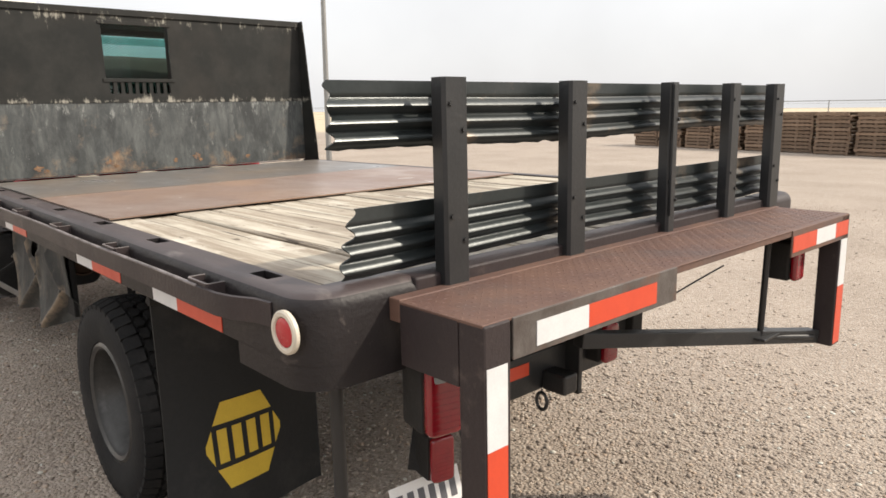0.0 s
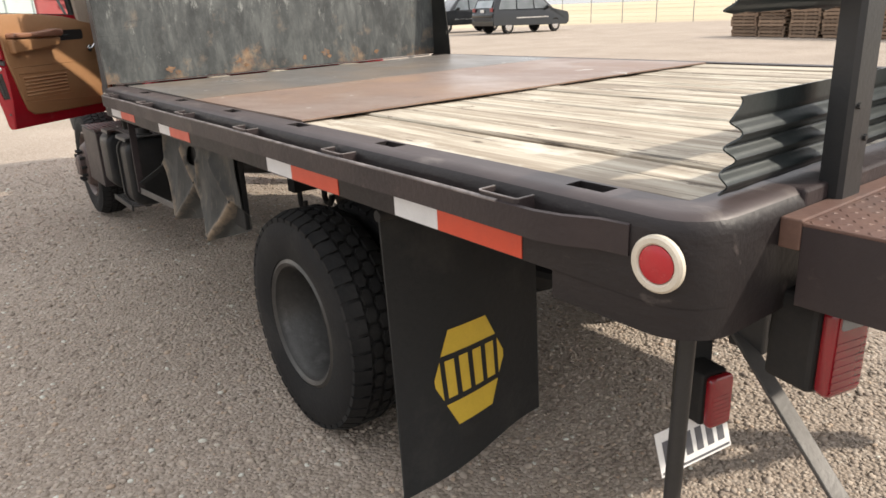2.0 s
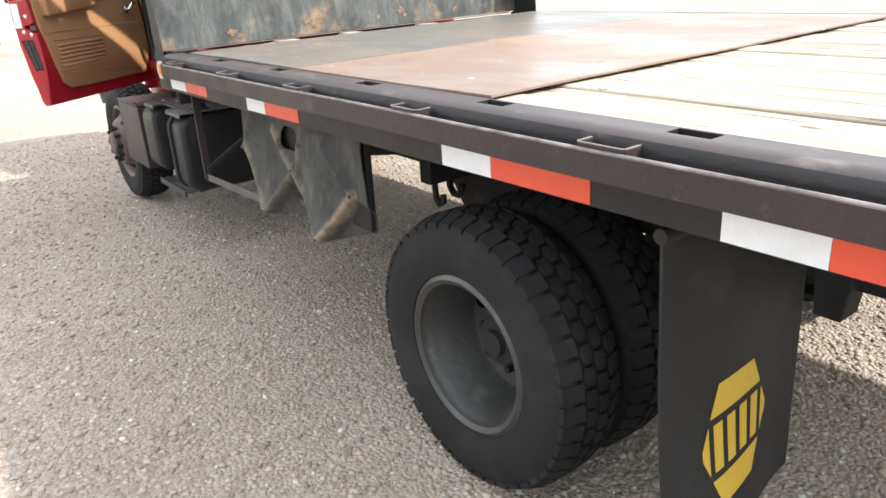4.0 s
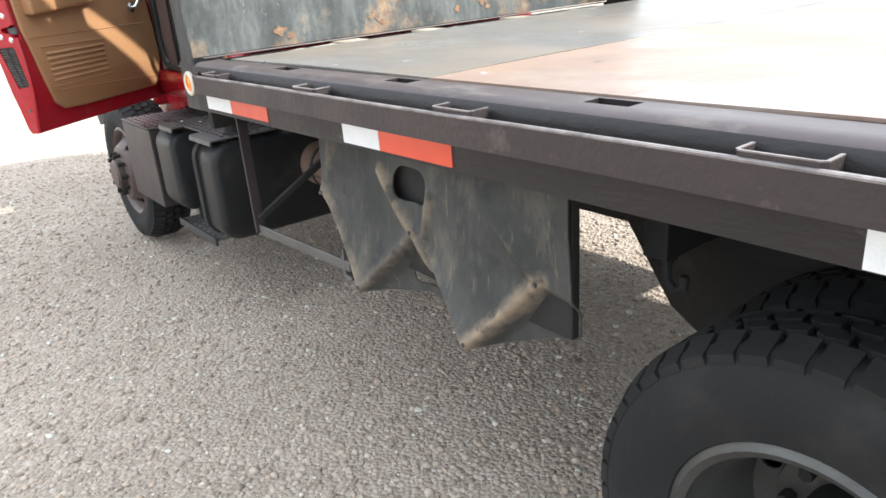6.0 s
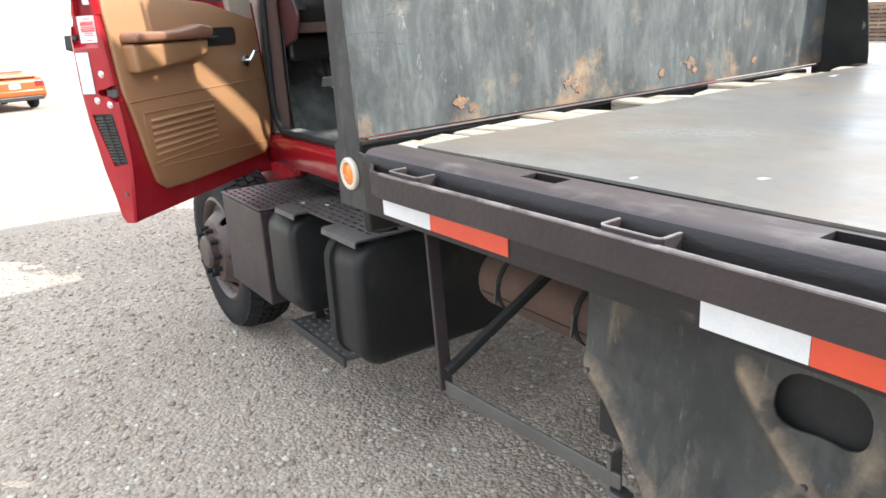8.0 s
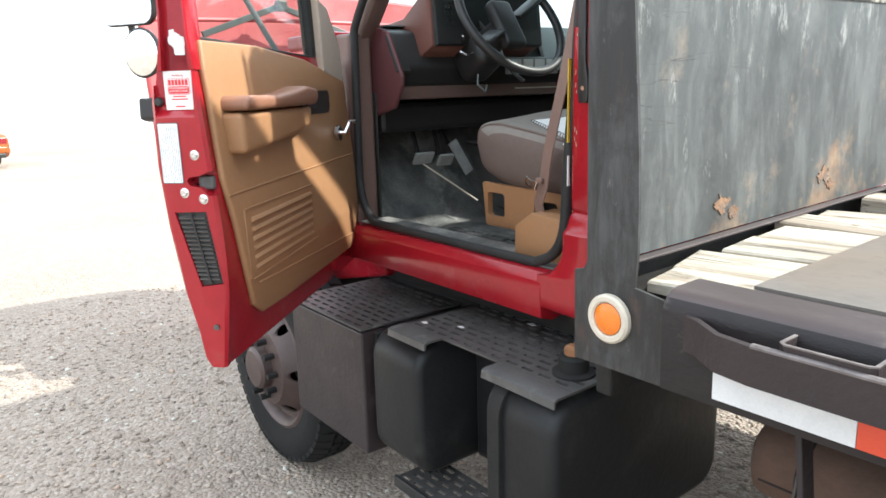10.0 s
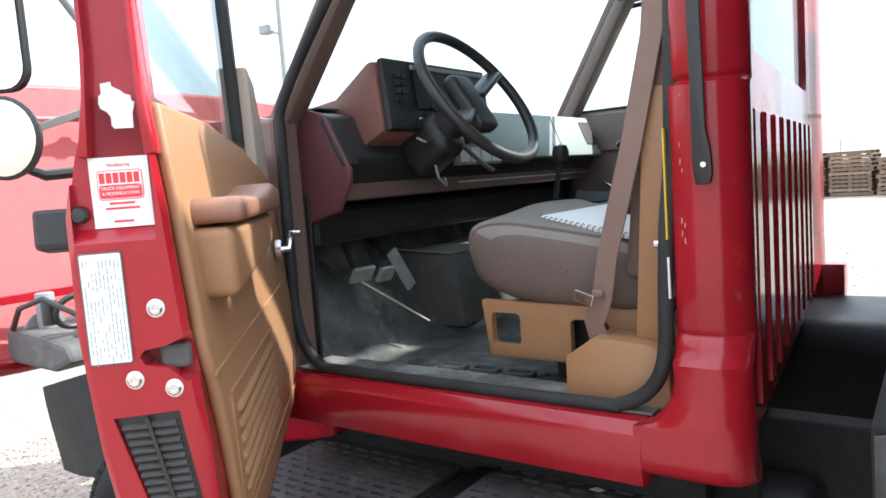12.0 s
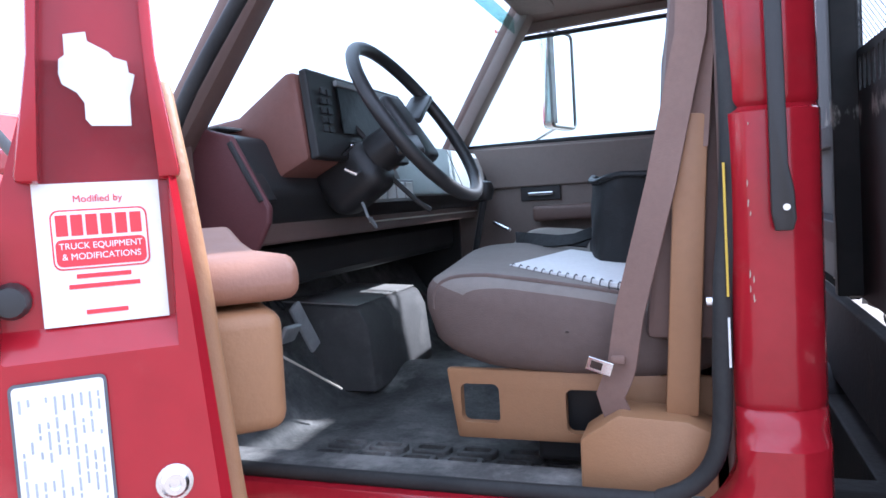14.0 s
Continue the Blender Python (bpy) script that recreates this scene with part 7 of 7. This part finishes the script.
part("inner_handle", box(-0.60, -0.53, 0.064, 0.074, 1.412, 1.428, 0.004), BLACK, trim)
part("window_crank", tube([(-0.755, 0.076, 1.335), (-0.755, 0.100, 1.335), (-0.79, 0.106, 1.365), (-0.79, 0.125, 1.365)], 0.007, 8), CHROME, trim, "chrome window crank", True)
part("crank_base", cyl((-0.755, 0.074, 1.335), (-0.755, 0.086, 1.335), 0.022, seg=18), CHROME, trim, "", True)
for k in range(6):
    z = 1.202 - k * 0.0198
    part("louvre", moved(box(-0.485, -0.115, -0.006, 0.004, -0.0055, 0.0055, 0.003), Matrix.Translation((0, 0.0805, z)) @ pose(0, 0, 0, 32, 0, 0)), TAN, trim, "", True)
for a, b_ in (((-0.035, 1.265), (-0.90, 1.262)), ((-0.088, 1.225), (-0.088, 1.085)), ((-0.13, 1.065), (-0.88, 1.020)), ((-0.09, 1.228), (-0.50, 1.222)), ((-0.10, 1.080), (-0.52, 1.082))):
    part("seam", tube([(a[0], 0.0105 + interp(INN, a[1]), a[1]), (b_[0], 0.0105 + interp(INN, b_[1]), b_[1])], 0.0025, 6), TAN, trim, "", True)
# window frame and glass
part("frame_rear", cut(prism([(-0.034, 1.50), (0.045, 1.50), (0.037, 1.56), (0.030, 2.05), (-0.012, 2.05), (-0.020, 1.60), (-0.023, 1.56)], "x", -0.055, 0.0, 0.004), prism([(-0.030, 1.40), (0.038, 1.40), (0.031, 1.56), (0.024, 2.2), (-0.007, 2.2), (-0.014, 1.60), (-0.018, 1.56)], "x", -0.014, 0.05)), RED, door, "", True)
part("frame_top", bar((-0.03, 0.017, 2.06), (-0.66, 0.017, 2.10), 0.03, 0.05), RED, door)
part("frame_front", bar((-0.745, 0.008, 1.56), (-0.665, 0.008, 2.09), 0.016, 0.020), RED, door)
part("glass_run", bar((-0.725, 0.018, 1.545), (-0.645, 0.018, 2.08), 0.030, 0.034), SEAL, door)
part("belt_seal", bar((-0.05, 0.028, 1.559), (-0.72, 0.028, 1.543), 0.010, 0.008), SEAL, door)
dg = part("door_glass", prism([(-0.05, 1.55), (-0.72, 1.54), (-0.65, 2.08), (-0.05, 2.05)], "y", 0.018, 0.022), GLASS, door, "clear door window")
dg.visible_shadow = False
# door mirrors on their bracket
mb = part("mirror_bracket", tube([(-0.42, -0.05, 1.51), (-0.33, -0.20, 1.50), (-0.285, -0.255, 1.53), (-0.285, -0.255, 2.02), (-0.30, -0.22, 2.06), (-0.34, 0.01, 2.07)], 0.008, 8), DARKPLASTIC, door, "black tubular mirror bracket", True)
part("mirror_head", moved(prism(rounded(-0.080, 0.080, -0.17, 0.17, 0.03), "x", -0.014, 0.0, 0.004), Matrix.Translation((-0.262, -0.250, 1.775)) @ pose(0, 0, 0, 0, 0, -12)), DARKPLASTIC, mb, "", True)
part("mirror_glass", moved(prism(rounded(-0.0765, 0.0765, -0.1665, 0.1665, 0.027), "x", 0.001, 0.003), Matrix.Translation((-0.262, -0.250, 1.775)) @ pose(0, 0, 0, 0, 0, -12)), MIRROR, mb)
cm = Matrix.Translation((-0.253, -0.216, 1.547)) @ pose(0, 0, 0, 0, 0, -12) @ pose(0, 0, 0, 0, 90, 0)
part("convex_mirror", lathe([(0, -0.03), (0.038, -0.022), (0.052, -0.008), (0.054, 0.0), (0.049, 0.004)], cm, 28), DARKPLASTIC, mb, "", True)
part("convex_glass", lathe([(0.050, 0.003), (0.036, 0.010), (0.018, 0.014), (0, 0.015)], cm, 28), MIRROR, mb, "", True)
part("outer_handle", prism([(-0.060, 1.440), (-0.030, 1.455), (-0.026, 1.412), (-0.055, 1.406)], "y", -0.098, -0.052, 0.006), DARKPLASTIC, door, "black door handle standing off the skin")

# ---- front end: raised hood, front splash guard ----
splash = part("splash_guard", grid(12, 12, lambda u, v: (-6.03 - 0.50 * u, 0.20 + 0.02 * math.sin(u * 5 + v * 2), 1.04 - 0.13 * u - (0.34 - 0.06 * u) * v), thick=0.006), FLAP, truck, "black rubber splash guard at the front wheel", True)


def hood_at(u, v):
    """The tilted hood seen from the cab side, bowed across and along."""
    y = 0.27 + 1.92 * u
    z = 0.84 + 1.16 * v - 0.05 * abs(2 * u - 1) ** 3 * v
    x = -7.34 - 0.17 * v - 0.10 * (1 - abs(2 * u - 1) ** 2.5) + 0.10 * (v - 0.5) ** 2
    return (x, y, z)


hood = part("raised_hood", grid(24, 18, hood_at, thick=0.02), HOODRED, truck, "faded red hood tilted forward", True)
part("hood_rim", tube([hood_at(0, k / 8) for k in range(9)] + [hood_at(k / 10, 1) for k in range(1, 11)], 0.020, 10), HOODRED, hood, "", True)
for p_, q_ in (((-7.38, 0.55, 1.76), (-7.39, 1.015, 1.925)), ((-7.39, 1.015, 1.925), (-7.38, 1.50, 1.76))):
    part("hood_brace", bar(p_, q_, 0.018, 0.034), GALV, hood)
part("hood_latch", box(-7.40, -7.34, 0.985, 1.045, 1.895, 1.955, 0.01), GALV, hood)
part("hood_seam", tube([(-7.36 - 0.06 * math.sin(k / 8 * 3.14), 0.30 + 1.86 * k / 8, 1.83 + 0.02 * math.sin(k / 8 * 3.14)) for k in range(9)], 0.012, 8), HOODRED, hood, "", True)
part("fender_lip", tube([(-7.26, 0.27, 0.90), (-7.28, 0.30, 0.85), (-7.34, 0.45, 0.83), (-7.38, 1.2, 0.80), (-7.34, 2.1, 0.84)], 0.034, 10), RED, hood, "", True)
part("mirror_stay", cyl((-0.785, -0.012, 1.40), (-1.05, -0.52, 2.10), 0.009, seg=10), GALV, door, "thin grey stay rod", True)
# Block sized and placed to cut sun patches from between cab and hood.
engine = part("engine", box(-6.85, -5.93, 0.98, 1.85, 0.72, 1.48, 0.05), CHASSIS, truck, "plain black engine block, enlarged to block sun under the raised hood")
part("hose", tube([(-6.92 + 0.02 * math.sin(a_), 0.50 + 0.075 * math.cos(a_), 1.07 + 0.060 * math.sin(a_)) for a_ in np.linspace(0, 6.283, 21)[:-1]], 0.012, 8, closed=True), DARKPLASTIC, engine, "", True)
part("inner_fender", prism([(-7.30, 0.86), (-6.95, 0.85), (-6.80, 0.90), (-6.84, 0.96), (-7.05, 0.985), (-7.30, 1.00)], "y", 0.40, 0.80, 0.02), DUSTGREY, engine, "dusty grey inner fender panel")
for p_, q_, r_, m_ in (((-7.15, 0.50, 0.98), (-7.15, 0.50, 1.13), 0.035, GREYPLASTIC), ((-6.95, 0.42, 1.03), (-6.95, 0.42, 1.12), 0.028, DARKPLASTIC), ((-7.02, 0.62, 1.02), (-6.80, 0.62, 1.10), 0.022, GALV)):
    part("reservoir", cyl(p_, q_, r_, seg=16, bev=0.004), m_, engine, "", True)
part("hose", tube([(-7.22, 0.40, 1.00), (-7.10, 0.38, 1.09), (-6.95, 0.40, 1.13), (-6.80, 0.46, 1.06)], 0.011, 8), DARKPLASTIC, engine, "", True)
part("lamp_back", lathe([(0, -0.05), (0.05, -0.04), (0.085, 0), (0.085, 0.02), (0, 0.02)], Matrix.Translation((-7.22, 0.52, 0.97)) @ pose(0, 0, 0, 0, 90, 0), 20), GREYPLASTIC, engine, "grey back of the head lamp", True)
part("red_flange", bar((-7.24, 0.36, 1.115), (-7.20, 2.05, 1.115), 0.03, 0.035), RED, engine)
part("radiator", box(-7.19, -7.10, 1.02, 1.72, 0.86, 1.08, 0.01), CHASSIS, engine)
part("air_cleaner", cyl((-6.4, 1.50, 1.48), (-6.4, 1.50, 1.56), 0.17, seg=28, bev=0.01), CHASSIS, engine, "", True)

# the cab set on its chassis
CABFIT = Matrix.Translation((-5.070, 0.900, 1.396)) @ Matrix.Diagonal((1.045, 1.029, 1.032, 1)) @ Matrix.Translation((5.0, -0.85, -1.4))
for ob_ in truck.children:
    if ob_ not in seen_before and ob_ not in (door, hood, engine, splash):
        ob_.matrix_basis = CABFIT @ ob_.matrix_basis

# ---- loose things on the seat ----
SEATZ = 1.340


def notebook(m):
    e = empty("notebook", "open spiral notebook with white ruled pages on the seat", "notebook", m)
    part("page_block", box(-0.14, 0.14, -0.105, 0.105, 0.0, 0.010, 0.002), PAPER, e)
    for k in range(16):
        part("spiral", tube([(-0.13 + k * 0.0173, -0.105 + 0.006 * math.cos(a), 0.005 + 0.008 * math.sin(a)) for a in np.linspace(0, 6.283, 9)[:-1]], 0.0011, 5, closed=True), BLACK, e)


notebook(CABFIT @ Matrix.Translation((-4.785, 0.645, SEATZ + 0.002)) @ pose(0, 0, 0, 3, 7, -24))
bag = empty("tote_bag", "black open-topped tote bag with a loose strap on the seat", "bag", CABFIT @ Matrix.Translation((-4.715, 0.89, SEATZ - 0.004)) @ pose(0, 0, 0, 0, 4, 8))


def wall_at(inset, lift):
    """Around the tote's side in u, up it in v; soft, slightly creased."""
    def f(u, v):
        a = 2 * math.pi * u
        c_, s_ = math.cos(a), math.sin(a)
        wob = 1 + 0.03 * noise.noise((c_ * 3, s_ * 3, v * 4))
        return ((0.125 - inset) * math.copysign(abs(c_) ** 0.35, c_) * wob, (0.20 - inset) * math.copysign(abs(s_) ** 0.35, s_) * wob, lift + v * (0.175 + 0.008 * math.sin(a * 3)))
    return f


part("body", grid(48, 10, wall_at(0.0, 0.0), thick=0.006), FLAP, bag, "", True)
part("floor", box(-0.115, 0.115, -0.19, 0.19, 0.002, 0.010, 0.003), FLAP, bag)
part("rim_band", tube([wall_at(-0.002, 0.0)(k / 32, 1.0) for k in range(32)], 0.006, 8, closed=True), TANK, bag, "", True)
for k in range(3):
    part("paper", moved(box(-0.09, 0.09, -0.002, 0.002, 0, 0.155, 0), Matrix.Translation((0.0, 0.02 + 0.05 * k, 0.012)) @ pose(0, 0, 0, 8 - 5 * k, 0, 0)), PAPER if k else DARKPLASTIC, bag)
part("strap", strap_bm([(-0.12, -0.02, 0.06), (-0.16, -0.03, 0.045), (-0.20, 0.00, 0.038), (-0.25, 0.05, 0.036), (-0.29, 0.10, 0.036), (-0.30, 0.16, 0.034), (-0.25, 0.20, 0.030), (-0.18, 0.20, 0.026), (-0.13, 0.18, 0.024)], 0.030, 0.005, [(0, 0.5, 0.5)] * 9), FLAP, bag, "", True)


# ---- yard: vehicles, pallets, fence, light pole, white shed ----
CARBLACK = material("black_car_paint", (0.012, 0.013, 0.014), 0.2, 0.2, (0.02, 0.02, 0.021), 2, 0.4, coat=0.6)
CARORANGE = material("orange_car_paint", (0.40, 0.085, 0.012), 0.3, 0.2, (0.33, 0.065, 0.010), 2, 0.4, coat=0.5)
CARGLASS = material("car_glass", (0.42, 0.45, 0.46), 0.06, 0.7, (0.16, 0.18, 0.185), 2, 0.4)
PALLET = material("pallet_wood", (0.22, 0.15, 0.10), 0.85, 0, (0.15, 0.10, 0.07), 3, 0.7, 0.3, 20, (0.34, 0.25, 0.17), 2, (0.55, 0.7), 0.6, 0.3)


def car(m, prof, glass_prof, paint, label, category, width, wheels, wr, tail):
    """A parked car: a bowed body loft, glasshouse, wheels, lamps and bumpers."""
    e = empty(category.replace(" ", "_"), label, category, m)
    hw = width / 2
    belt = min(p[1] for p in glass_prof[0]) - 0.02
    top = max(p[1] for p in prof)

    def half(z):
        """Half the width at a height: upright below the windows, leaning in above, tucked in at the sill."""
        return hw * (1 - 0.17 * max(0, z - belt) / (top - belt) - 0.06 * max(0, 0.55 - z))
    b = bmesh.new()
    rings = []
    for s in (-1, -0.96, -0.7, 0.7, 0.96, 1):
        drop = 0.05 if abs(s) == 1 else 0.012 if abs(s) > 0.9 else 0.0
        rings.append([b.verts.new((x, s * half(z), z - (drop if z > belt else 0))) for x, z in prof])
    for a, c in zip(rings, rings[1:]):
        for i in range(len(a)):
            b.faces.new((a[i], a[(i + 1) % len(a)], c[(i + 1) % len(a)], c[i]))
    b.faces.new(rings[0])
    b.faces.new(rings[-1][::-1])
    bmesh.ops.recalc_face_normals(b, faces=b.faces)
    bmesh.ops.bevel(b, geom=[g for g in b.edges if len(g.link_faces) == 2 and g.calc_face_angle(0) > 0.25], offset=0.05, segments=2, affect="EDGES", clamp_overlap=True)
    part("body", b, paint, e, "", True)
    for gp in glass_prof:
        for s in (-1, 1):
            q = bmesh.new()
            q.faces.new([q.verts.new((x, s * (half(z) + 0.006), z)) for x, z in gp])
            bmesh.ops.solidify(q, geom=q.faces[:], thickness=0.012)
            part("side_window", q, CARGLASS, e)
    for s in (-1, 1):
        part("side_strip", bar((min(wheels) + 0.5, s * (half(0.72) + 0.006), 0.72), (max(wheels) - 0.5, s * (half(0.72) + 0.006), 0.72), 0.014, 0.05), CHROME if paint is CARBLACK else paint, e)
        part("door_mirror", box(glass_prof[0][0][0] + 0.15, glass_prof[0][0][0] + 0.32, s * hw - 0.09 + (0.09 if s > 0 else -0.09), s * hw + 0.09 + (0.09 if s > 0 else -0.09), belt + 0.02, belt + 0.16, 0.03), paint, e)
        part("head_light", box(prof[0][0] - 0.005, prof[0][0] + 0.20, s * hw * 0.78 - 0.16, s * hw * 0.78 + 0.16, belt - 0.42, belt - 0.24, 0.02), GREYPLASTIC, e)
    back = [p for p in prof]
    for x in wheels:
        for s in (-1, 1):
            w = part("wheel", lathe([(wr * 0.62, 0.0), (wr * 0.9, -0.01), (wr, 0.03), (wr, 0.18), (wr * 0.9, 0.21), (0, 0.2)], Matrix.Translation((x, s * (hw - 0.02), wr)) @ pose(0, 0, 0, 90 if s > 0 else -90, 0, 0) , 32), RUBBER, e, "", True)
            part("hubcap", lathe([(wr * 0.62, 0.002), (wr * 0.5, -0.006), (wr * 0.2, 0.01), (0, 0.0)], Matrix.Translation((x, s * (hw - 0.02), wr)) @ pose(0, 0, 0, 90 if s > 0 else -90, 0, 0), 20), CHROME, w, "", True)
    for s in (-1, 1):
        part("tail_light", box(tail[0] - 0.03, tail[0] + 0.012, s * hw * 0.80 - 0.12, s * hw * 0.80 + 0.12, tail[1] - 0.09, tail[1] + 0.09, 0.02), LAMPRED, e)
    part("rear_glass", moved(box(-0.01, 0.01, -hw * 0.72, hw * 0.72, -0.19, 0.19, 0.01), Matrix.Translation((tail[2], 0, tail[3])) @ pose(0, 0, 0, 0, tail[4], 0)), CARGLASS, e)
    part("plate", box(tail[0], tail[0] + 0.012, -0.16, 0.16, tail[1] - 0.12, tail[1] + 0.02, 0.002), PAPER, e)
    part("bumper", box(tail[0] - 0.06, tail[0] + 0.045, -hw * 0.93, hw * 0.93, tail[1] - 0.36, tail[1] - 0.17, 0.04, 3), paint, e, "", True)
    part("valance", box(tail[0] - 0.08, tail[0] + 0.02, -hw * 0.86, hw * 0.86, tail[1] - 0.50, tail[1] - 0.36, 0.03), DARKPLASTIC, e)
    if paint is CARORANGE:
        part("spoiler", box(tail[0] - 0.22, tail[0] - 0.02, -hw * 0.78, hw * 0.78, tail[1] + 0.215, tail[1] + 0.245, 0.012), paint, e, "", True)
        for s in (-1, 1):
            part("spoiler_foot", box(tail[0] - 0.16, tail[0] - 0.06, s * hw * 0.70 - 0.03, s * hw * 0.70 + 0.03, tail[1] + 0.12, tail[1] + 0.22, 0.01), paint, e)
    return e


VAN = [(-2.55, 0.45), (-2.55, 0.75), (-2.45, 0.92), (-1.45, 1.10), (-0.75, 1.68), (-0.2, 1.76), (1.9, 1.76), (2.25, 1.66), (2.50, 1.05), (2.56, 0.75), (2.54, 0.40), (-2.4, 0.32)]
VANG = [[(-1.25, 1.12), (-0.70, 1.58), (-0.15, 1.62), (-0.15, 1.12)], [(-0.08, 1.12), (-0.08, 1.62), (0.95, 1.62), (1.0, 1.12)], [(1.08, 1.12), (1.03, 1.62), (1.95, 1.60), (2.20, 1.14)]]
SUVP = [(-2.5, 0.50), (-2.52, 0.95), (-2.40, 1.12), (-1.30, 1.20), (-0.70, 1.80), (-0.2, 1.90), (1.9, 1.90), (2.30, 1.80), (2.50, 1.15), (2.55, 0.80), (2.5, 0.45), (-2.4, 0.40)]
SUVG = [[(-1.05, 1.22), (-0.62, 1.72), (-0.10, 1.76), (-0.10, 1.22)], [(-0.02, 1.22), (-0.02, 1.76), (0.95, 1.76), (1.0, 1.22)], [(1.08, 1.22), (1.05, 1.76), (1.95, 1.74), (2.25, 1.24)]]
SEDAN = [(-2.35, 0.42), (-2.38, 0.62), (-2.25, 0.78), (-1.25, 0.92), (-0.45, 1.34), (0.05, 1.42), (0.75, 1.40), (1.55, 1.06), (2.25, 1.00), (2.38, 0.85), (2.40, 0.45), (2.2, 0.30), (-2.2, 0.28)]
SEDANG = [[(-0.95, 0.96), (-0.40, 1.28), (0.05, 1.34), (0.08, 0.96)], [(0.15, 0.96), (0.12, 1.34), (0.72, 1.32), (1.25, 1.02)]]


def facing(x, y, yaw):
    return Matrix.Translation((x, y, 0)) @ pose(0, 0, 0, 0, 0, yaw)


car(facing(-31.6, 28.9, -95) @ Matrix.Diagonal((1.08, 1.08, 1.17, 1)), VAN, VANG, CARBLACK, "black minivan parked in the gravel yard", "minivan", 1.95, (-1.6, 1.55), 0.34, (2.545, 1.12, 2.40, 1.38, -26))
car(facing(-37.1, 29.0, 76) @ Matrix.Diagonal((1.06, 1.06, 1.12, 1)), SUVP, SUVG, CARBLACK, "black sport utility vehicle parked beside the minivan", "suv", 2.0, (-1.55, 1.5), 0.38, (2.52, 1.25, 2.42, 1.50, -18))
car(facing(-22.25, 0.25, 13) @ Matrix.Scale(0.70, 4), SEDAN, SEDANG, CARORANGE, "orange sedan parked by the white shed", "car", 1.78, (-1.45, 1.35), 0.31, (2.385, 0.80, 1.14, 1.25, -65))

# pallets in stacks
def pallet_meshes():
    out = []
    for w, l, h in ((0.10, 1.0, 0.020), (1.20, 0.045, 0.085)):
        b = box(-w / 2, w / 2, -l / 2, l / 2, 0, h, 0)
        me = bpy.data.meshes.new("board")
        b.to_mesh(me)
        b.free()
        me.materials.append(PALLET)
        out.append(me)
    return out


BOARD, STRINGER = pallet_meshes()


def pallet_stack(x, y, yaw, n_, seed):
    """A stack of n_ pallets, each of three stringers, seven top boards and three bottom boards."""
    gg = random.Random(seed)
    e = empty("pallet_stack", "stack of weathered brown wooden pallets", "pallet stack", facing(x, y, yaw), "pallet stacks in the yard")
    for k in range(n_):
        p = new("pallet")
        p.parent = e
        p.matrix_basis = Matrix.Translation((gg.uniform(-0.04, 0.04), gg.uniform(-0.04, 0.04), k * 0.128)) @ pose(0, 0, 0, 0, 0, gg.uniform(-2, 2))
        for me, name, rows in ((STRINGER, "stringer", [(0, sy, 0.020) for sy in (-0.48, 0.0, 0.48)]),
                               (BOARD, "board", [(-0.55 + i * 0.185, 0, 0.105) for i in range(7)] + [(-0.55 + i * 0.185, 0, 0.0) for i in (0, 3, 6)])):
            for q in rows:
                o = new(name, me)
                o.parent = p
                o.matrix_basis = Matrix.Translation(q)


gg = random.Random(8)
for i in range(15):
    pallet_stack(-16.0 + i * 1.34, 27.0 - i * 0.26 + gg.uniform(-0.15, 0.15), -11 + gg.uniform(-2, 2), gg.choice((9, 10, 11, 11, 12)), 20 + i)
for i in range(8):
    pallet_stack(-3.5 + i * 1.36, 25.8 - i * 0.25, -10, gg.choice((8, 9, 9, 10)), 50 + i)

# chain link fence along the far edge of the yard: posts, rails and wires
FENCE = material("fence_wire", (0.30, 0.30, 0.29), 0.5, 0.6, (0.24, 0.24, 0.23), 3, 0.5)
fence = empty("fence", "grey chain link fence along the yard's far edge", "fence")
for i in range(46):
    x = -72 + i * 3.0
    y = 44 + 0.02 * x
    part("post", cyl((x, y, -0.02), (x, y, 1.95), 0.03, seg=8), FENCE, fence)
part("top_rail", cyl((-72, 44 - 1.44, 1.92), (63, 44 + 1.26, 1.92), 0.022, seg=8), FENCE, fence)
bm = None
for k in range(7):
    bm = cyl((-72, 44 - 1.44, 0.15 + k * 0.27), (63, 44 + 1.26, 0.15 + k * 0.27), 0.005, seg=4, bm=bm)
tagged(part("wires", bm, FENCE, fence), kind="stuff")

# light pole
pole = empty("light_pole", "tall grey light pole with a lamp head", "light pole", Matrix.Translation((-16.6, 10.7, 0)))
part("shaft", cyl((0, 0, -0.02), (0, 0, 9.2), 0.085, 0.05, 16), FENCE, pole, "", True)
part("lamp_arm", bar((0, 0, 5.0), (-0.25, -0.1, 5.1), 0.05, 0.05), FENCE, pole)
part("lamp_head", box(-0.5, -0.2, -0.22, 0.02, 5.05, 5.25, 0.03), GREYPLASTIC, pole)

# white metal shed
shed = empty("shed", "large white ribbed metal shed", "shed")
part("wall", box(-27.3, -27.0, -30, 6.0, 0, 6.0, 0.0), WALLWHITE, shed)
part("wall", box(-39, -27.3, 5.7, 6.0, 0, 6.0, 0.0), WALLWHITE, shed)
for i in range(45):
    part("rib", box(-26.999, -26.95, -29.6 + i * 0.78, -29.5 + i * 0.78, 0, 6.0, 0.01), WALLWHITE, shed)
part("roof", prism([(-26.9, 6.0), (-39.1, 6.0), (-33, 7.6)], "y", -30.3, 6.3), WALLWHITE, shed)
